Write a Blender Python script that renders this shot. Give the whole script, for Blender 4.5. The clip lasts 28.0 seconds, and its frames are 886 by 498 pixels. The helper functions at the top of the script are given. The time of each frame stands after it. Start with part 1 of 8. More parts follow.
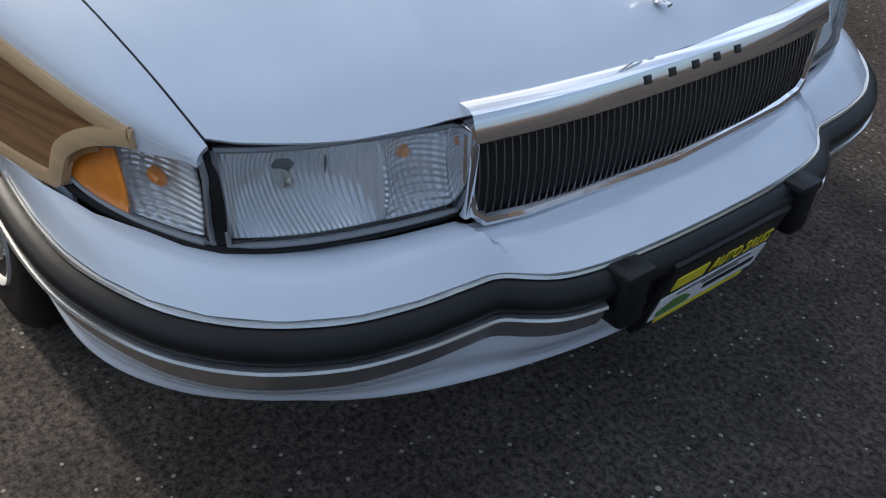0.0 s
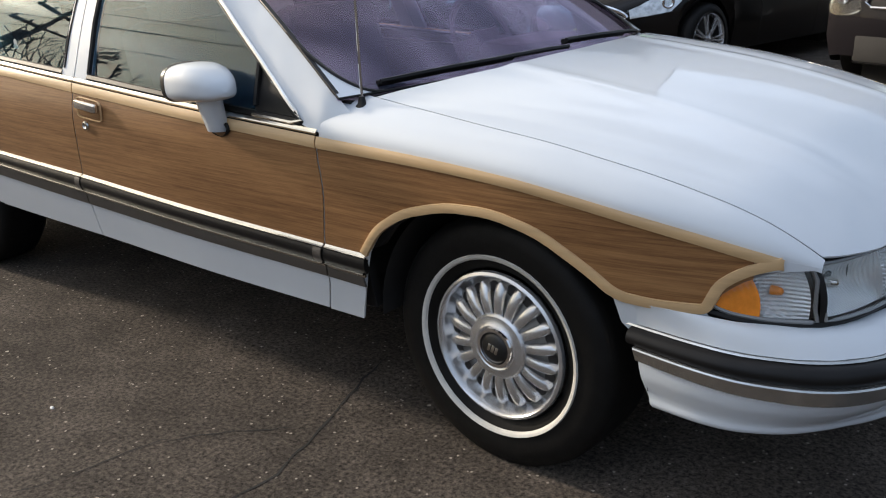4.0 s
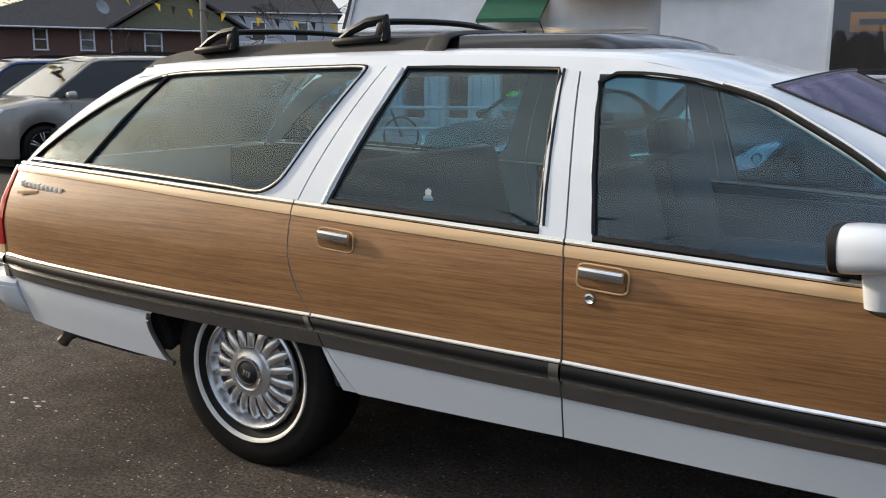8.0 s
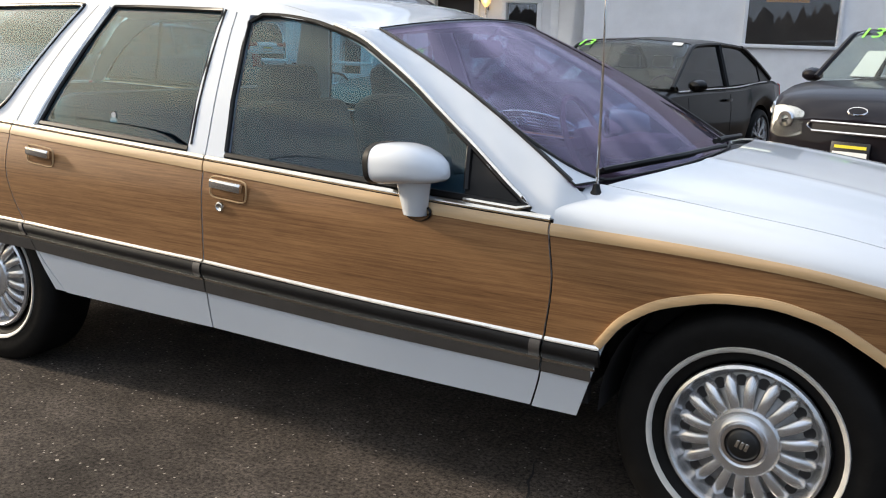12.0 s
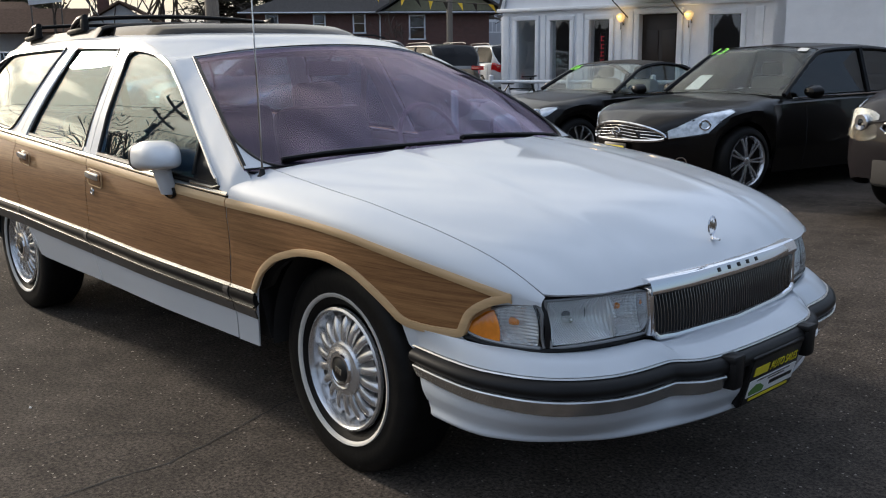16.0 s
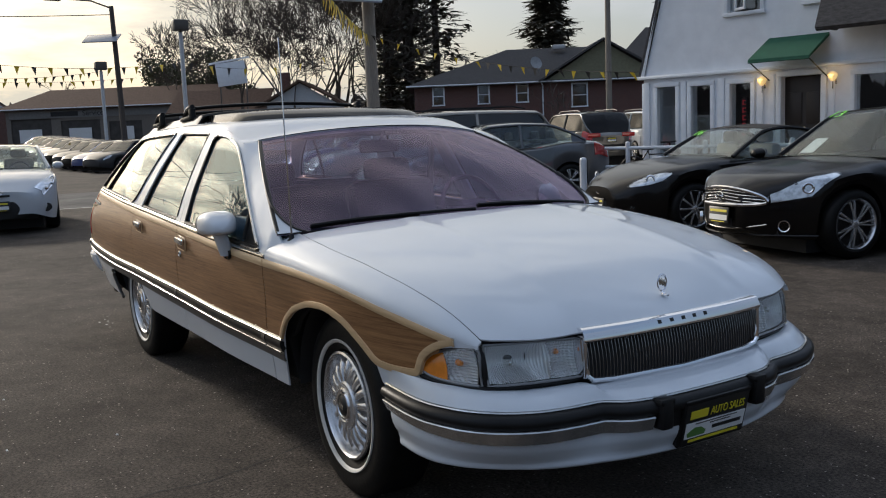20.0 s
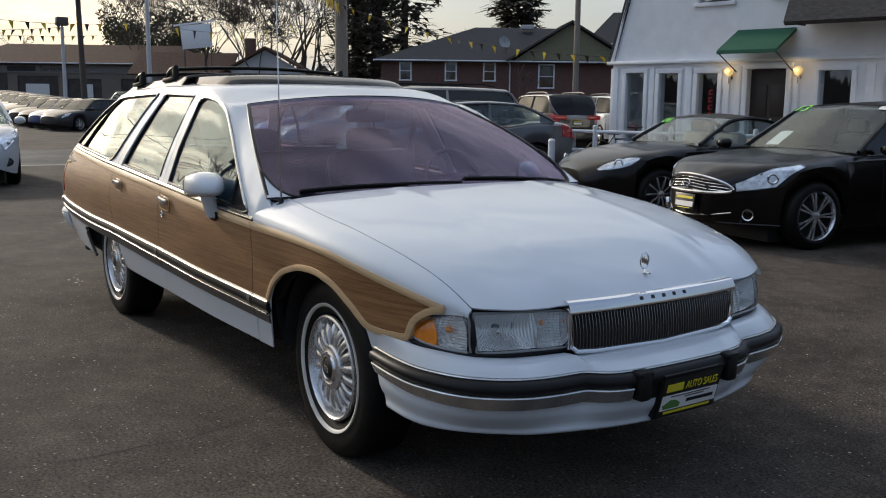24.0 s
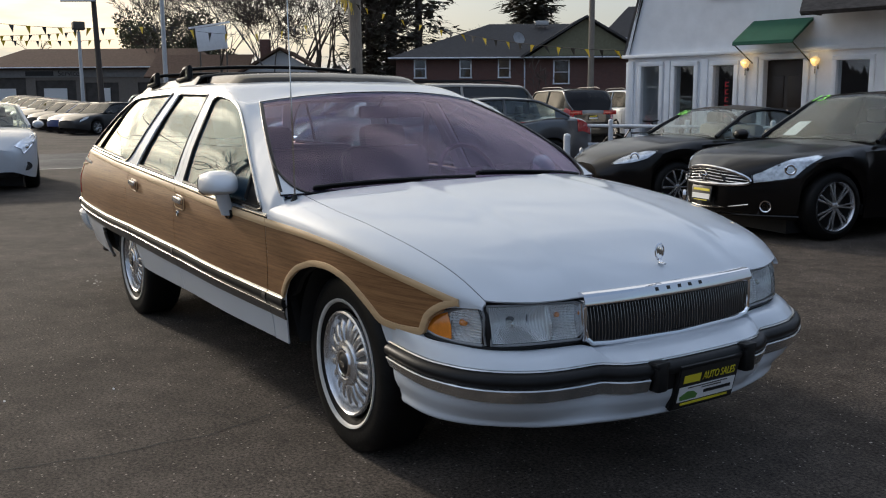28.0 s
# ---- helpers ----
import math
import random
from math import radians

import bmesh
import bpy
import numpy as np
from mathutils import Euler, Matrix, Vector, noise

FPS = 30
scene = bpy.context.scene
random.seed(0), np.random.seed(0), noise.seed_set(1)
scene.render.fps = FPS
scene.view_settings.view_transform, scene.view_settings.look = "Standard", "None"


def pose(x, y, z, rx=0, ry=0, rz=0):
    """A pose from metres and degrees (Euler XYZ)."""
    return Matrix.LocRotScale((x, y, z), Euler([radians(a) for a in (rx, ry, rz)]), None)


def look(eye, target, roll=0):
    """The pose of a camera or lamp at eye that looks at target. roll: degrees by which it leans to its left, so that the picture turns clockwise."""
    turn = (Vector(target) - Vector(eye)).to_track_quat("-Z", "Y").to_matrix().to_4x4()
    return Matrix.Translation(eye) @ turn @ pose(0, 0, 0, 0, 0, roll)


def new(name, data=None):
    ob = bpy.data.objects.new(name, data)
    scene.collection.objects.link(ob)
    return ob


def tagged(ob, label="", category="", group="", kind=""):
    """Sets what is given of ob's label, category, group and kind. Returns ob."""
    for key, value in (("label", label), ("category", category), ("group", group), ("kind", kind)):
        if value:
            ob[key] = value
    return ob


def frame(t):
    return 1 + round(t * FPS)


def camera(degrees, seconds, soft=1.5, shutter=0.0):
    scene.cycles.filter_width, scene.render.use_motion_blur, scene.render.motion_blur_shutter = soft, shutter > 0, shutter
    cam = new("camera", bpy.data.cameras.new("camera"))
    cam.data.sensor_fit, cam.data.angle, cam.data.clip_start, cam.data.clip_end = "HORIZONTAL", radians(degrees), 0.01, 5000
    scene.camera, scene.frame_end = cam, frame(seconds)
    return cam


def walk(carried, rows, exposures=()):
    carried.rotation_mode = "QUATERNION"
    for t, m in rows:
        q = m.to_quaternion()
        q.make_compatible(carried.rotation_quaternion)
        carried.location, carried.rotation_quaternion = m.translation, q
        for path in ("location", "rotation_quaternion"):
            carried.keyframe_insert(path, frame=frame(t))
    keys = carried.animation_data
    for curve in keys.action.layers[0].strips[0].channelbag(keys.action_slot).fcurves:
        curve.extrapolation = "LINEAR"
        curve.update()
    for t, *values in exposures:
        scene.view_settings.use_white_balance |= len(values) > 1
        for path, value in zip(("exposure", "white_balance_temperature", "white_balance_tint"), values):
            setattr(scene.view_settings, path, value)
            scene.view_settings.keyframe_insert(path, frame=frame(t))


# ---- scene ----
cam = camera(51.3, 28.0, 1.1)
PATH = [
    (0, (3.131, -1.158, 1.288), (1.949, -0.062, 0.104), 5.9),
    (0.5, (3.265, -1.499, 1.308), (2.018, -0.295, 0.31), 4.3),
    (1, (3.478, -1.711, 1.338), (2.12, -0.472, 0.549), 3.8),
    (1.5, (3.696, -1.864, 1.353), (2.256, -0.61, 0.757), 3.5),
    (2, (3.682, -2.097, 1.337), (2.239, -0.829, 0.782), 2.2),
    (2.5, (3.574, -2.328, 1.341), (2.197, -0.996, 0.767), 1.2),
    (4.5, (2.457, -2.762, 1.43), (1.289, -1.286, 0.755), -2.2),
    (5, (2.172, -2.888, 1.419), (0.988, -1.409, 0.777), -1.9),
    (5.5, (1.897, -3.02, 1.398), (0.718, -1.517, 0.804), -3.1),
    (6, (1.585, -3.038, 1.389), (0.438, -1.494, 0.841), -2.6),
    (6.5, (1.324, -3.159, 1.383), (0.233, -1.557, 0.889), -0.2),
    (7, (1.1, -3.291, 1.386), (0.032, -1.646, 0.994), -0.4),
    (7.2, (1.079, -3.347, 1.355), (0.025, -1.684, 1.004), -0.8),
    (7.5, (0.868, -3.255, 1.392), (-0.151, -1.565, 1.066), -1.4),
    (8, (0.665, -3.297, 1.384), (-0.293, -1.58, 1.019), 0.2),
    (8.5, (0.534, -3.432, 1.387), (-0.4, -1.719, 0.948), 1.2),
    (9, (0.489, -3.507, 1.366), (-0.422, -1.782, 0.928), 0.2),
    (9.5, (0.651, -3.423, 1.371), (-0.28, -1.703, 0.954), -0.6),
    (10, (0.845, -3.305, 1.364), (-0.041, -1.559, 0.957), 0.2),
    (10.5, (1.067, -3.297, 1.351), (0.173, -1.558, 0.931), 0.4),
    (11, (1.321, -3.391, 1.361), (0.488, -1.631, 0.903), 1.4),
    (11.5, (1.573, -3.321, 1.333), (0.722, -1.565, 0.895), 1.8),
    (13.5, (2.56, -2.79, 1.366), (1.344, -1.279, 0.88), 2.0),
    (14, (2.804, -2.751, 1.293), (1.532, -1.281, 0.822), 2.0),
    (14.5, (3.041, -2.703, 1.359), (1.693, -1.314, 0.855), -0.6),
    (15, (3.292, -2.589, 1.349), (1.893, -1.238, 0.882), -1.0),
    (15.5, (3.544, -2.519, 1.369), (2.123, -1.181, 0.934), -0.8),
    (16, (3.84, -2.571, 1.358), (2.399, -1.246, 0.949), -0.7),
    (16.5, (4.104, -2.52, 1.373), (2.615, -1.241, 0.989), -0.1),
    (17, (4.285, -2.423, 1.365), (2.732, -1.236, 0.944), 0.5),
    (17.5, (4.48, -2.482, 1.375), (2.895, -1.339, 0.949), 0.4),
    (18, (4.648, -2.561, 1.376), (3.057, -1.418, 0.969), 0.0),
    (18.5, (4.717, -2.576, 1.389), (3.091, -1.465, 1.037), -0.9),
    (19, (4.699, -2.523, 1.387), (3.031, -1.46, 1.086), -1.0),
    (19.5, (4.64, -2.392, 1.389), (2.972, -1.321, 1.121), -0.6),
    (20, (4.609, -2.331, 1.389), (2.925, -1.284, 1.13), -2.3),
    (20.5, (4.616, -2.326, 1.388), (2.899, -1.328, 1.149), -3.3),
    (21, (4.637, -2.397, 1.391), (2.934, -1.37, 1.176), -2.2),
    (21.5, (4.673, -2.517, 1.39), (3.027, -1.407, 1.147), -1.0),
    (22, (4.699, -2.574, 1.386), (3.084, -1.431, 1.092), -0.4),
    (22.5, (4.71, -2.582, 1.386), (3.084, -1.462, 1.071), 0.1),
    (24.5, (4.598, -2.459, 1.371), (2.968, -1.344, 1.058), 0.8),
    (25, (4.623, -2.464, 1.361), (2.981, -1.373, 1.03), 0.6),
    (25.5, (4.635, -2.458, 1.363), (2.993, -1.364, 1.033), 0.4),
    (26, (4.643, -2.468, 1.366), (3.008, -1.357, 1.063), 0.4),
    (26.5, (4.63, -2.474, 1.365), (3.011, -1.343, 1.053), 0.4),
    (27, (4.624, -2.478, 1.361), (3.004, -1.353, 1.034), 0.5),
    (27.5, (4.618, -2.47, 1.354), (2.979, -1.371, 1.022), -0.0),
    (28, (4.62, -2.464, 1.364), (2.971, -1.377, 1.048), -0.4),
]
EXPOSURES = [(0, 0.6, 5850, 10), (1, 0.76, 6150, 10), (2, 0.24, 6150, 10), (2.5, 0.28, 6200, 10), (5, 0.88, 6400, 10), (7, 0.92, 6400, 10), (8, 0.70, 6350, 10), (9, 0.88, 6350, 10), (11.5, 0.95, 6400, 10), (14.5, 0.64, 6200, 10), (16, 0.40, 6150, 10), (17, 0.36, 6150, 10), (18.5, 0.14, 6150, 10), (20, 0.0, 5950, 10), (21, -0.27, 6000, 10), (22, 0.0, 5950, 10), (26, 0.15, 6050, 10), (28, 0.15, 6050, 10)]
walk(cam, [(t, look(eye, target, roll)) for t, eye, target, roll in PATH], EXPOSURES)

# ---- light ----
SUN_EL, SUN_AZ = 20.0, 187.5          # degrees above the ground; direction towards the sun, from +x to the left
sun = new("sun", bpy.data.lights.new("sun", "SUN"))
sun.data.energy, sun.data.angle, sun.data.color = 3.1, radians(6.0), (1.0, 0.86, 0.68)
sdir = Vector((math.cos(radians(SUN_AZ)) * math.cos(radians(SUN_EL)), math.sin(radians(SUN_AZ)) * math.cos(radians(SUN_EL)), math.sin(radians(SUN_EL))))
sun.matrix_world = look(sdir * 60, (0, 0, 0))

world = bpy.data.worlds.new("world")
scene.world = world
world.use_nodes = True
wn, wl = world.node_tree.nodes, world.node_tree.links
wn.clear()


def wnode(kind, **kw):
    nd = wn.new(kind)
    for k, v in kw.items():
        nd.inputs[k].default_value = v
    return nd


sky = wn.new("ShaderNodeTexSky")
sky.sky_type, sky.sun_disc = "NISHITA", False
sky.sun_elevation, sky.sun_rotation = radians(SUN_EL), radians(90 - SUN_AZ)
sky.air_density, sky.dust_density, sky.ozone_density = 1.0, 3.0, 1.0
coord = wn.new("ShaderNodeTexCoord")
stretch = wn.new("ShaderNodeMapping")
stretch.inputs["Scale"].default_value = (1.0, 1.0, 4.5)
wl.new(coord.outputs["Generated"], stretch.inputs["Vector"])
cloud = wnode("ShaderNodeTexNoise", Scale=2.3, Detail=7.0, Roughness=0.58)
wl.new(stretch.outputs["Vector"], cloud.inputs["Vector"])
band = wn.new("ShaderNodeValToRGB")
band.color_ramp.elements[0].position, band.color_ramp.elements[1].position = 0.40, 0.60
band.color_ramp.elements[0].color, band.color_ramp.elements[1].color = (0.35, 0.35, 0.35, 1), (1, 1, 1, 1)
wl.new(cloud.outputs["Fac"], band.inputs["Fac"])
# thin overcast: brighter and warmer towards the hidden sun
aim = wn.new("ShaderNodeVectorMath")
aim.operation = "DOT_PRODUCT"
aim.inputs[1].default_value = sdir
wl.new(coord.outputs["Generated"], aim.inputs[0])
near_sun = wn.new("ShaderNodeValToRGB")
near_sun.color_ramp.interpolation = "EASE"
cr = near_sun.color_ramp.elements
cr[0].position, cr[0].color = 0.0, (2.2, 2.6, 3.3, 1)
cr[1].position, cr[1].color = 1.0, (11.5, 9.9, 7.2, 1)
mid = cr.new(0.62)
mid.color = (6.6, 7.6, 9.4, 1)
low = cr.new(0.42)
low.color = (3.3, 3.85, 4.8, 1)
mid2 = cr.new(0.86)
mid2.color = (8.3, 8.0, 7.3, 1)
fold = wn.new("ShaderNodeMath")
fold.operation = "MULTIPLY_ADD"
fold.inputs[1].default_value, fold.inputs[2].default_value = 0.5, 0.5
wl.new(aim.outputs["Value"], fold.inputs[0])
wl.new(fold.outputs["Value"], near_sun.inputs["Fac"])
mix = wn.new("ShaderNodeMix")
mix.data_type = "RGBA"
wl.new(band.outputs["Color"], mix.inputs[0])
wl.new(sky.outputs["Color"], mix.inputs[6])
# overcast is brighter overhead than low down
parts_ = wn.new("ShaderNodeSeparateXYZ")
wl.new(coord.outputs["Generated"], parts_.inputs["Vector"])
lift = wnode("ShaderNodeMapRange")
lift.inputs["From Min"].default_value, lift.inputs["From Max"].default_value, lift.inputs["To Min"].default_value, lift.inputs["To Max"].default_value = 0.0, 0.65, 0.72, 1.22
wl.new(parts_.outputs["Z"], lift.inputs["Value"])
scaled = wn.new("ShaderNodeVectorMath")
scaled.operation = "SCALE"
wl.new(near_sun.outputs["Color"], scaled.inputs[0])
wl.new(lift.outputs["Result"], scaled.inputs["Scale"])
wl.new(scaled.outputs["Vector"], mix.inputs[7])
bg = wnode("ShaderNodeBackground", Strength=0.10)
wl.new(mix.outputs[2], bg.inputs["Color"])
wout = wn.new("ShaderNodeOutputWorld")
wl.new(bg.outputs["Background"], wout.inputs["Surface"])


# ---- materials ----
def mat(name, color, rough=0.5, metal=0.0, coat=0.0, var=0.12, scale=6.0, bump=0.0, bump_scale=60.0, spec=0.5, alpha=None, emit=None, stretch=None, rand=0.0):
    m = bpy.data.materials.new(name)
    m.use_nodes = True
    n, l = m.node_tree.nodes, m.node_tree.links
    b = n["Principled BSDF"]
    b.inputs["Roughness"].default_value, b.inputs["Metallic"].default_value = rough, metal
    b.inputs["Coat Weight"].default_value, b.inputs["Coat Roughness"].default_value = coat, 0.04
    b.inputs["Specular IOR Level"].default_value = spec
    tc = n.new("ShaderNodeTexCoord")
    mp = n.new("ShaderNodeMapping")
    if stretch:
        mp.inputs["Scale"].default_value = stretch
    l.new(tc.outputs["Object"], mp.inputs["Vector"])
    t1 = n.new("ShaderNodeTexNoise")
    t1.inputs["Scale"].default_value, t1.inputs["Detail"].default_value, t1.inputs["Roughness"].default_value = scale, 8.0, 0.6
    l.new(mp.outputs["Vector"], t1.inputs["Vector"])
    ramp = n.new("ShaderNodeMapRange")
    ramp.inputs["From Min"].default_value, ramp.inputs["From Max"].default_value = 0.3, 0.7
    ramp.inputs["To Min"].default_value, ramp.inputs["To Max"].default_value = 1.0 - var, 1.0 + var
    l.new(t1.outputs["Fac"], ramp.inputs["Value"])
    val = ramp.outputs["Result"]
    if rand:
        oi = n.new("ShaderNodeObjectInfo")
        r2 = n.new("ShaderNodeMapRange")
        r2.inputs["To Min"].default_value, r2.inputs["To Max"].default_value = 1.0 - rand, 1.0 + rand
        l.new(oi.outputs["Random"], r2.inputs["Value"])
        mu = n.new("ShaderNodeMath")
        mu.operation = "MULTIPLY"
        l.new(val, mu.inputs[0])
        l.new(r2.outputs["Result"], mu.inputs[1])
        val = mu.outputs["Value"]
    hs = n.new("ShaderNodeHueSaturation")
    hs.inputs["Color"].default_value = (*color, 1)
    l.new(val, hs.inputs["Value"])
    l.new(hs.outputs["Color"], b.inputs["Base Color"])
    if bump:
        t2 = n.new("ShaderNodeTexNoise")
        t2.inputs["Scale"].default_value, t2.inputs["Detail"].default_value = bump_scale, 6.0
        l.new(mp.outputs["Vector"], t2.inputs["Vector"])
        bp = n.new("ShaderNodeBump")
        bp.inputs["Strength"].default_value, bp.inputs["Distance"].default_value = bump, 0.01
        l.new(t2.outputs["Fac"], bp.inputs["Height"])
        l.new(bp.outputs["Normal"], b.inputs["Normal"])
    if emit:
        b.inputs["Emission Color"].default_value, b.inputs["Emission Strength"].default_value = (*emit[:3], 1), emit[3]
    return m


def glass(name, tint, rough=0.0, base=0.045, boost=(1.0, 1.0, 1.0), power=4.6):
    """One face of a pane: tinted view through, mirror growing towards grazing."""
    m = bpy.data.materials.new(name)
    m.use_nodes = True
    n, l = m.node_tree.nodes, m.node_tree.links
    n.clear()
    tr, gl, mx, lw, out = (n.new("ShaderNode" + k) for k in ("BsdfTransparent", "BsdfGlossy", "MixShader", "LayerWeight", "OutputMaterial"))
    tr.inputs["Color"].default_value = (*tint, 1)
    gl.inputs["Roughness"].default_value = rough
    gl.inputs["Color"].default_value = (*boost, 1)
    lw.inputs["Blend"].default_value = 0.5
    pw, ma = n.new("ShaderNodeMath"), n.new("ShaderNodeMath")
    pw.operation, ma.operation = "POWER", "MULTIPLY_ADD"
    pw.inputs[1].default_value = power
    ma.inputs[1].default_value, ma.inputs[2].default_value = 1.0 - base, base
    l.new(lw.outputs["Facing"], pw.inputs[0])
    l.new(pw.outputs["Value"], ma.inputs[0])
    l.new(ma.outputs["Value"], mx.inputs["Fac"])
    l.new(tr.outputs["BSDF"], mx.inputs[1])
    l.new(gl.outputs["BSDF"], mx.inputs[2])
    l.new(mx.outputs["Shader"], out.inputs["Surface"])
    return m


def wood_vinyl(name, dark, light):
    """Printed wood grain running along x, in metres: slow bands, long fine lines and short pores."""
    m = bpy.data.materials.new(name)
    m.use_nodes = True
    n, l = m.node_tree.nodes, m.node_tree.links
    b = n["Principled BSDF"]
    b.inputs["Roughness"].default_value, b.inputs["Coat Weight"].default_value, b.inputs["Coat Roughness"].default_value, b.inputs["Specular IOR Level"].default_value = 0.5, 0.18, 0.15, 0.2
    tc = n.new("ShaderNodeTexCoord")
    total = None
    for stretch_by, scale, detail, weight, warp in (((0.5, 0.5, 5.0), 2.0, 3.0, 0.30, 0.8), ((0.9, 0.9, 60.0), 2.2, 6.0, 0.45, 0.25), ((7.0, 7.0, 150.0), 2.0, 3.0, 0.25, 0.0)):
        mp, t = n.new("ShaderNodeMapping"), n.new("ShaderNodeTexNoise")
        mp.inputs["Scale"].default_value = stretch_by
        l.new(tc.outputs["Object"], mp.inputs["Vector"])
        t.inputs["Scale"].default_value, t.inputs["Detail"].default_value, t.inputs["Roughness"].default_value, t.inputs["Distortion"].default_value = scale, detail, 0.65, warp
        l.new(mp.outputs["Vector"], t.inputs["Vector"])
        ma = n.new("ShaderNodeMath")
        ma.operation = "MULTIPLY_ADD"
        ma.inputs[1].default_value, ma.inputs[2].default_value = weight, 0.0
        l.new(t.outputs["Fac"], ma.inputs[0])
        if total:
            l.new(total, ma.inputs[2])
        total = ma.outputs["Value"]
    rp = n.new("ShaderNodeValToRGB")
    rp.color_ramp.elements[0].position, rp.color_ramp.elements[1].position = 0.38, 0.60
    rp.color_ramp.elements[0].color, rp.color_ramp.elements[1].color = (*dark, 1), (*light, 1)
    l.new(total, rp.inputs["Fac"])
    l.new(rp.outputs["Color"], b.inputs["Base Color"])
    return m


PAINT = mat("white_paint", (0.615, 0.652, 0.695), 0.55, coat=1.0, var=0.02, scale=3, spec=0.2)
WOOD = wood_vinyl("wood_vinyl", (0.135, 0.062, 0.023), (0.32, 0.168, 0.070))
TRIMWOOD = mat("light_wood_trim", (0.56, 0.38, 0.20), 0.42, coat=0.3, var=0.12, scale=3, stretch=(1, 1, 20))
CHROME = mat("chrome", (0.82, 0.82, 0.84), 0.06, metal=1.0, var=0.02)
DULLCHROME = mat("worn_chrome", (0.68, 0.67, 0.64), 0.22, metal=1.0, var=0.1, scale=20)
ALLOY = mat("alloy", (0.66, 0.66, 0.665), 0.27, metal=0.8, var=0.06, scale=15)
# darker alloy for behind the fins: the shade of their gaps is in the colour
GAPALLOY = mat("shaded_gap_alloy", (0.34, 0.335, 0.32), 0.4, metal=0.7, var=0.2, scale=25)
BLACKTRIM = mat("black_rubber_trim", (0.012, 0.0115, 0.0115), 0.40, var=0.2, scale=12, bump=0.04, spec=0.22)
GREYTRIM = mat("grey_rubber_trim", (0.085, 0.075, 0.066), 0.5, var=0.12, scale=10, bump=0.05)
TYRE = mat("tyre_rubber", (0.008, 0.0077, 0.0074), 0.5, var=0.25, scale=20, bump=0.10, spec=0.14)
WHITEWALL = mat("white_wall", (0.62, 0.60, 0.55), 0.6, var=0.1, scale=20)
DARK = mat("dark_void", (0.018, 0.017, 0.017), 0.8, var=0.2)
UNDER = mat("underbody", (0.02, 0.019, 0.018), 0.8, var=0.4, scale=5)
SIDEGLASS = glass("side_glass", (0.58, 0.76, 0.82), 0.0, 0.036, (1.0, 1.0, 1.0), 3.5)
WINDSHIELD = glass("purple_windshield", (0.88, 0.79, 0.89), 0.0, 0.110, (0.48, 0.43, 0.51))
CLEARGLASS = glass("clear_glass", (0.93, 0.96, 0.96))
HOUSEGLASS = glass("house_glass", (0.85, 0.87, 0.88), 0.0, 0.08)
INTERIOR = mat("blue_grey_leather", (0.034, 0.044, 0.060), 0.5, var=0.15, scale=8, bump=0.1, bump_scale=90)
DASHMAT = mat("dash_plastic", (0.050, 0.042, 0.055), 0.6, var=0.1)
AMBER = mat("amber_lens", (0.85, 0.27, 0.03), 0.12, coat=0.6, var=0.15, scale=30)
REDLENS = mat("red_lens", (0.40, 0.014, 0.014), 0.12, coat=0.8, var=0.15, scale=30)


def fluted(name, color, n_up, n_across):
    """Moulded lamp optics: bright, with upright flutes and cross steps."""
    m = mat(name, color, 0.10, metal=0.45, coat=0.5, var=0.10, scale=16, spec=0.8)
    n, l = m.node_tree.nodes, m.node_tree.links
    tc = n.new("ShaderNodeTexCoord")
    h = None
    for ax, sc in (("X", n_up), ("Z", n_across))[: 2 if n_across else 1]:
        w = n.new("ShaderNodeTexWave")
        w.bands_direction = "Y" if ax == "X" else "Z"
        w.inputs["Scale"].default_value, w.inputs["Distortion"].default_value = sc, 0.3
        l.new(tc.outputs["Object"], w.inputs["Vector"])
        if h:
            ad = n.new("ShaderNodeMath")
            l.new(h, ad.inputs[0])
            l.new(w.outputs["Fac"], ad.inputs[1])
            h = ad.outputs["Value"]
        else:
            h = w.outputs["Fac"]
    bp = n.new("ShaderNodeBump")
    bp.inputs["Strength"].default_value, bp.inputs["Distance"].default_value = 1.0, 0.0028
    l.new(h, bp.inputs["Height"])
    l.new(bp.outputs["Normal"], n["Principled BSDF"].inputs["Normal"])
    return m


REFLECTOR = fluted("lamp_reflector", (0.90, 0.91, 0.92), 44.0, 0.0)
SQUARES = fluted("squared_reflector", (0.90, 0.91, 0.92), 30.0, 34.0)
CLEARRIM = mat("clear_lens_rim", (0.20, 0.205, 0.21), 0.2, coat=0.6, var=0.08)
STRIPMETAL = mat("brushed_bumper_strip", (0.62, 0.62, 0.61), 0.2, metal=0.9, var=0.14, scale=18)
LENS = glass("ribbed_lens", (0.95, 0.96, 0.96), 0.03, 0.05)
ROOFVINYL = mat("dark_roof_vinyl", (0.022, 0.020, 0.019), 0.6, var=0.1, bump=0.08, spec=0.3)
ROOFGLASS = mat("dark_roof_glass", (0.010, 0.009, 0.009), 0.10, coat=0.1, var=0.05, spec=0.25)
YELLOW = mat("yellow_print", (0.75, 0.62, 0.03), 0.5, var=0.05)
WHITEPRINT = mat("white_print", (0.75, 0.75, 0.74), 0.5, var=0.04)
BLACKPRINT = mat("black_print", (0.012, 0.012, 0.012), 0.4, var=0.1)
GREENPRINT = mat("green_marker", (0.25, 0.85, 0.08), 0.5, var=0.05)
STICKER = mat("pale_sticker", (0.6, 0.62, 0.62), 0.5, var=0.05)


# ---- mesh helpers ----
SHAPING = [None]


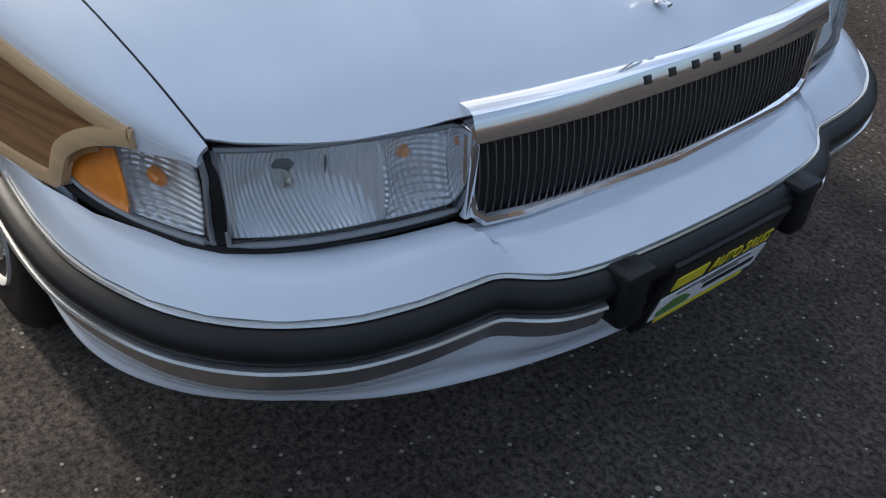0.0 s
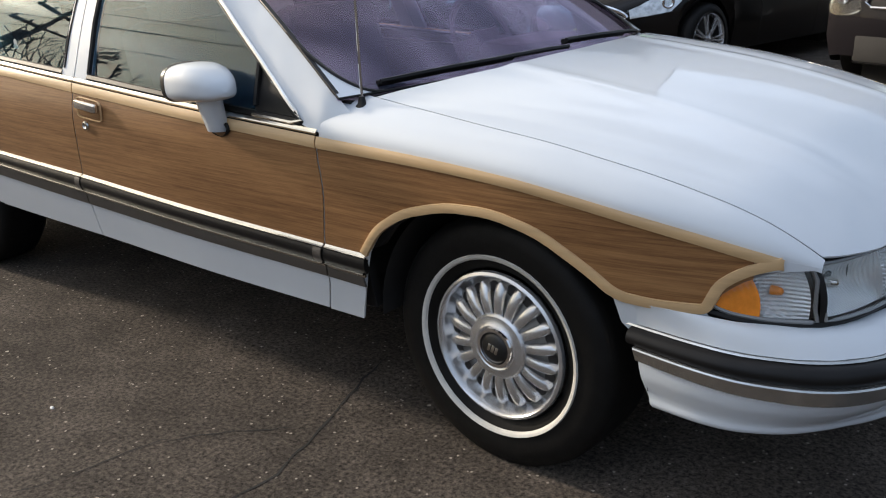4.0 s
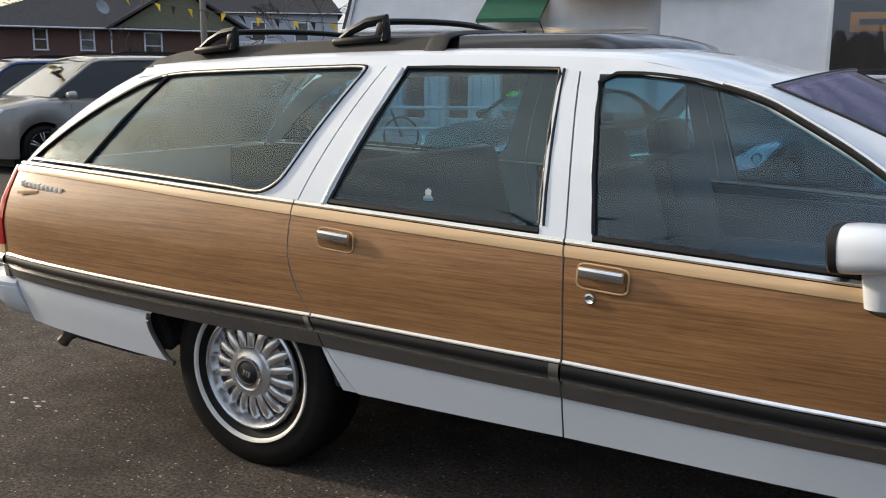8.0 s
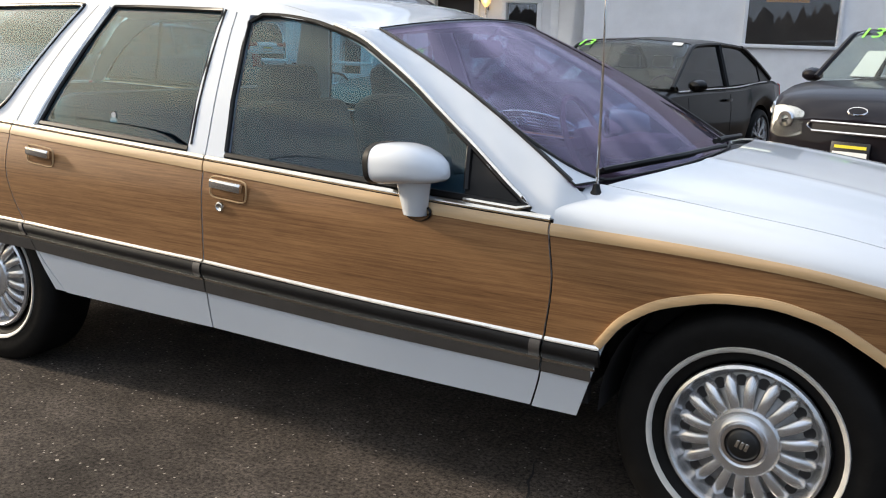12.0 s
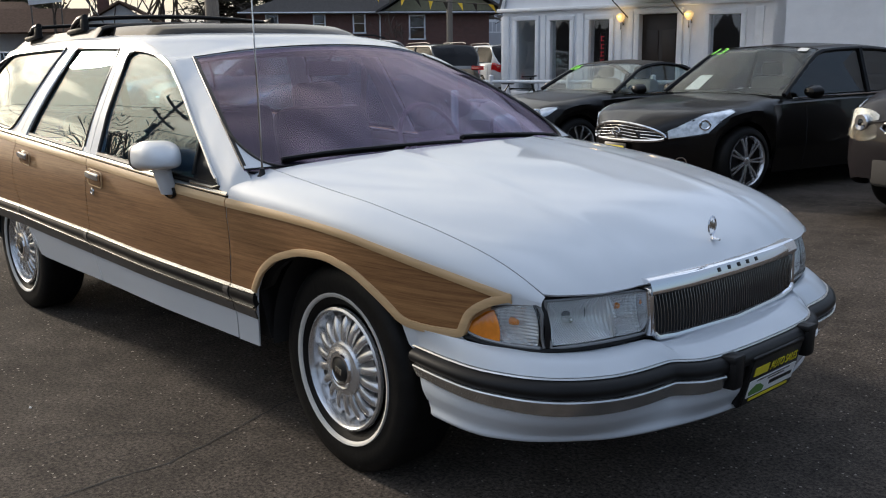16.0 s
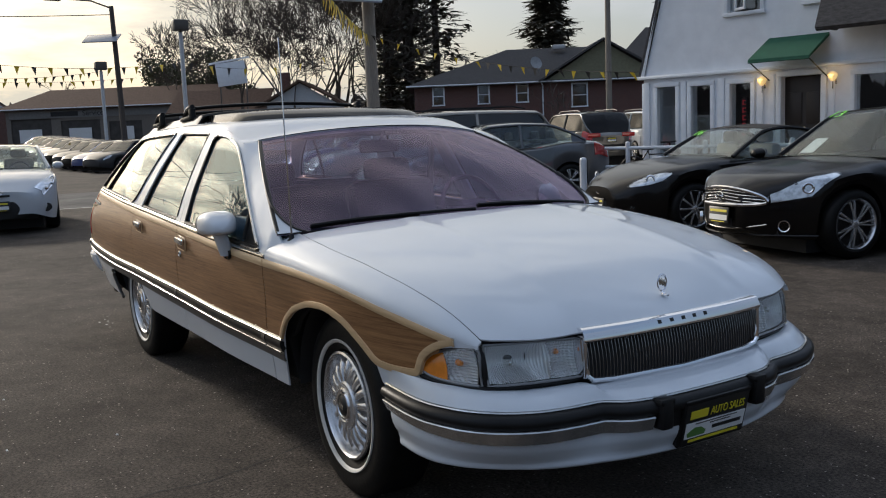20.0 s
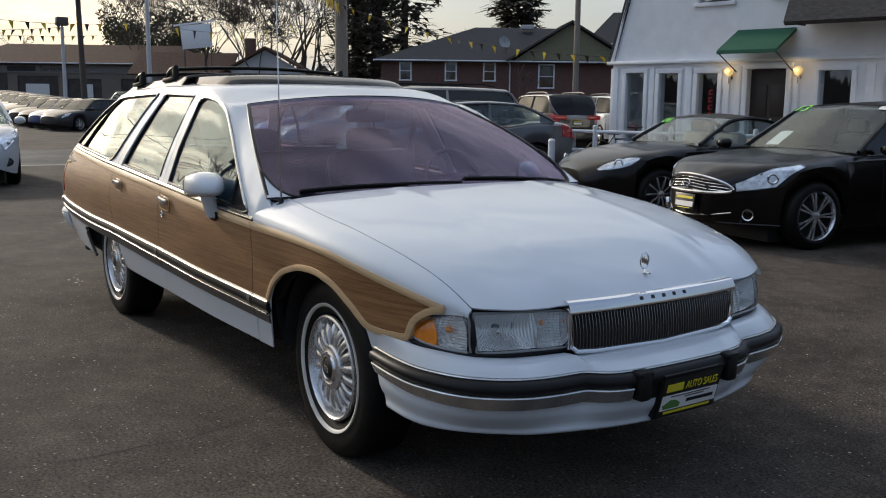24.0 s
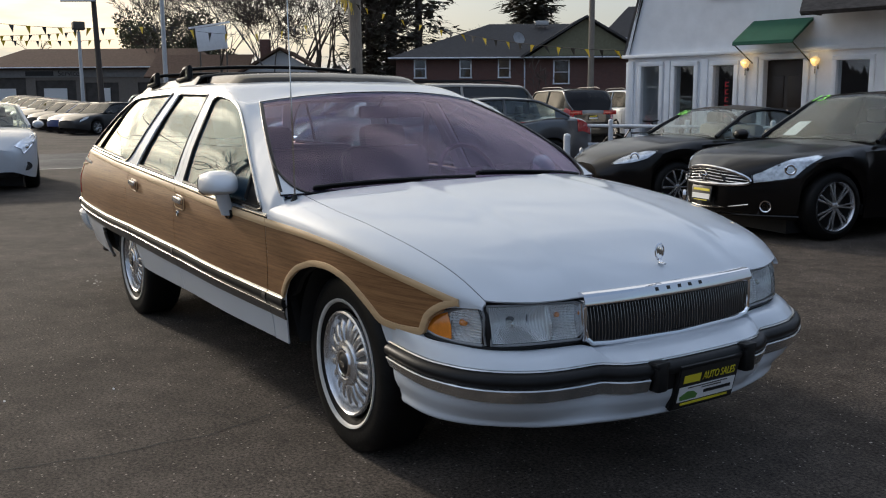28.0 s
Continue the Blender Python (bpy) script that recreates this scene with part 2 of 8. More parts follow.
def part(name, data, material, parent=None, label="", smooth=38):
    """data: a bmesh or (verts, faces)."""
    me = bpy.data.meshes.new(name)
    if SHAPING[0]:
        data = [SHAPING[0](*v) for v in data[0]], data[1]
    if isinstance(data, tuple):
        me.from_pydata([tuple(v) for v in data[0]], [], [tuple(f) for f in data[1]])
        bm = bmesh.new()
        bm.from_mesh(me)
    else:
        bm = data
    bmesh.ops.recalc_face_normals(bm, faces=bm.faces)
    bm.to_mesh(me)
    bm.free()
    if smooth:
        me.shade_smooth()
        me.set_sharp_from_angle(angle=radians(smooth))
    me.materials.append(material)
    ob = new(name, me)
    if parent:
        ob.parent = parent
    if label:
        tagged(ob, label)
    return ob


def thing(name, m, label, category, group="", kind=""):
    ob = new(name)
    ob.empty_display_size = 0.2
    ob.matrix_basis = m
    return tagged(ob, label, category, group, kind)


def join(*datas):
    vs, fs = [], []
    for v, f in datas:
        k = len(vs)
        vs += [tuple(p) for p in v]
        fs += [tuple(i + k for i in q) for q in f]
    return vs, fs


def grid(fn, nu, nv):
    vs = [tuple(fn(i / nu, j / nv)) for i in range(nu + 1) for j in range(nv + 1)]
    fs = [(i * (nv + 1) + j, i * (nv + 1) + j + 1, (i + 1) * (nv + 1) + j + 1, (i + 1) * (nv + 1) + j) for i in range(nu) for j in range(nv)]
    return vs, fs


def shell(fn, nu, nv, thick, out):
    """A sheet with thickness: fn gives the outer face; out is a point direction that the outer face looks to."""
    P = np.array([[fn(i / nu, j / nv) for j in range(nv + 1)] for i in range(nu + 1)], float)
    du, dv = np.gradient(P, axis=0), np.gradient(P, axis=1)
    N = np.cross(du, dv)
    N /= np.linalg.norm(N, axis=2, keepdims=True) + 1e-12
    if (N.reshape(-1, 3).mean(0) @ np.array(out, float)) < 0:
        N = -N
    Q = P - N * thick
    w = nv + 1
    a = (nu + 1) * w
    vs = [tuple(p) for p in P.reshape(-1, 3)] + [tuple(p) for p in Q.reshape(-1, 3)]
    fs = [(i * w + j, i * w + j + 1, (i + 1) * w + j + 1, (i + 1) * w + j) for i in range(nu) for j in range(nv)]
    fs += [tuple(a + k for k in reversed(f)) for f in fs]
    rim = [(i, 0) for i in range(nu)] + [(nu, j) for j in range(nv)] + [(i, nv) for i in range(nu, 0, -1)] + [(0, j) for j in range(nv, 0, -1)]
    ids = [i * w + j for i, j in rim]
    fs += [(ids[k], ids[(k + 1) % len(ids)], a + ids[(k + 1) % len(ids)], a + ids[k]) for k in range(len(ids))]
    return vs, fs


def boxd(c, s, bev=0.0, m=None):
    """A box as (verts, faces), edges bevelled."""
    bm = bmesh.new()
    bmesh.ops.create_cube(bm, size=1.0)
    bmesh.ops.scale(bm, vec=s, verts=bm.verts)
    if bev:
        bmesh.ops.bevel(bm, geom=list(bm.edges), offset=bev, segments=2, affect="EDGES", profile=0.5)
    if m is not None:
        bmesh.ops.transform(bm, matrix=m, verts=bm.verts)
    bmesh.ops.translate(bm, vec=c, verts=bm.verts)
    bm.verts.index_update()
    d = [tuple(v.co) for v in bm.verts], [tuple(v.index for v in f.verts) for f in bm.faces]
    bm.free()
    return d


def revolve(profile, n, axis="y", c=(0, 0, 0), a0=0.0, a1=360.0):
    """profile: (radius, along) pairs, turned about an axis through c."""
    full = abs(a1 - a0) > 359.9
    k = n if full else n + 1
    vs = []
    for i in range(k):
        a = radians(a0 + (a1 - a0) * i / n)
        for r, h in profile:
            p = {"y": (r * math.cos(a), h, r * math.sin(a)), "z": (r * math.cos(a), r * math.sin(a), h), "x": (h, r * math.cos(a), r * math.sin(a))}[axis]
            vs.append((p[0] + c[0], p[1] + c[1], p[2] + c[2]))
    w = len(profile)
    fs = [(i * w + j, i * w + j + 1, ((i + 1) % k) * w + j + 1, ((i + 1) % k) * w + j) for i in range(n if full else n) for j in range(w - 1)]
    return vs, fs


def tube(path, r, n=8, cap=True, flat=1.0):
    """A round bar along a path; r may be one radius or one for each point."""
    P = [Vector(p) for p in path]
    R = r if isinstance(r, (list, tuple)) else [r] * len(P)
    vs, fs = [], []
    ref = Vector((0, 0, 1))
    for i, p in enumerate(P):
        d = (P[min(i + 1, len(P) - 1)] - P[max(i - 1, 0)]).normalized()
        if abs(d.dot(ref)) > 0.95:
            side = d.cross(Vector((1, 0, 0))).normalized()
        else:
            side = d.cross(ref).normalized()
        up = side.cross(d).normalized()
        for k in range(n):
            a = 2 * math.pi * k / n
            vs.append(tuple(p + side * math.cos(a) * R[i] + up * math.sin(a) * R[i] * flat))
    for i in range(len(P) - 1):
        for k in range(n):
            fs.append((i * n + k, i * n + (k + 1) % n, (i + 1) * n + (k + 1) % n, (i + 1) * n + k))
    if cap:
        fs += [tuple(range(n)), tuple((len(P) - 1) * n + k for k in reversed(range(n)))]
    return vs, fs


def ribbon(path, prof, closed=True, tall=None):
    """A profile of (out, up) pairs swept along a level path; out is to the right of travel; tall scales its height point by point."""
    P = [Vector(p) for p in path]
    vs, fs, k = [], [], len(prof)
    for i, p in enumerate(P):
        d = P[min(i + 1, len(P) - 1)] - P[max(i - 1, 0)]
        d.z = 0
        d.normalize()
        o = Vector((d.y, -d.x, 0))
        for a, b in prof:
            vs.append(tuple(p + o * a + Vector((0, 0, b * (tall(p.x) if tall else 1.0)))))
    m = k if closed else k - 1
    for i in range(len(P) - 1):
        for j in range(m):
            fs.append((i * k + j, i * k + (j + 1) % k, (i + 1) * k + (j + 1) % k, (i + 1) * k + j))
    if closed:
        fs += [tuple(range(k)), tuple((len(P) - 1) * k + j for j in reversed(range(k)))]
    return vs, fs


def prism(pts, h, axis="z", at=0.0):
    """A flat outline (2D) given thickness h along an axis."""
    n = len(pts)
    put = {"z": lambda a, b, c: (a, b, c), "y": lambda a, b, c: (a, c, b), "x": lambda a, b, c: (c, a, b)}[axis]
    vs = [put(a, b, at) for a, b in pts] + [put(a, b, at + h) for a, b in pts]
    fs = [tuple(range(n)), tuple(reversed(range(n, 2 * n)))] + [(i, (i + 1) % n, n + (i + 1) % n, n + i) for i in range(n)]
    return vs, fs


def mirror_y(d):
    return [(x, -y, z) for x, y, z in d[0]], [tuple(reversed(f)) for f in d[1]]


def moved(d, m):
    return [tuple(m @ Vector(v)) for v in d[0]], d[1]


def curve(xs, ys):
    """Smooth interpolation through points, as a function."""
    xs, ys = np.array(xs, float), np.array(ys, float)
    o = np.argsort(xs)
    xs, ys = xs[o], ys[o]
    sl = np.diff(ys) / np.diff(xs)
    tg = np.r_[sl[0], [0 if a * b <= 0 else 2 * a * b / (a + b) for a, b in zip(sl[:-1], sl[1:])], sl[-1]]

    def f(x):
        x = min(max(x, xs[0]), xs[-1])
        i = min(max(int(np.searchsorted(xs, x)) - 1, 0), len(xs) - 2)
        h = xs[i + 1] - xs[i]
        t = (x - xs[i]) / h
        return float((2 * t**3 - 3 * t**2 + 1) * ys[i] + (t**3 - 2 * t**2 + t) * h * tg[i] + (3 * t**2 - 2 * t**3) * ys[i + 1] + (t**3 - t**2) * h * tg[i + 1])

    return f


def line(xs, ys):
    return lambda x: float(np.interp(x, xs, ys))


def text(name, body, size, material, parent, m, label="", depth=0.001):
    cu = bpy.data.curves.new(name, "FONT")
    cu.body, cu.size, cu.extrude, cu.align_x, cu.align_y = body, size, depth, "CENTER", "CENTER"
    tmp = new(name + "_tmp", cu)
    dg = bpy.context.evaluated_depsgraph_get()
    me = bpy.data.meshes.new_from_object(tmp.evaluated_get(dg))
    bpy.data.objects.remove(tmp)
    me.materials.clear()
    me.materials.append(material)
    ob = new(name, me)
    ob.parent = parent
    ob.matrix_basis = m
    return tagged(ob, label) if label else ob


# ---- station wagon ----
# its own axes: x ahead, y to its left, z up from the ground; axles at x = +-1.472
WAGON = thing("station_wagon", pose(0, 0, 0), "white estate car with wood-grain vinyl sides on dark asphalt", "car")
_bul = curve([0.2, 0.30, 0.38, 0.5, 0.6, 0.79, 0.92, 0.965, 1.05, 1.2, 1.40, 1.6], [0.87, 0.895, 0.911, 0.937, 0.951, 0.953, 0.927, 0.908, 0.872, 0.795, 0.672, 0.48])
_tap = curve([-3.25, -3.05, -2.6, -2.1, -1.5, -0.5, 0.3, 1.0, 1.5, 1.8, 2.0, 2.1, 2.2, 2.3], [-0.125, -0.072, -0.037, -0.015, 0.0, 0.0, -0.006, -0.034, -0.05, -0.085, -0.135, -0.173, -0.236, -0.34])


def body_shape(x, y, z):
    """From the drawing's stations to the true proportions: overhangs, rake and width."""
    h = z - 0.6
    dx = -0.0931 - 0.0572 * h + 0.0696 * h * h + x * (0.0186 + 0.0204 * h - 0.0594 * h * h) + x * x * (0.0349 - 0.0005 * h) - 0.0056 * x**3
    dz = -0.0043 + 0.0443 * h + 0.0272 * h * h + x * (0.0058 + 0.0323 * h + 0.0096 * h * h) + x * x * (0.0037 - 0.0065 * h)
    return x + dx, y * (1.02 + 0.011 * max(0.0, x)), z + dz


SHAPING[0] = body_shape


def wide(x, z):
    """Half the body's width."""
    return _bul(z) + _tap(x)


trim_top = curve([-3.2, -3.05, -2.5, -1.126, -0.156, 0.985, 1.33, 1.57, 1.73, 1.97, 2.09, 2.15, 2.2], [1.066, 1.064, 1.045, 0.973, 0.918, 0.849, 0.832, 0.812, 0.786, 0.735, 0.703, 0.683, 0.670])
mould_top = line([-3.1, -1.025, -0.155, 0.985, 1.14], [0.655, 0.632, 0.608, 0.556, 0.551])
mould_bot = line([-3.1, -1.033, -0.158, 0.985, 1.14], [0.600, 0.588, 0.558, 0.507, 0.500])
grey_bot = line([-3.1, -1.02, -0.166, 0.97, 1.14], [0.550, 0.530, 0.503, 0.462, 0.455])
rocker_bot = line([-1.1, -0.917, -0.18, 0.932, 1.084], [0.381, 0.379, 0.378, 0.352, 0.347])
ARCH_F = ([0.9, 1.084, 1.094, 1.106, 1.135, 1.189, 1.273, 1.40, 1.525, 1.64, 1.75, 1.818, 1.826, 1.84, 2.005, 2.012, 2.03, 2.07, 2.12, 2.2], [0.350, 0.347, 0.40, 0.458, 0.554, 0.632, 0.694, 0.734, 0.738, 0.704, 0.627, 0.572, 0.52, 0.50, 0.50, 0.612, 0.640, 0.655, 0.664, 0.667])
ARCH_F = (ARCH_F[0], [z - 0.15 * max(0.0, z - 0.6) if x < 1.9 else z for x, z in zip(*ARCH_F)])
arch_f = line(*ARCH_F)
gap_front = curve([0.34, 0.462, 0.555, 0.714, 0.84, 0.93], [0.932, 0.970, 0.985, 1.004, 0.992, 1.012])
gap_mid = curve([0.37, 0.5, 0.61, 0.79, 0.95, 1.39], [-0.180, -0.167, -0.156, -0.150, -0.160, -0.232])
gap_rear = curve([0.37, 0.52, 0.6, 0.642, 0.72, 0.807, 0.9, 0.975], [-0.915, -1.008, -1.035, -1.058, -1.106, -1.136, -1.147, -1.150])
tail_x = line([0.3, 1.08], [-3.086, -3.064])


def k(v):
    return lambda _=0: v


def plus(f, d):
    return lambda x: f(x) + d


G = 0.0028
FENDER = (plus(gap_front, G), k(2.19))
FDOOR = (plus(gap_mid, G), plus(gap_front, -G))
RDOOR = (plus(gap_rear, G), plus(gap_mid, -G))
QUART = (tail_x, plus(gap_rear, -G))
rear_low = line([-3.2, -1.94, -1.03, -1.0], [0.552, 0.541, 0.531, 0.52])
quarter_front = curve([0.33, 0.342, 0.365, 0.41, 0.465, 0.505, 0.53, 0.55], [-1.868, -1.896, -1.918, -1.938, -1.950, -1.944, -1.925, -1.885])
panels = {}
for pname, (xa, xb), lo in (("front_fender", FENDER, arch_f), ("front_door", FDOOR, rocker_bot), ("rear_door", RDOOR, rocker_bot), ("rear_quarter_panel", QUART, rear_low)):
    nu = 70 if "fender" in pname or "quarter" in pname else 26
    for s in (1, -1):
        def fn(u, v, xa=xa, xb=xb, lo=lo):
            x = xa(0.7) * (1 - u) + xb(0.7) * u
            for _ in range(4):
                z = lo(x) * (1 - v) + trim_top(x) * v
                x = xa(z) * (1 - u) + xb(z) * u
            return x, -wide(x, z), z
        d = shell(fn, nu, 12, 0.006, (0, -1, 0))
        panels[pname, s] = part(pname, d if s > 0 else mirror_y(d), PAINT, WAGON, "white painted panel with wood-grain vinyl")

# wood vinyl, light trim, rub strips: each a piece of its panel
wood_edge = ([0.9, 1.135, 1.189, 1.273, 1.40, 1.525, 1.64, 1.75, 1.81, 1.84, 2.01, 2.03, 2.06, 2.09, 2.14], [0.553, 0.575, 0.660, 0.722, 0.761, 0.764, 0.730, 0.655, 0.603, 0.592, 0.590, 0.622, 0.648, 0.662, 0.676])
wood_low_f = line(wood_edge[0], [z - 0.15 * max(0.0, z - 0.6) if x < 1.9 else z for x, z in zip(*wood_edge)])
for s in (1, -1):
    flip = (lambda d: d) if s > 0 else mirror_y

    def strip(name, pn, xa, xb, lo, hi, off, thick, material, nv=3, nu=0):
        def fn(u, v):
            x = xa(0.7) * (1 - u) + xb(0.7) * u
            for _ in range(4):
                z = lo(x) * (1 - v) + hi(x) * v
                x = xa(z) * (1 - u) + xb(z) * u
            bow = off - thick * 0.35 * (2 * v - 1) ** 2
            return x, -(wide(x, z) + bow), z
        n = nu or max(4, int(abs(xb(0.7) - xa(0.7)) / 0.05))
        return part(name, flip(shell(fn, n, nv, thick, (0, -1, 0))), material, panels[pn, s])

    tt = plus(trim_top, -0.026)
    for pn, (xa, xb) in (("front_door", FDOOR), ("rear_door", RDOOR), ("rear_quarter_panel", QUART)):
        strip("wood_vinyl", pn, xa, xb, mould_top, tt, 0.003, 0.002, WOOD, 8)
        strip("wood_trim", pn, xa, xb, tt, plus(trim_top, 0.004), 0.008, 0.007, TRIMWOOD, 4)
        strip("rub_strip", pn, xa, xb, plus(mould_bot, 0.004), plus(mould_top, -0.004), 0.020, 0.018, BLACKTRIM, 6)
        strip("bright_bead", pn, xa, xb, plus(mould_top, -0.003), plus(mould_top, 0.002), 0.014, 0.012, DULLCHROME, 2)
        strip("bright_bead", pn, xa, xb, plus(mould_bot, -0.003), plus(mould_bot, 0.004), 0.021, 0.019, DULLCHROME, 2)
        strip("strip_end", pn, plus(xb, -0.030) if pn != "rear_quarter_panel" else plus(xb, -0.022), plus(xb, -0.0005), plus(mould_bot, 0.003), plus(mould_top, -0.003), 0.022, 0.018, GREYTRIM, 6)
        strip("lower_cladding", pn, xa, xb, plus(grey_bot, 0.0), plus(mould_bot, -0.003), 0.007, 0.006, GREYTRIM, 4)
        strip("belt_moulding", pn, xa, xb, plus(trim_top, 0.006), plus(trim_top, 0.020), 0.006, 0.012, DULLCHROME, 3)
    fx0 = plus(gap_front, G)
    strip("rub_strip", "front_fender", fx0, k(1.132), plus(mould_bot, 0.004), plus(mould_top, -0.004), 0.020, 0.018, BLACKTRIM, 6)
    strip("bright_bead", "front_fender", fx0, k(1.132), plus(mould_top, -0.003), plus(mould_top, 0.002), 0.014, 0.012, DULLCHROME, 2)
    strip("bright_bead", "front_fender", fx0, k(1.12), plus(mould_bot, -0.003), plus(mould_bot, 0.004), 0.021, 0.019, DULLCHROME, 2)
    strip("lower_cladding", "front_fender", fx0, k(1.106), grey_bot, plus(mould_bot, -0.003), 0.007, 0.006, GREYTRIM, 4)
    tf = lambda x: trim_top(x) - 0.026 + 0.006 * min(1.0, max(0.0, (x - 1.0) / 0.5))
    strip("wood_vinyl", "front_fender", fx0, k(2.085), lambda x: max(wood_low_f(x), mould_top(x) if x < 1.14 else 0) - 0.012, tf, 0.003, 0.002, WOOD, 8, 60)
    strip("wood_trim", "front_fender", fx0, k(2.136), tf, plus(trim_top, 0.004), 0.009, 0.008, TRIMWOOD, 4, 40)
    # trim round the wheel arch, along the lower edge and round the corner lamp
    edge = [(x, z) for x, z in zip(ARCH_F[0][4:12], ARCH_F[1][4:12])] + [(1.90, 0.562), (1.995, 0.562), (2.012, 0.572), (2.022, 0.595), (2.034, 0.622), (2.058, 0.642), (2.085, 0.657), (2.118, 0.668), (2.136, 0.672)]
    fine = []
    for (xa, za), (xb, zb) in zip(edge[:-1], edge[1:]):
        fine += [(xa + (xb - xa) * i / 4, za + (zb - za) * i / 4) for i in range(4)]
    fine.append(edge[-1])
    sm = [fine[0]] + [tuple(sum(fine[i + j][c] for j in (-1, 0, 1)) / 3 for c in (0, 1)) for i in range(1, len(fine) - 1)] + [fine[-1]]
    vs, fs = [], []
    for i, (x, z) in enumerate(sm):
        (x0, z0), (x1, z1) = sm[max(i - 1, 0)], sm[min(i + 1, len(sm) - 1)]
        dx, dz = x1 - x0, z1 - z0
        ln = math.hypot(dx, dz)
        nx, nz = -dz / ln, dx / ln
        for a, o in ((0.0, -0.004), (0.0, 0.008), (0.011, 0.011), (0.022, 0.008), (0.023, -0.002)):
            px, pz = x + nx * a, z + nz * a
            vs.append((px, -(wide(px, pz) + o), pz))
    for i in range(len(sm) - 1):
        for j in range(4):
            fs.append((i * 5 + j, i * 5 + j + 1, (i + 1) * 5 + j + 1, (i + 1) * 5 + j))
    part("arch_trim", flip((vs, fs)), TRIMWOOD, panels["front_fender", s], "light wood-look trim round the wheel arch")
    # bright lip on the rear wheel cut-out
    strip("lower_quarter", "rear_quarter_panel", k(-3.063), quarter_front, k(0.332), plus(grey_bot, 0.004), 0.0, 0.006, PAINT, 8, 40)
    lip = [(quarter_front(z) + 0.004, z) for z in np.linspace(0.522, 0.332, 14)]
    part("wheel_lip", flip(tube([(x, -(wide(x, z) + 0.004), z) for x, z in lip], 0.010, 8)), GREYTRIM, panels["rear_quarter_panel", s])

    # foot of the quarter panel between the rear door and its wheel
    strip("sill_foot", "rear_quarter_panel", line([0.37, 0.53], [-0.978, -1.030]), plus(gap_rear, -G), k(0.381), plus(grey_bot, 0.004), 0.0, 0.006, PAINT, 6, 6)
    # door handles and lock
    for pn, x0, z0 in (("front_door", -0.110, 0.882), ("rear_door", -1.010, 0.920)):
        sl = -0.075
        cx, cz = x0 + 0.073, z0 - 0.030 + sl * 0.073
        ang = Matrix.Rotation(math.atan(-sl), 4, "Y")
        yb = -(wide(cx, cz) + 0.009)
        bez = []
        n = 40
        for i in range(n):
            a = 2 * math.pi * i / n
            ca, sa = math.cos(a), math.sin(a)
            bez.append((0.074 * np.sign(ca) * abs(ca) ** 0.35, 0.035 * np.sign(sa) * abs(sa) ** 0.35))
        ring = []
        for sx, y in ((1.0, 0.0), (0.985, -0.005), (0.955, -0.005), (0.93, 0.0)):
            ring.append([(a * sx, y, b * (sx if sx > 0.96 else sx - 0.04)) for a, b in bez])
        vs = [p for r in ring for p in r]
        fs = [(r * n + i, r * n + (i + 1) % n, (r + 1) * n + (i + 1) % n, (r + 1) * n + i) for r in range(3) for i in range(n)]
        m4 = Matrix.Translation((cx, yb, cz)) @ ang
        ob = part("handle_bezel", flip(moved((vs, fs), m4)), TRIMWOOD, panels[pn, s], "light wood-look handle surround")
        part("handle_recess", flip(moved(boxd((0, -0.001, 0), (0.126, 0.004, 0.052), 0.0), m4)), WOOD, panels[pn, s])
        part("door_handle", flip(moved(boxd((-0.002, -0.011, 0.011), (0.126, 0.018, 0.029), 0.006), m4)), CHROME, panels[pn, s], "chrome pull handle")
    lx, lz = -0.072, 0.790
    part("door_lock", flip(revolve([(0.0, -0.002), (0.008, -0.003), (0.011, -0.006), (0.015, -0.005), (0.017, 0.0)], 20, "y", (lx, -(wide(lx, lz) + 0.004), lz))), DULLCHROME, panels["front_door", s])

    # mirror
    pod = revolve([(0.0, -0.122), (0.020, -0.119), (0.038, -0.105), (0.054, -0.078), (0.066, -0.040), (0.073, 0.0), (0.0765, 0.042), (0.0765, 0.082), (0.070, 0.090), (0.064, 0.078), (0.0, 0.076)], 32, "x")
    square = lambda y, z: (y * y + z * z) ** 0.5 / max(1e-6, (abs(y) ** 3 + abs(z) ** 3) ** (1 / 3))
    pod = [(px, py * square(py, pz), pz * square(py, pz) * (1.0 if pz > 0 else 0.74) - 0.024 * (max(0.0, -px) / 0.122) ** 1.6) for px, py, pz in pod[0]], pod[1]
    mpose = Matrix.Translation((0.612, -0.965, 0.966)) @ Matrix.Rotation(radians(170), 4, "Z") @ Matrix.Rotation(radians(4), 4, "Y") @ Matrix.Diagonal((1, 1.12, 0.80, 1))
    mir = part("door_mirror", flip(moved(pod, mpose)), PAINT, WAGON, "white rounded door mirror")
    rim_ = revolve([(0.0700, 0.070), (0.0780, 0.071), (0.0785, 0.088), (0.0700, 0.095), (0.0640, 0.088)], 32, "x")
    part("mirror_rim", flip(moved(([(px, py * square(py, pz), pz * square(py, pz) * (1.0 if pz > 0 else 0.74)) for px, py, pz in rim_[0]], rim_[1]), mpose)), BLACKTRIM, mir)
    gl_ = revolve([(0.066, 0.079), (0.0, 0.080)], 32, "x")
    part("mirror_glass", flip(moved(([(px, py * square(py, pz), pz * square(py, pz) * (1.0 if pz > 0 else 0.74)) for px, py, pz in gl_[0]], gl_[1]), mpose)), CHROME, mir, "mirror glass")
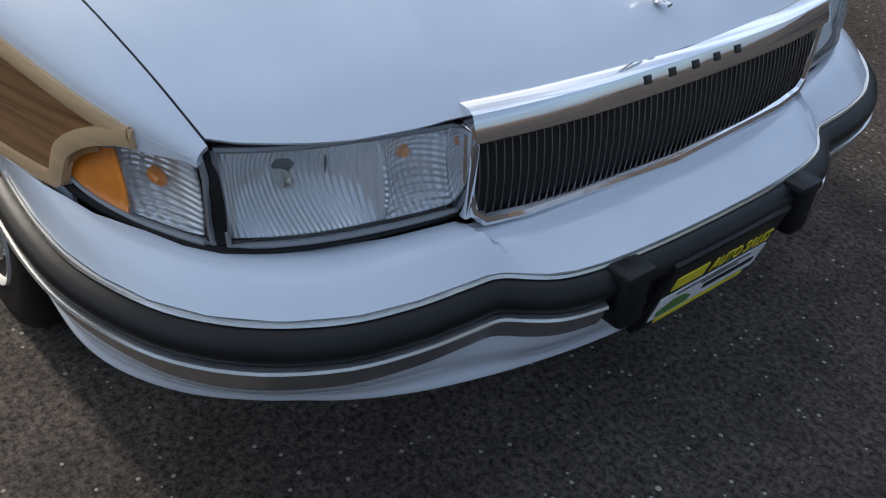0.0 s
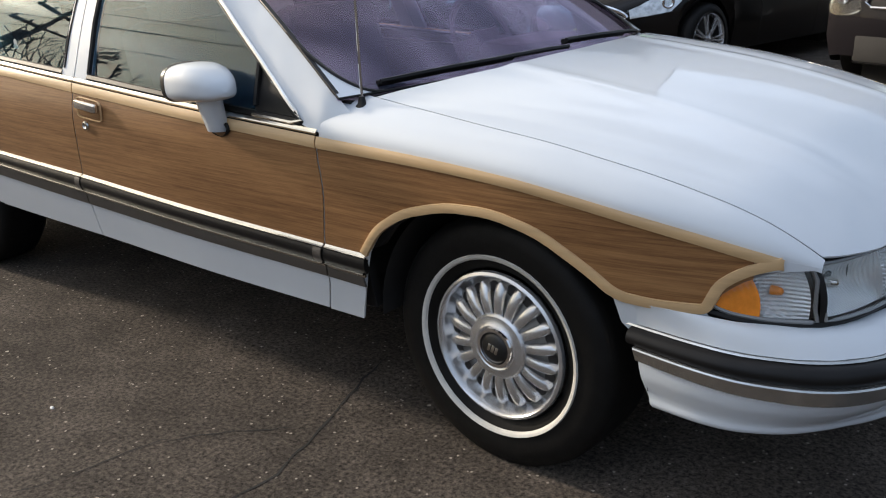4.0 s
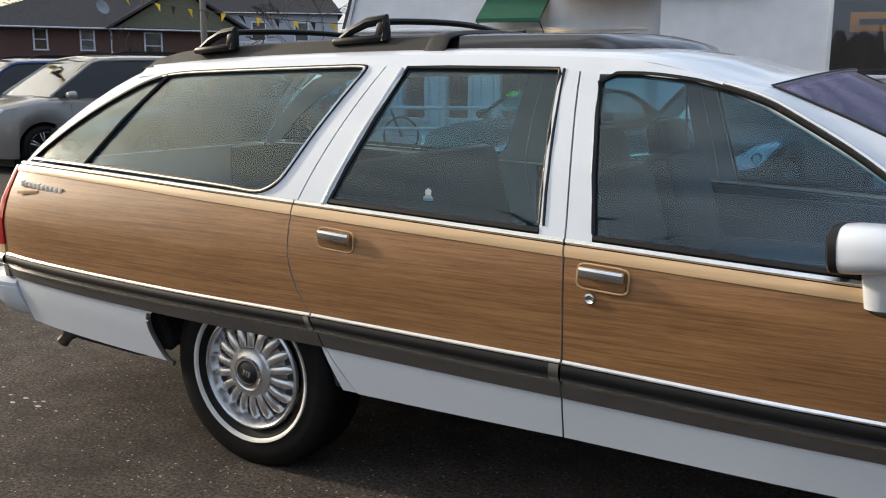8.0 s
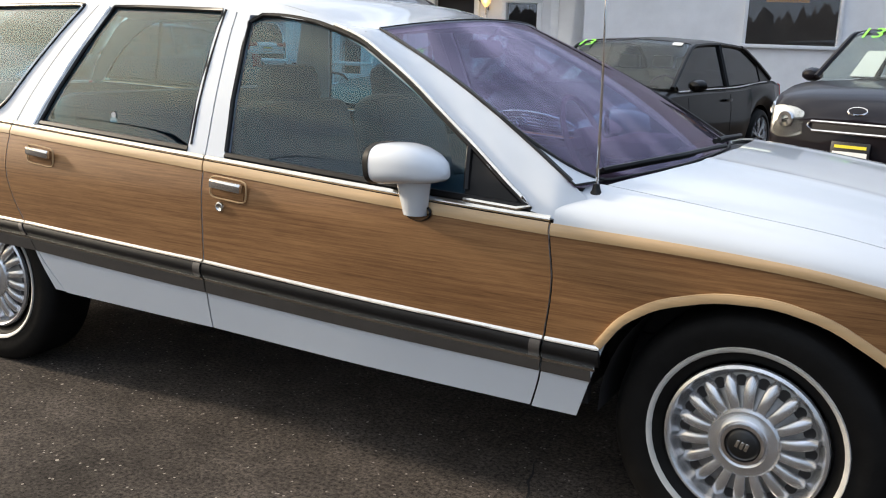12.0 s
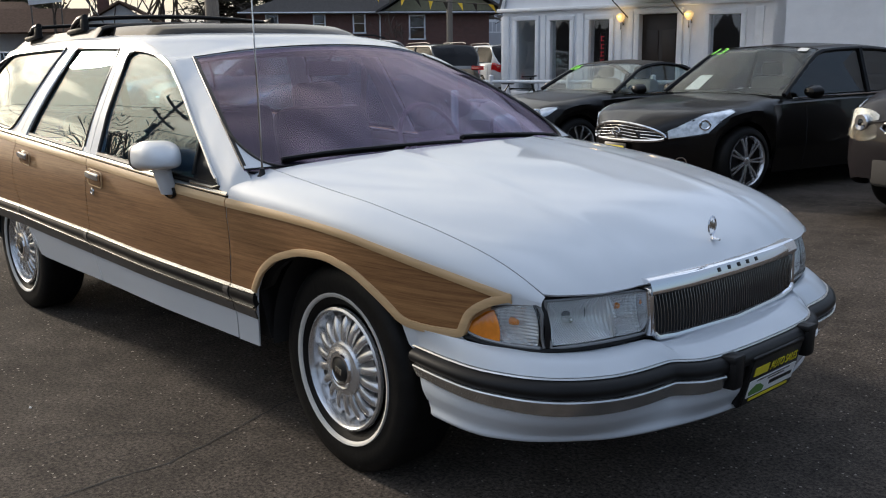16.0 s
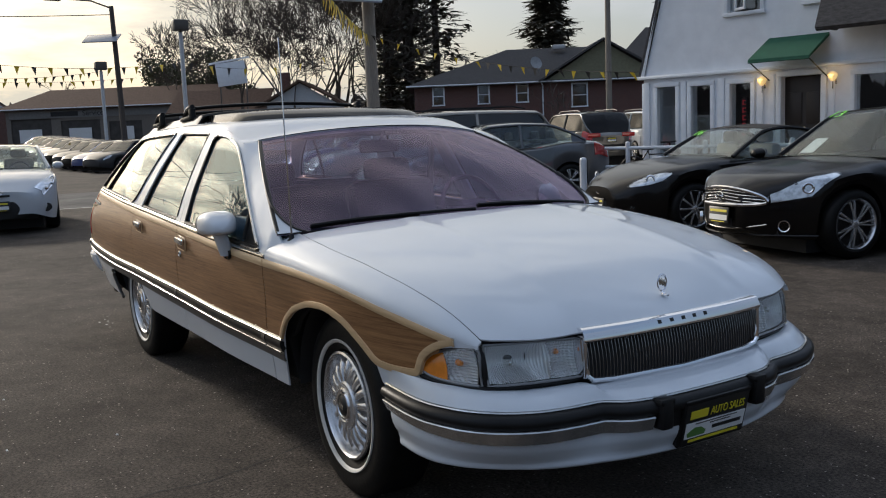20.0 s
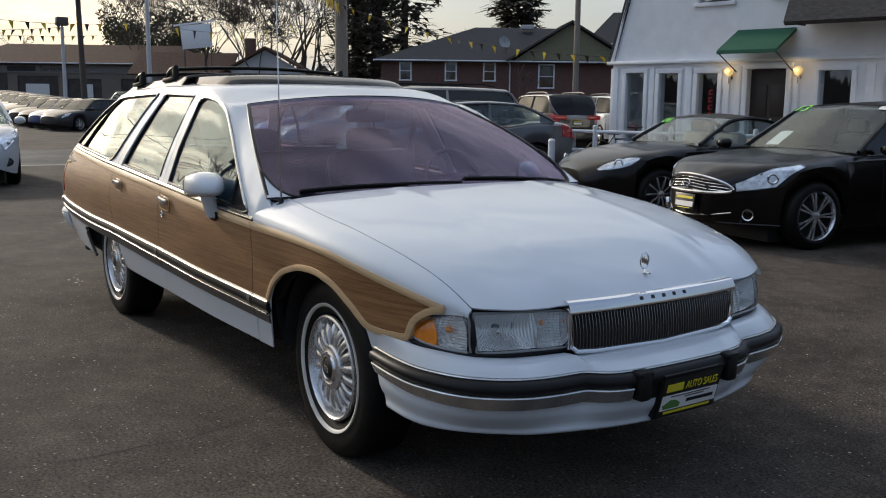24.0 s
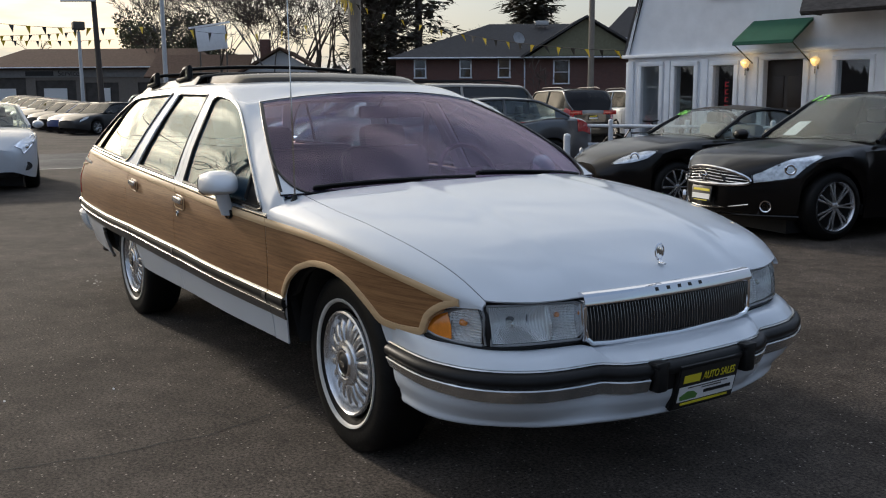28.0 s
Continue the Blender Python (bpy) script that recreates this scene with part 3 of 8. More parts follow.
    foot = grid(lambda u, v: (0.625 + 0.052 * math.cos(2 * math.pi * v) * (1 - 0.35 * u) - 0.01 * u, -0.935 - 0.03 * math.sin(2 * math.pi * v) - 0.03 * (1 - u) , 0.928 - 0.092 * u), 6, 20)
    part("mirror_stalk", flip(foot), PAINT, mir)
    part("mirror_gasket", flip(moved(revolve([(0.0, 0.002), (0.052, 0.002), (0.056, -0.006), (0.05, -0.012)], 20, "y"), Matrix.Translation((0.625, -(wide(0.625, 0.845) + 0.004), 0.845)) @ Matrix.Diagonal((0.75, 1, 0.45, 1)))), BLACKTRIM, mir)

# model badge, drawn as bars
part("badge", join(*[boxd((-2.92 + 0.040 * i, -(wide(-2.92 + 0.040 * i, 0.975) + 0.007), 0.988 - 0.0024 * i), (0.032, 0.008, 0.027 if i in (0, 4) else 0.022), 0.002) for i in range(10)]), mat("badge_silver", (0.62, 0.60, 0.55), 0.35, metal=0.15, var=0.1), panels["rear_quarter_panel", 1], "small chrome model badge")
part("badge_bar", boxd((-2.85, -(wide(-2.85, 0.945) + 0.006), 0.952), (0.18, 0.006, 0.018), 0.002), TRIMWOOD, panels["rear_quarter_panel", 1])

# ---- hood and fender tops ----
hood_mid = curve([0.9, 1.2, 1.35, 1.7, 2.0, 2.15, 2.25, 2.32], [1.01, 0.985, 0.968, 0.915, 0.845, 0.788, 0.737, 0.688])
front_x = curve([0.0, 0.2, 0.4, 0.55, 0.695, 0.76, 0.80, 0.84], [2.315, 2.31, 2.288, 2.262, 2.20, 2.11, 2.02, 1.9])
gap_hood = curve([1.0, 1.1, 1.25, 1.44, 1.7, 1.9, 2.06, 2.16, 2.2], [0.768, 0.778, 0.791, 0.798, 0.785, 0.762, 0.737, 0.714, 0.702])
cowl_x = curve([0.0, 0.35, 0.6, 0.75, 0.86], [1.250, 1.233, 1.172, 1.095, 1.015])


def top_z(x, y):
    zb = trim_top(min(x, 2.2)) - 0.25 * max(0, x - 2.2)
    yw = max(wide(x, zb), 0.3)
    r = min(abs(y) / yw, 1.0)
    return zb + max(hood_mid(x) - zb, 0.004) * (1 - r**2.5) ** 0.435


def front_drop(x, y):
    """How far the sheet metal rounds down just behind the lamps."""
    e = min(1.0, max(0.0, (x - front_x(min(abs(y), 0.74)) + 0.24) / 0.24))
    return float(np.interp(abs(y), [0.0, 0.30, 0.40, 0.55, 0.69, 0.76], [0.0, 0.016, 0.030, 0.029, 0.018, 0.0])) * e**3


def hood_pt(u, v):
    t = 2 * v - 1
    y = 0.74 * t
    x = cowl_x(abs(y)) + 0.012
    for _ in range(6):
        x = (cowl_x(abs(y)) + 0.012) * (1 - u) + (front_x(abs(y)) - 0.004) * u
        y = t * (gap_hood(min(x, 2.2)) - 0.0014)
    z = top_z(x, y)
    crease = 0.004 * math.exp(-((abs(y) - 0.36 - 0.05 * u) / 0.03) ** 2)
    return x, y, z + crease - front_drop(x, y)


part("hood", shell(hood_pt, 64, 56, 0.007, (0, 0, 1)), PAINT, WAGON, "glossy white hood")
for s in (1, -1):
    def fend(u, v, s=s):
        x = 1.0 + (2.195 - 1.0) * u
        yg = gap_hood(x) + 0.0012
        yw = wide(x, trim_top(x))
        y = yg + (yw - yg) * math.sin(v * math.pi / 2)
        xx = max(x, 0) if u > 0.02 else x
        return xx, -s * y, top_z(xx, y) - front_drop(xx, y)
    part("fender_top", shell(fend, 44, 12, 0.015, (0, 0, 1)), PAINT, panels["front_fender", s])
for s in (1, -1):
    seam = [(x, -s * gap_hood(x), top_z(x, gap_hood(x)) - front_drop(x, gap_hood(x)) - 0.0022) for x in np.linspace(1.10, 2.19, 60)]
    part("hood_seam", tube(seam, 0.0016, 6), DARK, WAGON)
# hood ornament: a ring on a stalk with a small crest
orn = part("hood_ornament", moved(revolve([(0.026, -0.003), (0.030, 0.0), (0.026, 0.003), (0.022, 0.0), (0.026, -0.003)], 24, "x"), Matrix.Translation((2.247, 0, 0.779)) @ Matrix.Diagonal((1, 0.8, 1, 1))), CHROME, WAGON, "chrome ring hood ornament")
part("ornament_crest", join(*[boxd((2.247, dy, 0.781 + dz), (0.004, 0.011, 0.026), 0.002, Matrix.Rotation(radians(20), 4, "X")) for dy, dz in ((-0.011, 0.004), (0.0, 0), (0.011, -0.004))]), DULLCHROME, orn)
part("ornament_base", join(tube([(2.247, 0, 0.754), (2.250, 0, 0.747), (2.253, 0, 0.741)], [0.005, 0.005, 0.010], 8), boxd((2.258, 0, 0.741), (0.030, 0.013, 0.008), 0.003)), CHROME, orn)
# cowl, wipers
part("cowl_panel", shell(lambda u, v: (lambda y: (cowl_x(abs(y)) + 0.01 - 0.15 * (1 - u), y, top_z(cowl_x(abs(y)), y) - 0.02 - 0.03 * (1 - u)))(0.84 * (2 * v - 1)), 4, 24, 0.01, (0, 0, 1)), BLACKTRIM, WAGON)
for y0, y1, lab in ((0.70, 0.02, 1), (-0.02, -0.72, 1)):
    pts = []
    for i in range(9):
        y = y0 + (y1 - y0) * i / 8
        x = cowl_x(abs(y)) - 0.025 - 0.03 * (i / 8)
        pts.append((x, y, top_z(cowl_x(abs(y)), y) + 0.004 + 0.014 * (i / 8)))
    wp = part("wiper", tube(pts, 0.007, 6), BLACKTRIM, WAGON, "black windscreen wiper")
    part("wiper_blade", tube([(p[0] - 0.012, p[1], p[2] - 0.006) for p in pts[3:]], 0.009, 6), BLACKTRIM, wp)
# antenna on the near fender
ant = part("antenna", tube([(1.075, -0.817, 0.92), (1.078, -0.817, 1.1), (1.075, -0.815, 1.66)], [0.004, 0.0035, 0.002], 8), CHROME, WAGON, "thin chrome whip antenna")
part("antenna_base", revolve([(0.0, 0.03), (0.008, 0.028), (0.011, 0.012), (0.02, 0.004), (0.02, -0.012)], 16, "z", (1.075, -0.817, 0.915)), BLACKTRIM, ant)

# ---- lamps ----
lamp_top = curve([0.0, 0.39, 0.55, 0.70, 0.735, 0.765, 0.785, 0.798, 0.806], [0.662, 0.661, 0.668, 0.669, 0.662, 0.648, 0.634, 0.618, 0.600])
lamp_bot = curve([0.0, 0.39, 0.55, 0.70, 0.75, 0.78, 0.795, 0.806], [0.547, 0.548, 0.550, 0.551, 0.555, 0.562, 0.570, 0.584])


def lamp_patch(y0, y1, inset, ribs=0, amp=0.0, nv=10, m0=0.0, thick=0.004, bowl=0.0, m1=None):
    """A piece of the lamps' front between two distances from the middle; bowl: how far its middle sinks in."""
    m1 = m0 if m1 is None else m1

    def fn(u, v):
        y = y0 + (y1 - y0) * u
        z = (lamp_bot(y) + m0) * (1 - v) + (lamp_top(y) - m1) * v
        x = front_x(y) - inset + 0.010 * math.sin(math.pi * v) - 0.022 * (v - 0.3)
        if ribs:
            x += amp * abs(math.sin(math.pi * ribs * u))
        if bowl:
            x -= bowl * (1 - abs(2 * u - 1) ** 2.2) * (1 - abs(2 * v - 1) ** 2.0)
        return x, -y, z
    return shell(fn, max(16, ribs * 4) if ribs else 24, nv, thick, (1, -0.3, 0))


def lamp_ring(y0, y1, inset, grow=0.0):
    """The outline of a lamp as a closed path, standing grow metres outside it."""
    pts = []
    for i in range(15):
        y = y0 + (y1 - y0) * i / 14
        pts.append((front_x(y) - inset - 0.0154, -y, lamp_top(y) + grow))
    for i in range(1, 4):
        pts.append((front_x(y1) - inset, -y1, lamp_top(y1) + (lamp_bot(y1) - lamp_top(y1)) * i / 4))
    for i in range(15):
        y = y1 + (y0 - y1) * i / 14
        pts.append((front_x(y) - inset + 0.0066, -y, lamp_bot(y) - grow))
    pts.append(pts[0])
    return pts


for s in (1, -1):
    flip = (lambda d: d) if s > 0 else mirror_y
    hl = part("headlamp", flip(lamp_patch(0.690, 0.394, 0.004, 44, 0.0014)), LENS, WAGON, "clear ribbed rectangular headlamp")
    part("main_reflector", flip(lamp_patch(0.688, 0.500, 0.018, 0, nv=16, m0=0.003, bowl=0.064)), REFLECTOR, hl)
    part("side_reflector", flip(lamp_patch(0.499, 0.396, 0.016, 0, nv=16, m0=0.003, bowl=0.040)), SQUARES, hl)
    part("lamp_bulb", flip(moved(revolve([(0.0, 0.034), (0.008, 0.031), (0.012, 0.02), (0.012, -0.02)], 14, "x"), Matrix.Translation((2.165, -0.60, 0.603)))), DULLCHROME, hl)
    part("side_bulb", flip(moved(revolve([(0.0, 0.016), (0.007, 0.013), (0.010, 0.004), (0.010, -0.012)], 12, "x"), Matrix.Translation((2.225, -0.452, 0.622)))), AMBER, hl)
    part("lens_rim", flip(tube(lamp_ring(0.692, 0.393, 0.004), 0.0042, 6, False)), CLEARRIM, hl)
    mk = part("corner_lamp", flip(lamp_patch(0.768, 0.708, 0.006, 18, 0.0012)), LENS, WAGON, "wrap-round corner lamp with amber end")
    part("amber_lens", flip(lamp_patch(0.8055, 0.7685, 0.006, 7, 0.0008)), AMBER, mk, "amber reflector lens")
    part("main_reflector", flip(lamp_patch(0.768, 0.710, 0.018, 0, nv=16, m0=0.004, bowl=0.042)), SQUARES, mk)
    part("side_bulb", flip(moved(revolve([(0.0, 0.014), (0.007, 0.011), (0.010, 0.0), (0.010, -0.012)], 12, "x"), Matrix.Translation((2.115, -0.733, 0.612)))), AMBER, mk)
    part("lens_rim", flip(tube(lamp_ring(0.806, 0.706, 0.006), 0.0046, 6, False)), CLEARRIM, mk, "clear moulded lens rim")
    part("lamp_surround", flip(lamp_patch(0.822, 0.392, 0.088, 0, nv=8, m0=-0.030, m1=-0.012, thick=0.006)), DARK, WAGON)
    part("lamp_gasket", flip(tube(lamp_ring(0.815, 0.390, 0.016, 0.010), 0.010, 8, False)), BLACKTRIM, WAGON, "black rubber gasket round the lamps")
    part("lamp_post", flip(lamp_patch(0.705, 0.693, 0.005, 0, nv=6, m0=0.0, thick=0.02)), BLACKTRIM, WAGON)

# ---- grille ----
GRILLEBAR = mat("dark_bright_bar", (0.30, 0.29, 0.28), 0.22, metal=0.9, var=0.1)
gx = lambda y, z: front_x(abs(y)) + 0.012 + 0.10 * (0.60 - z)
gr = part("grille", join(
    ribbon([(front_x(abs(y)) + 0.004, y, 0.665) for y in np.linspace(-0.402, 0.402, 25)], [(-0.035, 0.027), (0.000, 0.028), (0.011, 0.024), (0.021, 0.002), (0.022, -0.010), (0.016, -0.016), (-0.02, -0.016)]),
    tube([(gx(0.40, 0.66), -0.398, 0.66), (gx(0.4, 0.6), -0.398, 0.6), (gx(0.39, 0.55), -0.392, 0.552), (gx(0.37, 0.535), -0.372, 0.534), (gx(0.3, 0.53), -0.3, 0.529), (gx(0, 0.525), 0, 0.523), (gx(0.3, 0.53), 0.3, 0.529), (gx(0.37, 0.535), 0.372, 0.534), (gx(0.39, 0.55), 0.392, 0.552), (gx(0.4, 0.6), 0.398, 0.6), (gx(0.40, 0.66), 0.398, 0.66)], 0.009, 8)), CHROME, WAGON, "chrome grille frame with dark upright bars")
for s_ in (1, -1):
    part("grille_end", boxd((front_x(0.4) - 0.004, s_ * 0.398, 0.606), (0.052, 0.014, 0.128), 0.004), CHROME, gr)
part("grille_backing", shell(lambda u, v: (gx(0.39 * (2 * u - 1), 0.53 + 0.12 * v) - 0.02, 0.39 * (2 * u - 1), 0.53 + 0.12 * v), 24, 4, 0.01, (1, 0, 0)), DARK, gr)
for i in range(60):
    y = -0.384 + 0.768 * i / 59
    part("grille_bar", join(tube([(gx(y, z) - 0.002 + 0.006 * math.sin(math.pi * (z - 0.53) / 0.125), y, z) for z in (0.532, 0.56, 0.59, 0.62, 0.652)], 0.0016, 5, False)), GRILLEBAR, gr)
for i, dy in enumerate((-0.105, -0.052, 0.0, 0.052, 0.105)):
    part("emblem_bar", boxd((front_x(abs(dy)) + 0.0205, dy, 0.678), (0.003, 0.014, 0.012), 0.001, Matrix.Rotation(radians(-24), 4, "Y")), BLACKPRINT, gr, "small dark emblem mark")

# ---- front bumper ----
corner_push = lambda y: 0.03 * math.exp(-(((y - 0.60) / 0.2) ** 2))
half_path = [(1.826, 0.842), (1.90, 0.846), (1.98, 0.846), (2.06, 0.836), (2.14, 0.808), (2.205, 0.768), (2.26, 0.70), (2.30, 0.61), (2.325, 0.52), (2.342, 0.44), (2.350, 0.40), (2.362, 0.375), (2.385, 0.345), (2.405, 0.31), (2.418, 0.26), (2.426, 0.20), (2.431, 0.10), (2.432, 0.0)]
half_path = [(x + corner_push(y), y) for x, y in half_path]
_td = np.linspace(0, len(half_path) - 1, 69)


def smooth_run(c):
    """A cubic run through the path's stations."""
    p = np.concatenate([[2 * c[0] - c[1]], c, [2 * c[-1] - c[-2]]])
    i = np.minimum(_td.astype(int), len(c) - 2)
    f = _td - i
    a0, a1, a2, a3 = p[i], p[i + 1], p[i + 2], p[i + 3]
    return a1 + 0.5 * f * (a2 - a0 + f * (2 * a0 - 5 * a1 + 4 * a2 - a3 + f * (3 * (a1 - a2) + a3 - a0)))


half_path = list(zip(smooth_run(np.array([p[0] for p in half_path])), smooth_run(np.array([p[1] for p in half_path]))))
zoff = lambda x: 0.012 * max(0.0, 1 - (x - 1.826) / 0.26) - 0.028 * ((x - 1.826) / 0.606) ** 2
strip_tall = lambda x: 0.80 + 0.22 * min(1.0, max(0.0, (x - 1.83) / 0.42))
fpath = [(x, -y, 0.506 + zoff(x)) for x, y in half_path] + [(x, y, 0.506 + zoff(x)) for x, y in reversed(half_path[:-1])]
fb = thing("front_bumper", Matrix(), "", "")
fb.parent = WAGON
tagged(fb, "white bumper with black and grey strips")
inner = [(1.826, 0.862), (1.90, 0.853), (1.98, 0.833), (2.02, 0.815), (2.06, 0.800), (2.105, 0.77), (2.15, 0.737), (2.19, 0.70), (2.225, 0.63), (2.25, 0.57), (2.272, 0.50), (2.285, 0.43), (2.29, 0.40), (2.297, 0.37), (2.301, 0.34), (2.305, 0.30), (2.309, 0.25), (2.312, 0.19), (2.317, 0.10), (2.319, 0.0)]
it = np.linspace(0, 1, len(inner))
ox, oy = np.interp(it, np.linspace(0, 1, len(half_path)), [p[0] for p in half_path]), np.interp(it, np.linspace(0, 1, len(half_path)), [p[1] for p in half_path])


def fascia(u, v):
    q = abs(2 * u - 1)
    q = 1 - q
    ax, ay = np.interp(q, it, [p[0] for p in inner]), np.interp(q, it, [p[1] for p in inner])
    bx, by = np.interp(q, it, ox), np.interp(q, it, oy)
    za, zb = 0.566 - 0.045 * min(1, q * 2.2), 0.508 + zoff(bx)
    s = -1 if u < 0.5 else 1
    return ax + (bx - ax) * v, s * (ay + (by - ay) * v), za + (zb - za) * v + 0.010 * math.sin(math.pi * v) + (0.009 * (1 - v**3) if ay + (by - ay) * v > 0.40 - 0.05 * v else 0.0)


part("bumper_fascia", shell(fascia, 160, 8, 0.012, (0.3, 0, 1)), PAINT, fb)
part("bright_bead", ribbon(fpath, [(-0.01, 0.0), (0.004, 0.001), (0.006, -0.003), (0.0, -0.006), (-0.01, -0.006)]), DULLCHROME, fb)
part("rub_strip", ribbon([p for p in fpath if p[0] > 1.848], [(-0.03, -0.004), (0.004, -0.005), (0.016, -0.009), (0.026, -0.017), (0.030, -0.028), (0.029, -0.038), (0.022, -0.048), (-0.03, -0.050)], True, strip_tall), BLACKTRIM, fb)
for s in (1, -1):
    cut = [p for p in fpath if -s * p[1] > 0.235 and p[0] > 1.868]
    part("metal_strip", ribbon(cut, [(-0.02, -0.048), (0.024, -0.0485), (0.0305, -0.0505), (0.0325, -0.0545), (0.030, -0.060), (0.024, -0.076), (0.017, -0.093), (-0.02, -0.095)], True, strip_tall), STRIPMETAL, fb, "worn bright metal strip on the bumper")
    yb = -s * 0.212
    part("bumper_guard", join(boxd((2.446, yb, 0.430), (0.05, 0.050, 0.100), 0.012), boxd((2.43, yb, 0.468), (0.08, 0.062, 0.022), 0.008)), BLACKTRIM, fb, "black rubber bumper guard")
part("grey_strip", ribbon([p for p in fpath if abs(p[1]) < 0.19], [(-0.03, -0.049), (0.014, -0.049), (0.008, -0.104), (-0.03, -0.104)]), BLACKTRIM, fb)
fp = np.array(fpath)
ft = np.gradient(fp[:, :2], axis=0)
fn_ = np.stack([ft[:, 1], -ft[:, 0]], 1) / np.linalg.norm(ft, axis=1)[:, None]
wide_run = np.ones(31) / 31
fp_s = np.stack([np.convolve(np.pad(fp[:, c], 15, mode="edge"), wide_run, "valid") for c in (0, 1)], 1)
sec = np.array([(0.004, 0.0), (0.006, 0.18), (0.003, 0.36), (-0.006, 0.54), (-0.013, 0.68), (-0.015, 0.78), (-0.012, 0.90), (-0.018, 0.97), (-0.036, 1.0), (-0.09, 1.0)])


def valance(u, v):
    w = v * (len(sec) - 1)
    i0 = 2 + 2 * v
    q = i0 + u * (len(fp) - 1 - 2 * i0)
    idx = np.arange(len(fp))
    x, y, z, nx, ny = (np.interp(q, idx, c) for c in (fp[:, 0], fp[:, 1], fp[:, 2], fn_[:, 0], fn_[:, 1]))
    # the skirt loses the strip's step towards its foot
    k_ = min(1.0, 1.6 * v) * min(1.0, max(0.0, (x - 2.0) / 0.32))
    x, y = x + (np.interp(q, idx, fp_s[:, 0]) - x) * k_, y + (np.interp(q, idx, fp_s[:, 1]) - y) * k_
    nx, ny = nx + (1 - nx) * 0.6 * k_, ny * (1 - 0.6 * k_)
    o, f = (np.interp(w, np.arange(len(sec)), sec[:, c]) for c in (0, 1))
    deep = 0.106 + 0.020 * (1 - min(1, max(0, (x - 1.826) / 0.40)))
    return x + nx * o, y + ny * o, z - 0.092 * strip_tall(x) - deep * f


part("valance", shell(valance, 136, 22, 0.006, (1, 0, 0)), PAINT, fb)
# dealer plate on its bracket
SHAPING[0] = None
plate = thing("dealer_plate", Matrix.Translation((2.527, 0.022, 0.383)) @ Matrix.Rotation(radians(14), 4, "Y"), "", "")
plate.parent = WAGON
tagged(plate, "black dealer plate with yellow and white print")
part("plate_bracket", join(boxd((-0.014, 0, 0.0), (0.014, 0.318, 0.172), 0.004), boxd((-0.03, 0, 0.082), (0.06, 0.31, 0.016), 0.005), boxd((-0.04, -0.152, 0.0), (0.07, 0.012, 0.165), 0.004), boxd((-0.04, 0.152, 0.0), (0.07, 0.012, 0.165), 0.004)), BLACKTRIM, plate)
PL = lambda y, z, d=0.0: Matrix.Translation((0.0015 + d, y, z)) @ Matrix(((0, 0, 1, 0), (1, 0, 0, 0), (0, 1, 0, 0), (0, 0, 0, 1)))
part("plate_face", boxd((-0.004, 0, 0), (0.006, 0.302, 0.15), 0.002), BLACKPRINT, plate)
part("white_panel", boxd((0.0, 0.0, -0.022), (0.002, 0.285, 0.058), 0.0), WHITEPRINT, plate)
part("name_bar", boxd((0.0, -0.088, 0.036), (0.002, 0.082, 0.030), 0.0), YELLOW, plate, "yellow printed bar")
text("plate_print", "AUTO SALES", 0.034, YELLOW, plate, PL(0.047, 0.036) @ Matrix.Diagonal((0.86, 1.25, 1, 1)))
part("number_bar", boxd((0.0016, 0.055, -0.026), (0.001, 0.14, 0.013), 0.0), BLACKPRINT, plate)
part("address_bar", join(boxd((0.0016, 0.0, 0.001), (0.001, 0.2, 0.004), 0.0), boxd((0.0016, 0.02, -0.008), (0.001, 0.1, 0.004), 0.0)), GREYTRIM, plate)
part("tree_print", prism([(-0.13, -0.045), (-0.05, -0.045), (-0.045, -0.03), (-0.07, -0.015), (-0.10, -0.012), (-0.135, -0.03)], 0.0008, "x", 0.0012), mat("green_print", (0.10, 0.22, 0.05), 0.5), plate)
part("web_bar", boxd((0.0, 0.0, -0.062), (0.002, 0.24, 0.009), 0.0), YELLOW, plate)

SHAPING[0] = body_shape
# ---- greenhouse ----
fw_top = [(-0.165, 1.357), (-0.05, 1.353), (0.10, 1.334), (0.21, 1.307), (0.31, 1.275), (0.42, 1.220), (0.53, 1.158), (0.63, 1.092), (0.737, 1.02), (0.84, 0.945), (0.936, 0.875)]
ft_x = curve([p[0] for p in fw_top], [p[1] for p in fw_top])
fw_fine = [(x, ft_x(x)) for x in np.linspace(-0.165, 0.936, 44)]
rail_lo = line([-2.30, -2.18, -1.04, -0.30, -0.165, 0.10, 0.21, 0.31], [1.438, 1.438, 1.413, 1.376, 1.359, 1.336, 1.309, 1.277])
roof_edge = curve([-2.6, -2.18, -1.04, -0.3, -0.165, 0.1, 0.30], [1.476, 1.474, 1.447, 1.411, 1.400, 1.366, 1.318])
win_base = lambda x: trim_top(x) + 0.02


def soften(pts, rounds=2):
    """Cuts the corners of an open line, leaving its ends."""
    for _ in range(rounds):
        out = [pts[0]]
        for (xa, za), (xb, zb) in zip(pts[:-1], pts[1:]):
            out += [(0.75 * xa + 0.25 * xb, 0.75 * za + 0.25 * zb), (0.25 * xa + 0.75 * xb, 0.25 * za + 0.75 * zb)]
        pts = out + [pts[-1]]
    return pts


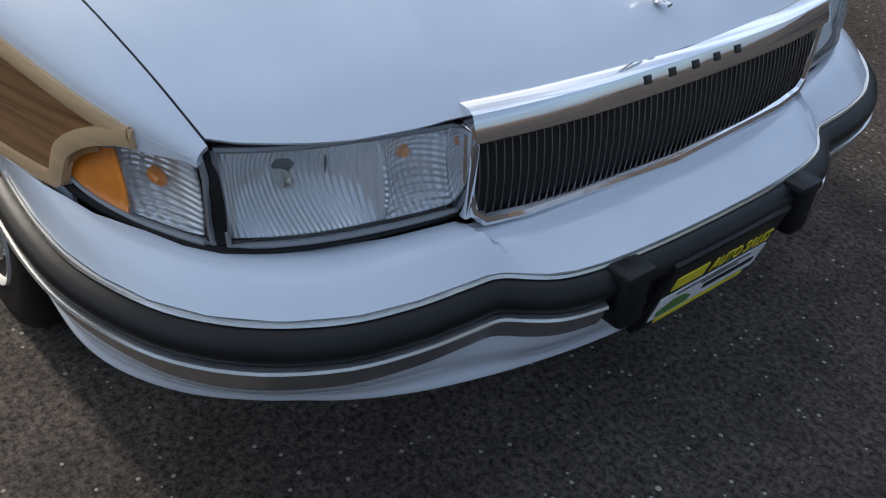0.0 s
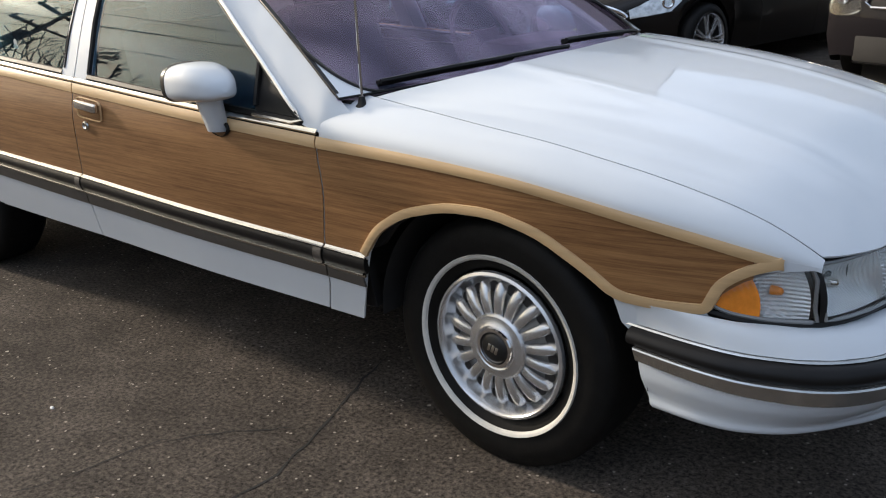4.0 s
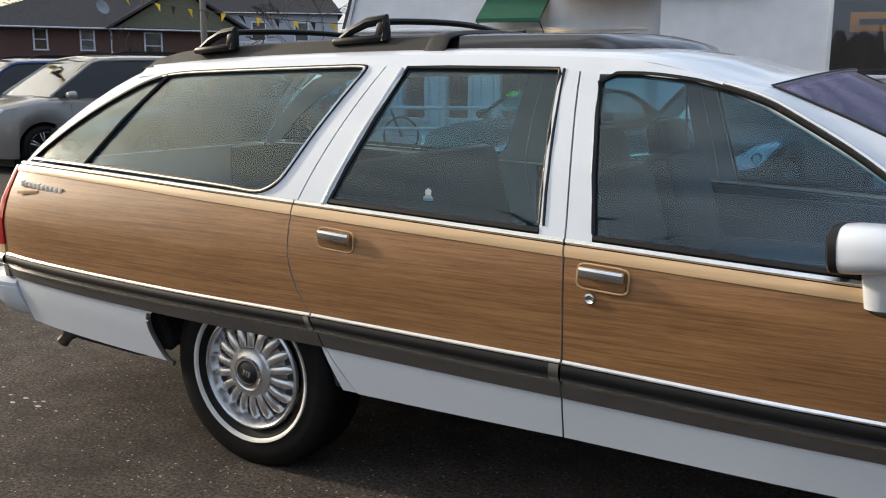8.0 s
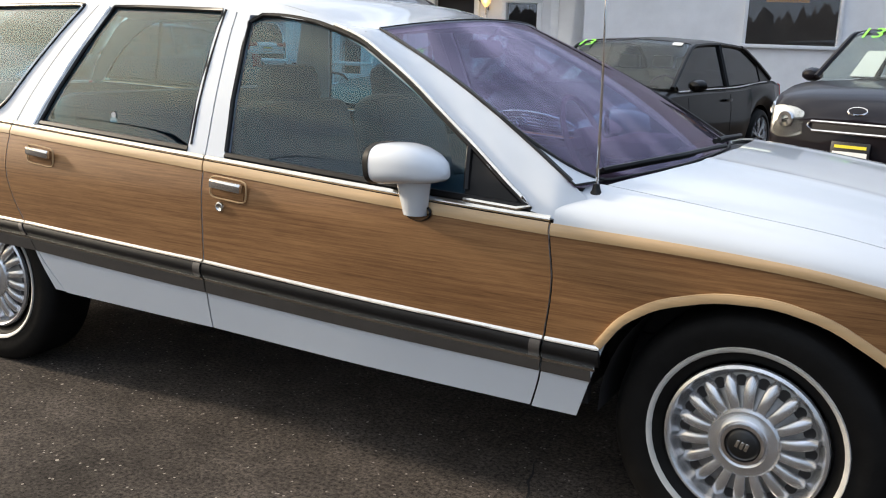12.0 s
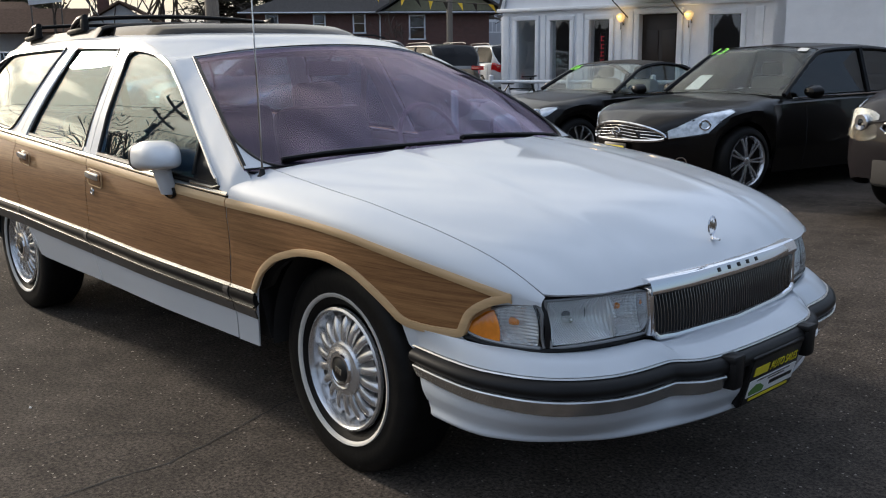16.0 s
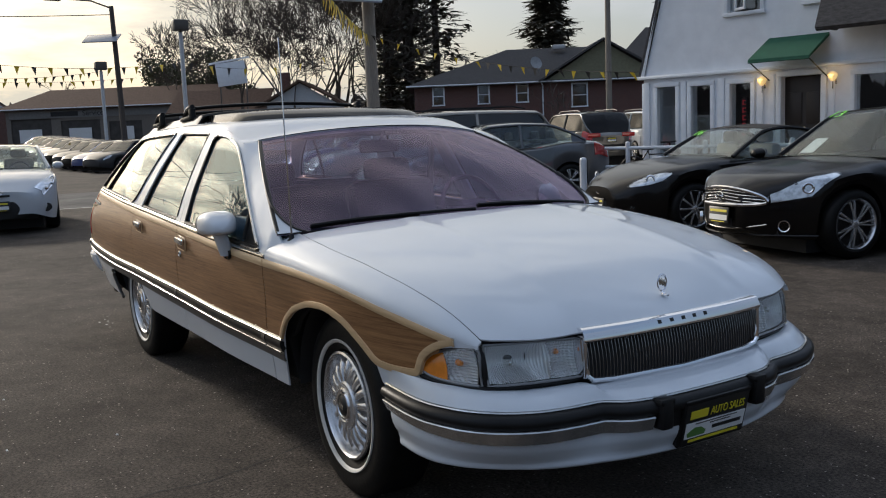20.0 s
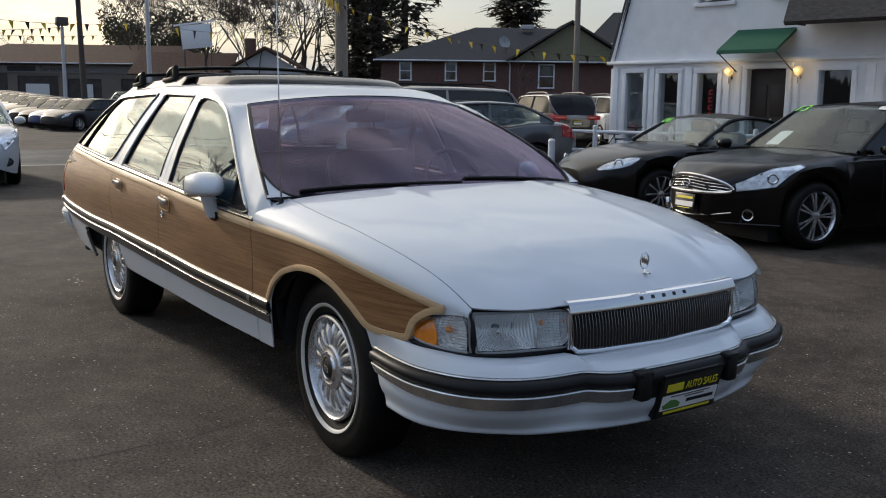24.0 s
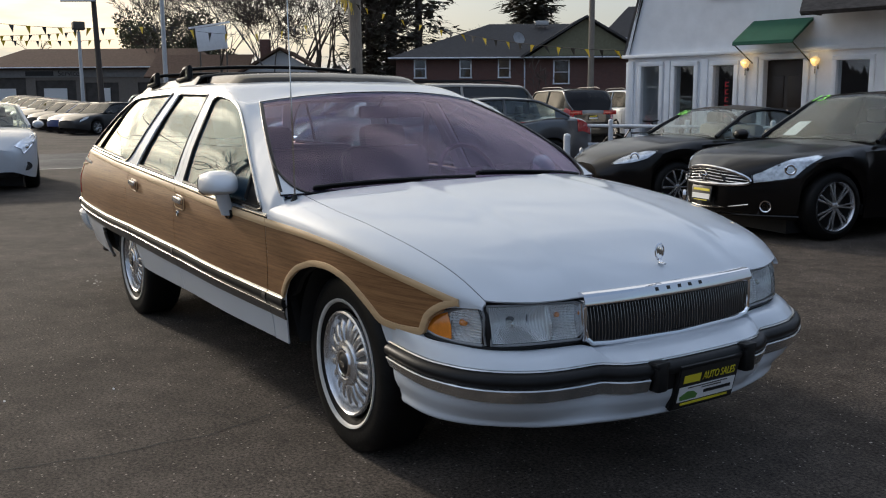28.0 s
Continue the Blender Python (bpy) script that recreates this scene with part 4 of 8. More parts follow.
for s in (1, -1):
    flip = (lambda d: d) if s > 0 else mirror_y

    def pane(name, xa, xb, lo, hi, off, thick, material, parent=WAGON, nu=10, nv=8, label=""):
        def fn(u, v):
            x = xa(1.15) * (1 - u) + xb(1.15) * u
            for _ in range(5):
                z = lo(x) * (1 - v) + hi(x) * v
                x = xa(z) * (1 - u) + xb(z) * u
            return x, -(wide(x, z) + off - (0.016 * max(0.0, (x - 0.10) / 0.21) if name == "roof_rail" else 0.0)), z
        return part(name, flip(shell(fn, nu, nv, thick, (0, -1, 0.4))), material, parent, label)

    b_r = line([0.93, 1.376], [-0.236, -0.294])
    b_f = line([0.93, 1.357], [-0.080, -0.165])
    c_f = line([0.95, 1.00, 1.405], [-1.022, -1.005, -0.864])
    c_r = curve([0.97, 1.01, 1.03, 1.06, 1.20, 1.413], [-1.36, -1.325, -1.265, -1.235, -1.16, -1.036])
    # pillars and rail, one piece per door or body
    pane("pillar", plus(gap_mid, G), b_f, win_base, rail_lo, 0.0, 0.03, PAINT, panels["front_door", s])
    pane("pillar", b_r, plus(gap_mid, -G), win_base, rail_lo, 0.0, 0.03, PAINT, panels["rear_door", s])
    c_mid = curve([0.95, 1.0, 1.2, 1.42], [-1.150, -1.135, -1.06, -0.955])
    pane("pillar", plus(c_mid, G), c_f, win_base, rail_lo, 0.0, 0.03, PAINT, panels["rear_door", s])
    pane("rear_pillar", c_r, plus(c_mid, -G), win_base, rail_lo, 0.0, 0.03, PAINT, panels["rear_quarter_panel", s])
    pane("roof_rail", k(-2.42), k(-0.163), rail_lo, roof_edge, 0.0, 0.03, PAINT, WAGON, 50, 5)
    # windscreen pillar: between the door glass and the windscreen's edge
    A = [(x, -wide(x, z), z) for x, z in fw_top] + [(1.0, -wide(1.0, 0.86), 0.86), (1.06, -wide(1.06, 0.80) + 0.012, 0.80)]
    ws = lambda t: (0.30 + 0.735 * t, -(0.632 + 0.228 * t + 0.018 * math.sin(math.pi * t)), 1.312 - 0.372 * t + 0.03 * math.sin(math.pi * t))
    B = [(x, -(wide(x, roof_edge(x)) - 0.04 * max(0.0, x)) , z) for x, z in ((-0.165, 1.400), (-0.05, roof_edge(-0.05)), (0.10, 1.354), (0.21, 1.323))] + [(0.302, -0.640, 1.312)]
    B += [ws(1.08 * q / 8) for q in range(1, 8)] + [tuple(Vector(ws(1.0)) + Vector((0.9, 0.0, -0.75)) * 0.08)]
    def apil(u, v):
        q = u * (len(A) - 1)
        i = min(int(q), len(A) - 2)
        p = Vector(A[i]).lerp(Vector(A[i + 1]), q - i).lerp(Vector(B[i]).lerp(Vector(B[i + 1]), q - i), v)
        return p + Vector((0.02, -0.5, 0.6)).normalized() * (0.006 * min(1.0, 3 * u) + 0.009 * max(0.0, 1 - abs(u - 0.33) / 0.12)) * math.sin(math.pi * v)
    part("windscreen_pillar", flip(shell(apil, 48, 6, 0.02, (0.3, -0.8, 0.6))), PAINT, WAGON)
    # tail pillar
    dlo = [(-3.0, 1.075), (-2.95, 1.098), (-2.80, 1.195), (-2.62, 1.29), (-2.45, 1.36), (-2.30, 1.413), (-2.18, 1.438)]
    dhi = [(-3.075, 1.07), (-3.03, 1.125), (-2.90, 1.225), (-2.74, 1.325), (-2.60, 1.40), (-2.48, 1.45), (-2.35, 1.478)]
    def dp(u, v):
        q = u * 6
        i = min(int(q), 5)
        (xa, za), (xb, zb) = dlo[i], dlo[i + 1]
        (xc, zc), (xd, zd) = dhi[i], dhi[i + 1]
        x0, z0, x1, z1 = xa + (xb - xa) * (q - i), za + (zb - za) * (q - i), xc + (xd - xc) * (q - i), zc + (zd - zc) * (q - i)
        x, z = x0 + (x1 - x0) * v, z0 + (z1 - z0) * v
        return x, -wide(x, z) + 0.02 * v * v, z
    part("tail_pillar", flip(shell(dp, 30, 5, 0.03, (-0.2, -0.8, 0.5))), PAINT, WAGON)
    # window glass and dark frames
    fdw = pane("window_glass", plus(b_f, 0.012), lambda z: float(np.interp(z, [p[1] for p in reversed(fw_fine)], [p[0] for p in reversed(fw_fine)])) if z < 1.357 else -0.165, win_base, k(1.352), -0.013, 0.004, SIDEGLASS, panels["front_door", s], 24, 14, "tinted door glass")
    rdw = pane("window_glass", plus(c_f, 0.012), plus(b_r, -0.012), win_base, plus(rail_lo, 0.004), -0.013, 0.004, SIDEGLASS, panels["rear_door", s], 12, 10, "tinted door glass")
    q_r = line([1.08, 1.098, 1.195, 1.29, 1.36, 1.413, 1.438], [-2.99, -2.95, -2.80, -2.62, -2.45, -2.30, -2.18])
    qw = pane("window_glass", q_r, c_r, plus(win_base, 0.012), plus(rail_lo, 0.002), -0.006, 0.004, SIDEGLASS, panels["rear_quarter_panel", s], 30, 10, "tinted cargo window")
    # rubber seals: tubes round each opening
    sp = lambda x, z, o=-0.008: (x, -(wide(x, z) + o), z)
    fo = [(b_f(z), z) for z in (0.95, 1.1, 1.25, 1.335)] + fw_fine[2:]
    part("window_seal", flip(tube([sp(x, z) for x, z in fo], 0.009, 6)), BLACKTRIM, fdw)
    part("window_seal", flip(tube([sp(x, trim_top(x) + 0.026) for x in np.linspace(-0.08, 0.93, 12)], 0.012, 6)), BLACKTRIM, fdw)
    ro = [(c_f(z), z) for z in (0.985, 1.1, 1.25, 1.40)] + [(x, rail_lo(x) - 0.002) for x in (-0.7, -0.5, -0.30)] + [(b_r(z), z) for z in (1.36, 1.2, 1.05, 0.965)]
    part("window_seal", flip(tube([sp(x, z) for x, z in ro], 0.009, 6)), BLACKTRIM, rdw)
    part("window_seal", flip(tube([sp(x, trim_top(x) + 0.026) for x in np.linspace(-1.0, -0.24, 9)], 0.012, 6)), BLACKTRIM, rdw)
    part("window_bead", flip(tube([sp(b_r(z) + 0.012, z, 0.0) for z in (1.375, 1.2, 1.05, 0.965)], 0.005, 6)), BLACKTRIM, rdw)
    part("window_bead", flip(tube([sp(c_f(z) - 0.016, z, 0.002) for z in (1.40, 1.2, 1.05, 0.985)], 0.006, 6)), DULLCHROME, rdw)
    part("window_bead", flip(tube([sp(x, z + 0.012, 0.003) for x, z in fw_fine[14:]] + [sp(0.90, 0.878, 0.003), sp(0.75, 0.888, 0.003)], 0.006, 6)), DULLCHROME, fdw)
    part("window_divider", flip(tube([sp(0.737 + 0.012 * (1.02 - z) / 0.1, z, -0.006) for z in (1.015, 0.96, 0.91)], 0.009, 6)), BLACKTRIM, fdw)
    part("sail_panel", flip(shell(lambda u, v: sp(0.745 + 0.18 * u, (ft_x(0.745 + 0.18 * u) - 0.004) * v + (1 - v) * (trim_top(0.745 + 0.18 * u) + 0.024), -0.010), 8, 5, 0.01, (0, -1, 0))), BLACKTRIM, fdw, "black mirror sail panel")
    qo = [(q_r(z), z) for z in (1.098, 1.195, 1.29, 1.36, 1.413)] + [(x, rail_lo(x)) for x in (-2.15, -1.8, -1.5, -1.2, -1.05)] + [(c_r(z), z) for z in (1.40, 1.3, 1.2, 1.1, 1.05)] + [(-1.29, 1.022), (-1.34, 1.012)] + [(x, trim_top(x) + 0.034) for x in (-1.5, -1.8, -2.1, -2.4, -2.7, -2.93)]
    qo = soften(qo)
    part("window_seal", flip(tube([sp(x, z, -0.002) for x, z in qo], 0.010, 6)), BLACKTRIM, qw)
    part("window_bead", flip(tube([sp(x, z, 0.006) for x, z in qo[20:]], 0.005, 6)), DULLCHROME, qw)
    part("window_divider", flip(tube([sp(-2.44 + 0.275 * q, 1.082 + 0.353 * q, 0.0) for q in (0, 0.5, 1)], 0.011, 6)), BLACKTRIM, qw)
    # tail lamp
    tl = part("tail_lamp", flip(shell(lambda u, v: (-3.088 + 0.020 * v - (0.125 - 0.05 * v) * math.sin(u * 1.5), -(wide(-3.05, 0.70 + 0.365 * v) + 0.004 - 0.12 * u**3.5), 0.70 + 0.365 * v), 12, 10, 0.02, (-1, -0.5, 0))), REDLENS, WAGON, "tall red tail lamp")
    part("tail_lamp_foot", flip(shell(lambda u, v: (-3.088 - 0.125 * math.sin(u * 1.5), -(wide(-3.05, 0.68) + 0.003 - 0.12 * u**3.5), 0.658 + 0.040 * v), 12, 3, 0.02, (-1, -0.5, 0))), TRIMWOOD, tl)
    part("tail_lining", flip(shell(lambda u, v: (-3.045, -(0.45 + (wide(-3.04, 0.60 + 0.455 * v) - 0.47) * u), 0.60 + 0.455 * v), 4, 6, 0.01, (1, 0, 0))), DARK, WAGON)
    # the side mouldings turn the corner
    part("corner_moulding", flip(shell(lambda u, v: (-3.088 - 0.115 * math.sin(u * 1.5), -(wide(-3.06, 0.62) + 0.006 + 0.018 * math.sin(math.pi * v) ** 0.6 - 0.13 * u**3.5), 0.602 + 0.054 * v), 12, 6, 0.02, (-1, -0.5, 0))), DULLCHROME, panels["rear_quarter_panel", s])
    part("corner_cladding", flip(shell(lambda u, v: (-3.088 - 0.10 * math.sin(u * 1.5), -(wide(-3.06, 0.57) + 0.006 - 0.13 * u**3.5), 0.545 + 0.055 * v), 12, 3, 0.02, (-1, -0.5, 0))), DULLCHROME, panels["rear_quarter_panel", s])
# small lot sticker inside the rear door glass and the cargo window's damage
part("window_sticker", moved(prism([(-0.63, 0.985), (-0.595, 0.985), (-0.595, 0.995), (-0.603, 1.002), (-0.601, 1.015), (-0.612, 1.022), (-0.624, 1.015), (-0.622, 1.002), (-0.63, 0.995)], 0.001, "y", -(wide(-0.61, 1.03) - 0.012)), Matrix.Translation((-0.02, 0, 0.025))), STICKER, panels["rear_door", 1])

# roof
def roof_pt(u, v):
    t = 2 * v - 1
    y0 = 0.63 * t
    yt = min(1.0, 0.703 * (1 - (1 - abs(t)) ** 1.25) / 0.632)
    xf = 0.302 + 0.135 * (1 - yt * yt)
    xr = -2.36 - 0.24 * (1 - abs(t) ** 2.5)
    x = xf * (1 - u) + xr * u
    ze, ye = roof_edge(min(max(x, -2.6), 0.30)), wide(min(x, 0.30), roof_edge(min(max(x, -2.6), 0.30)))
    if x > 0.0:
        ye -= 0.012 * min(1, x / 0.30)
    y = ye * (1 - (1 - abs(t)) ** 1.25) * (1 if t > 0 else -1)
    r = min(abs(y) / ye, 1.0)
    crown = 0.045
    z = ze + crown * (1 - r**2.3) ** 0.55 - 0.012 * max(0, (x - 0.12) / 0.3) * (1 - r * r)
    w = max(0.0, 1 - u / 0.14) ** 2
    zf = 1.314 + 0.040 * (1 - min(1.0, abs(y) / 0.632) ** 2.2) - 0.12 * max(0.0, abs(y) - 0.632)
    return x, y, z + (zf - z) * w


part("roof", shell(roof_pt, 50, 36, 0.02, (0, 0, 1)), PAINT, WAGON, "white roof")


def over_roof(x, y, h):
    ze = roof_edge(x)
    ye = wide(x, ze)
    r = min(abs(y) / ye, 0.995)
    return ze + 0.045 * (1 - r**2.3) ** 0.55 + h


def roof_pad(u, v):
    t = 2 * v - 1
    x = -0.80 - 1.68 * u
    y = 0.60 * t * (1 - 0.06 * u)
    e = min(1, (1 - abs(t)) / 0.07) * min(1, (1 - u) / 0.14)
    return x, y, over_roof(max(x, -2.5), y, -0.006 + 0.044 * min(1, e) ** 0.45)


part("roof_pad", shell(roof_pad, 40, 30, 0.01, (0, 0, 1)), ROOFVINYL, WAGON, "raised dark luggage area on the roof")


def vista(u, v):
    t = 2 * v - 1
    y = 0.575 * t
    x = -0.785 + (0.62 + 0.16 * (1 - t * t)) * u
    e = min(1, (1 - abs(t)) / 0.10) * min(1, (1 - u) / 0.2)
    return x, y, over_roof(x, y, -0.006 + 0.042 * min(1, e) ** 0.45)


part("roof_window", shell(vista, 24, 24, 0.008, (0, 0, 1)), ROOFGLASS, WAGON, "dark glass roof panel")
part("roof_band", shell(lambda u, v: (lambda y: (-0.845 + 0.085 * u, y, over_roof(-0.80, y, -0.004 + 0.052 * min(1.0, (1 - abs(2 * v - 1)) / 0.06) ** 0.5 * (1 - 0.25 * (2 * u - 1) ** 4))))(0.615 * (2 * v - 1)), 8, 40, 0.01, (0, 0, 1)), ROOFVINYL, WAGON, "raised black band before the luggage area")
for x0 in (-1.115, -1.915):
    rk = part("roof_rack_bar", tube([(x0 + 0.03 * math.cos(math.pi * t), 0.56 * t, over_roof(x0, 0.50 * t, 0.086)) for t in np.linspace(-1, 1, 13)], 0.016, 8, True, 0.7), BLACKTRIM, WAGON, "black roof rack cross bar")
    for s in (1, -1):
        y = -0.56 * s
        zb = over_roof(x0, 0.52, 0.028)
        part("rack_foot", join(tube([(x0 - 0.17, y, zb), (x0 - 0.10, y, zb + 0.038), (x0 - 0.03, y, zb + 0.06), (x0 + 0.05, y, zb + 0.064), (x0 + 0.06, y, zb + 0.025), (x0 + 0.062, y, zb - 0.005)], [0.012, 0.016, 0.018, 0.018, 0.018, 0.022], 8), boxd((x0 - 0.055, y, zb + 0.004), (0.25, 0.040, 0.026), 0.010), boxd((x0 + 0.045, y, zb + 0.03), (0.05, 0.036, 0.06), 0.012)), BLACKTRIM, rk)

# windscreen
def screen(u, v):
    t = 2 * v - 1
    top = Vector((0.30 + 0.135 * (1 - t * t), 0.632 * t, 1.312 + 0.040 * (1 - abs(t) ** 2.2)))
    bot = Vector((1.035 + 0.145 * (1 - abs(t) ** 2.2), 0.862 * t, 0.938 + 0.01 * (1 - t * t)))
    p = top.lerp(bot, u)
    p += Vector((0.5, 0, 0.85)) * (0.022 + 0.007 * t * t) * math.sin(math.pi * u)
    p.y += 0.018 * math.sin(math.pi * u) * t * abs(t) ** 3
    return p


part("windscreen", shell(screen, 20, 30, 0.004, (0.5, 0, 0.8)), WINDSHIELD, WAGON, "purple-tinted windscreen")
ring = [screen(0, v) for v in np.linspace(0, 1, 21)] + [screen(u, 1) for u in np.linspace(0, 1, 12)[1:]] + [screen(1, v) for v in np.linspace(1, 0, 21)[1:]] + [screen(u, 0) for u in np.linspace(1, 0, 12)[1:]]
for side_v in (0, 1):
    part("windscreen_border", tube([screen(u, side_v) + Vector((0, (0.006 if side_v else -0.006) * -1, 0.002)) for u in np.linspace(0.02, 0.98, 14)], 0.010, 6, True, 0.5), BLACKTRIM, WAGON)
part("windscreen_seal", tube([p + Vector((0.0, 0, 0.003)) for p in ring], 0.0035, 6, False), BLACKTRIM, WAGON)
# the screen's lower corners are rounded off by the body
for side_v in (0, 1):
    def corner(u, v, side_v=side_v, lift_by=0.004):
        th = v * math.pi / 2
        a, b = 0.075 * (1 - math.sin(th)), 0.34 * (1 - math.cos(th))
        p = screen(1.0 - b * u, a * u if side_v == 0 else 1.0 - a * u)
        return p + Vector((0.5, 0, 0.85)) * lift_by
    part("screen_corner", shell(corner, 8, 14, 0.004, (0.5, 0, 0.8)), PAINT, WAGON, "white body corner below the windscreen")
    part("corner_seal", tube([corner(1.0, v, lift_by=0.005) for v in np.linspace(0, 1, 16)], 0.007, 6, True, 0.6), BLACKTRIM, WAGON)
# rear-view mirror
part("rear_view_mirror", join(boxd((0.36, 0.0, 1.262), (0.03, 0.23, 0.06), 0.012), tube([(0.36, 0, 1.28), (0.42, 0, 1.34)], 0.008, 6)), DASHMAT, WAGON)

# tailgate
def gate(u, v):
    t = 2 * u - 1
    z = 0.56 + 0.51 * v
    return -3.12 - 0.05 * (1 - t * t) + 0.02 * v, t * (wide(-3.07, z) - 0.06), z


tg = part("tailgate", shell(gate, 16, 8, 0.02, (-1, 0, 0)), PAINT, WAGON)
part("tailgate_glass", shell(lambda u, v: ((-3.08 - 0.05 * (1 - (2 * u - 1) ** 2)) * (1 - v) + (-2.42 - 0.2 * (1 - (2 * u - 1) ** 2)) * v - 0.05 * math.sin(math.pi * v), (2 * u - 1) * (0.745 - 0.20 * v), 1.075 + 0.42 * v), 16, 10, 0.005, (-1, 0, 0.4)), SIDEGLASS, tg)
rb = thing("rear_bumper", Matrix(), "", "")
rb.parent = WAGON
tagged(rb, "white rear bumper")
rp = [(-3.066, wide(-3.066, 0.48)), (-3.12, 0.868), (-3.20, 0.873), (-3.29, 0.872), (-3.36, 0.857), (-3.42, 0.815), (-3.465, 0.74), (-3.495, 0.60), (-3.51, 0.38), (-3.515, 0.0)]
rpath = [(x, y, 0.0) for x, y in rp] + [(x, -y, 0.0) for x, y in reversed(rp[:-1])]
part("bumper_cover", ribbon(rpath, [(-0.16, 0.548), (-0.03, 0.545), (0.004, 0.537), (0.016, 0.515), (0.014, 0.50), (0.010, 0.497), (0.013, 0.493), (0.010, 0.47), (-0.004, 0.42), (-0.026, 0.375), (-0.055, 0.345), (-0.09, 0.334), (-0.16, 0.334)]), PAINT, rb)
part("tow_cover", boxd((-2.85, 0, 0.31), (0.5, 1.5, 0.06), 0.02), DARK, rb)
part("exhaust_pipe", tube([(-2.70, -0.50, 0.30), (-2.86, -0.68, 0.285), (-2.92, -0.755, 0.262), (-2.955, -0.775, 0.228)], 0.027, 10, False), mat("rusty_steel", (0.13, 0.10, 0.08), 0.6, metal=0.4, var=0.35, scale=30), WAGON, "rusty steel exhaust tail pipe")
part("spare_well", boxd((-2.62, -0.25, 0.29), (0.6, 1.0, 0.12), 0.05), UNDER, WAGON)

# ---- under the skin ----
part("underbody", join(boxd((0.05, 0, 0.41), (2.0, 1.66, 0.10), 0.03), boxd((-0.3, 0, 0.42), (5.0, 1.15, 0.16), 0.03), boxd((1.93, 0, 0.41), (0.5, 1.2, 0.2), 0.04), boxd((-2.45, 0, 0.46), (0.95, 1.55, 0.2), 0.03)), UNDER, WAGON)
for s in (1, -1):
    side_in = -s * 0.56
    for ax, r in ((1.50, 0.39), (-1.46, 0.40)):
        part("wheel_liner", join(revolve([(r, -s * 0.84), (r, side_in), (0.02, side_in)], 24, "y", (ax, 0, 0.36), 0, 180)), UNDER, WAGON)
    for nm, xa, xb, lo in (("inner_panel", k(-1.94), k(-3.03), lambda x: 0.36), ("inner_panel", k(-1.05), k(1.08), lambda x: 0.37)):
        def fn(u, v, xa=xa, xb=xb, lo=lo, s=s):
            x = xa() * (1 - u) + xb() * u
            z = lo(x) + (trim_top(x) - lo(x)) * v
            return x, -s * (wide(x, z) - 0.045), z
        part(nm, shell(fn, 16, 6, 0.03, (0, -s, 0)), DARK, WAGON)
    part("inner_panel", shell(lambda u, v, s=s: (1.1 + 0.98 * u, -s * (wide(1.1 + 0.98 * u, 0.72) - 0.05), max(arch_f(1.1 + 0.98 * u), 0.55) * (1 - v) + v * (trim_top(1.1 + 0.98 * u) - 0.01)), 20, 3, 0.02, (0, -s, 0)), DARK, WAGON)
part("firewall", boxd((1.02, 0, 0.68), (0.05, 1.66, 0.5), 0.0), DARK, WAGON)
part("engine_bay", boxd((1.65, 0, 0.52), (1.1, 1.1, 0.22), 0.0), DARK, WAGON)
part("front_support", shell(lambda u, v: (front_x(0.8 * abs(2 * u - 1)) - 0.075, 0.8 * (2 * u - 1), 0.48 + 0.185 * v), 24, 3, 0.02, (1, 0, 0)), DARK, WAGON)

# ---- cabin ----
part("cabin_floor", join(boxd((0.05, 0, 0.45), (1.96, 1.68, 0.04), 0.0), boxd((-1.9, 0, 0.47), (1.9, 1.05, 0.04), 0.0)), INTERIOR, WAGON)
part("cargo_floor", boxd((-2.25, 0, 0.80), (1.5, 1.62, 0.06), 0.02), INTERIOR, WAGON)
part("headliner", shell(lambda u, v: (0.3 - 2.65 * u, 0.60 * (2 * v - 1), over_roof(max(0.3 - 2.65 * u, -2.5), 0.60 * (2 * v - 1), -0.05)), 12, 10, 0.01, (0, 0, -1)), mat("grey_headliner", (0.12, 0.12, 0.125), 0.8), WAGON)
dash = part("dashboard", shell(lambda u, v: (0.78 + 0.25 * u, 0.78 * (2 * v - 1), 0.925 - 0.10 * (1 - u) ** 2.5 - 0.02 * u), 8, 12, 0.3, (0, 0, 1)), DASHMAT, WAGON)
part("instrument_hood", boxd((0.84, 0.38, 0.93), (0.2, 0.42, 0.07), 0.03), DASHMAT, dash)
for s in (1, -1):
    part("door_lining", shell(lambda u, v, s=s: (-1.05 + 1.98 * u, -s * (wide(-1.05 + 1.98 * u, 0.46) - 0.09), 0.48 + 0.42 * v - 0.06 * u), 8, 4, 0.03, (0, s, 0)), INTERIOR, WAGON)
stw = part("steering_wheel", moved(revolve([(0.178, -0.012), (0.192, 0.0), (0.178, 0.012), (0.166, 0.0), (0.178, -0.012)], 28, "x"), Matrix.Translation((0.62, 0.39, 0.93)) @ Matrix.Rotation(radians(-25), 4, "Y")), DASHMAT, WAGON)
part("wheel_spokes", moved(join(boxd((0, 0, 0), (0.03, 0.34, 0.05), 0.01), boxd((0, 0, -0.06), (0.03, 0.06, 0.14), 0.01), boxd((0.0, 0, 0), (0.05, 0.16, 0.11), 0.02)), Matrix.Translation((0.63, 0.39, 0.93)) @ Matrix.Rotation(radians(-25), 4, "Y")), DASHMAT, stw)


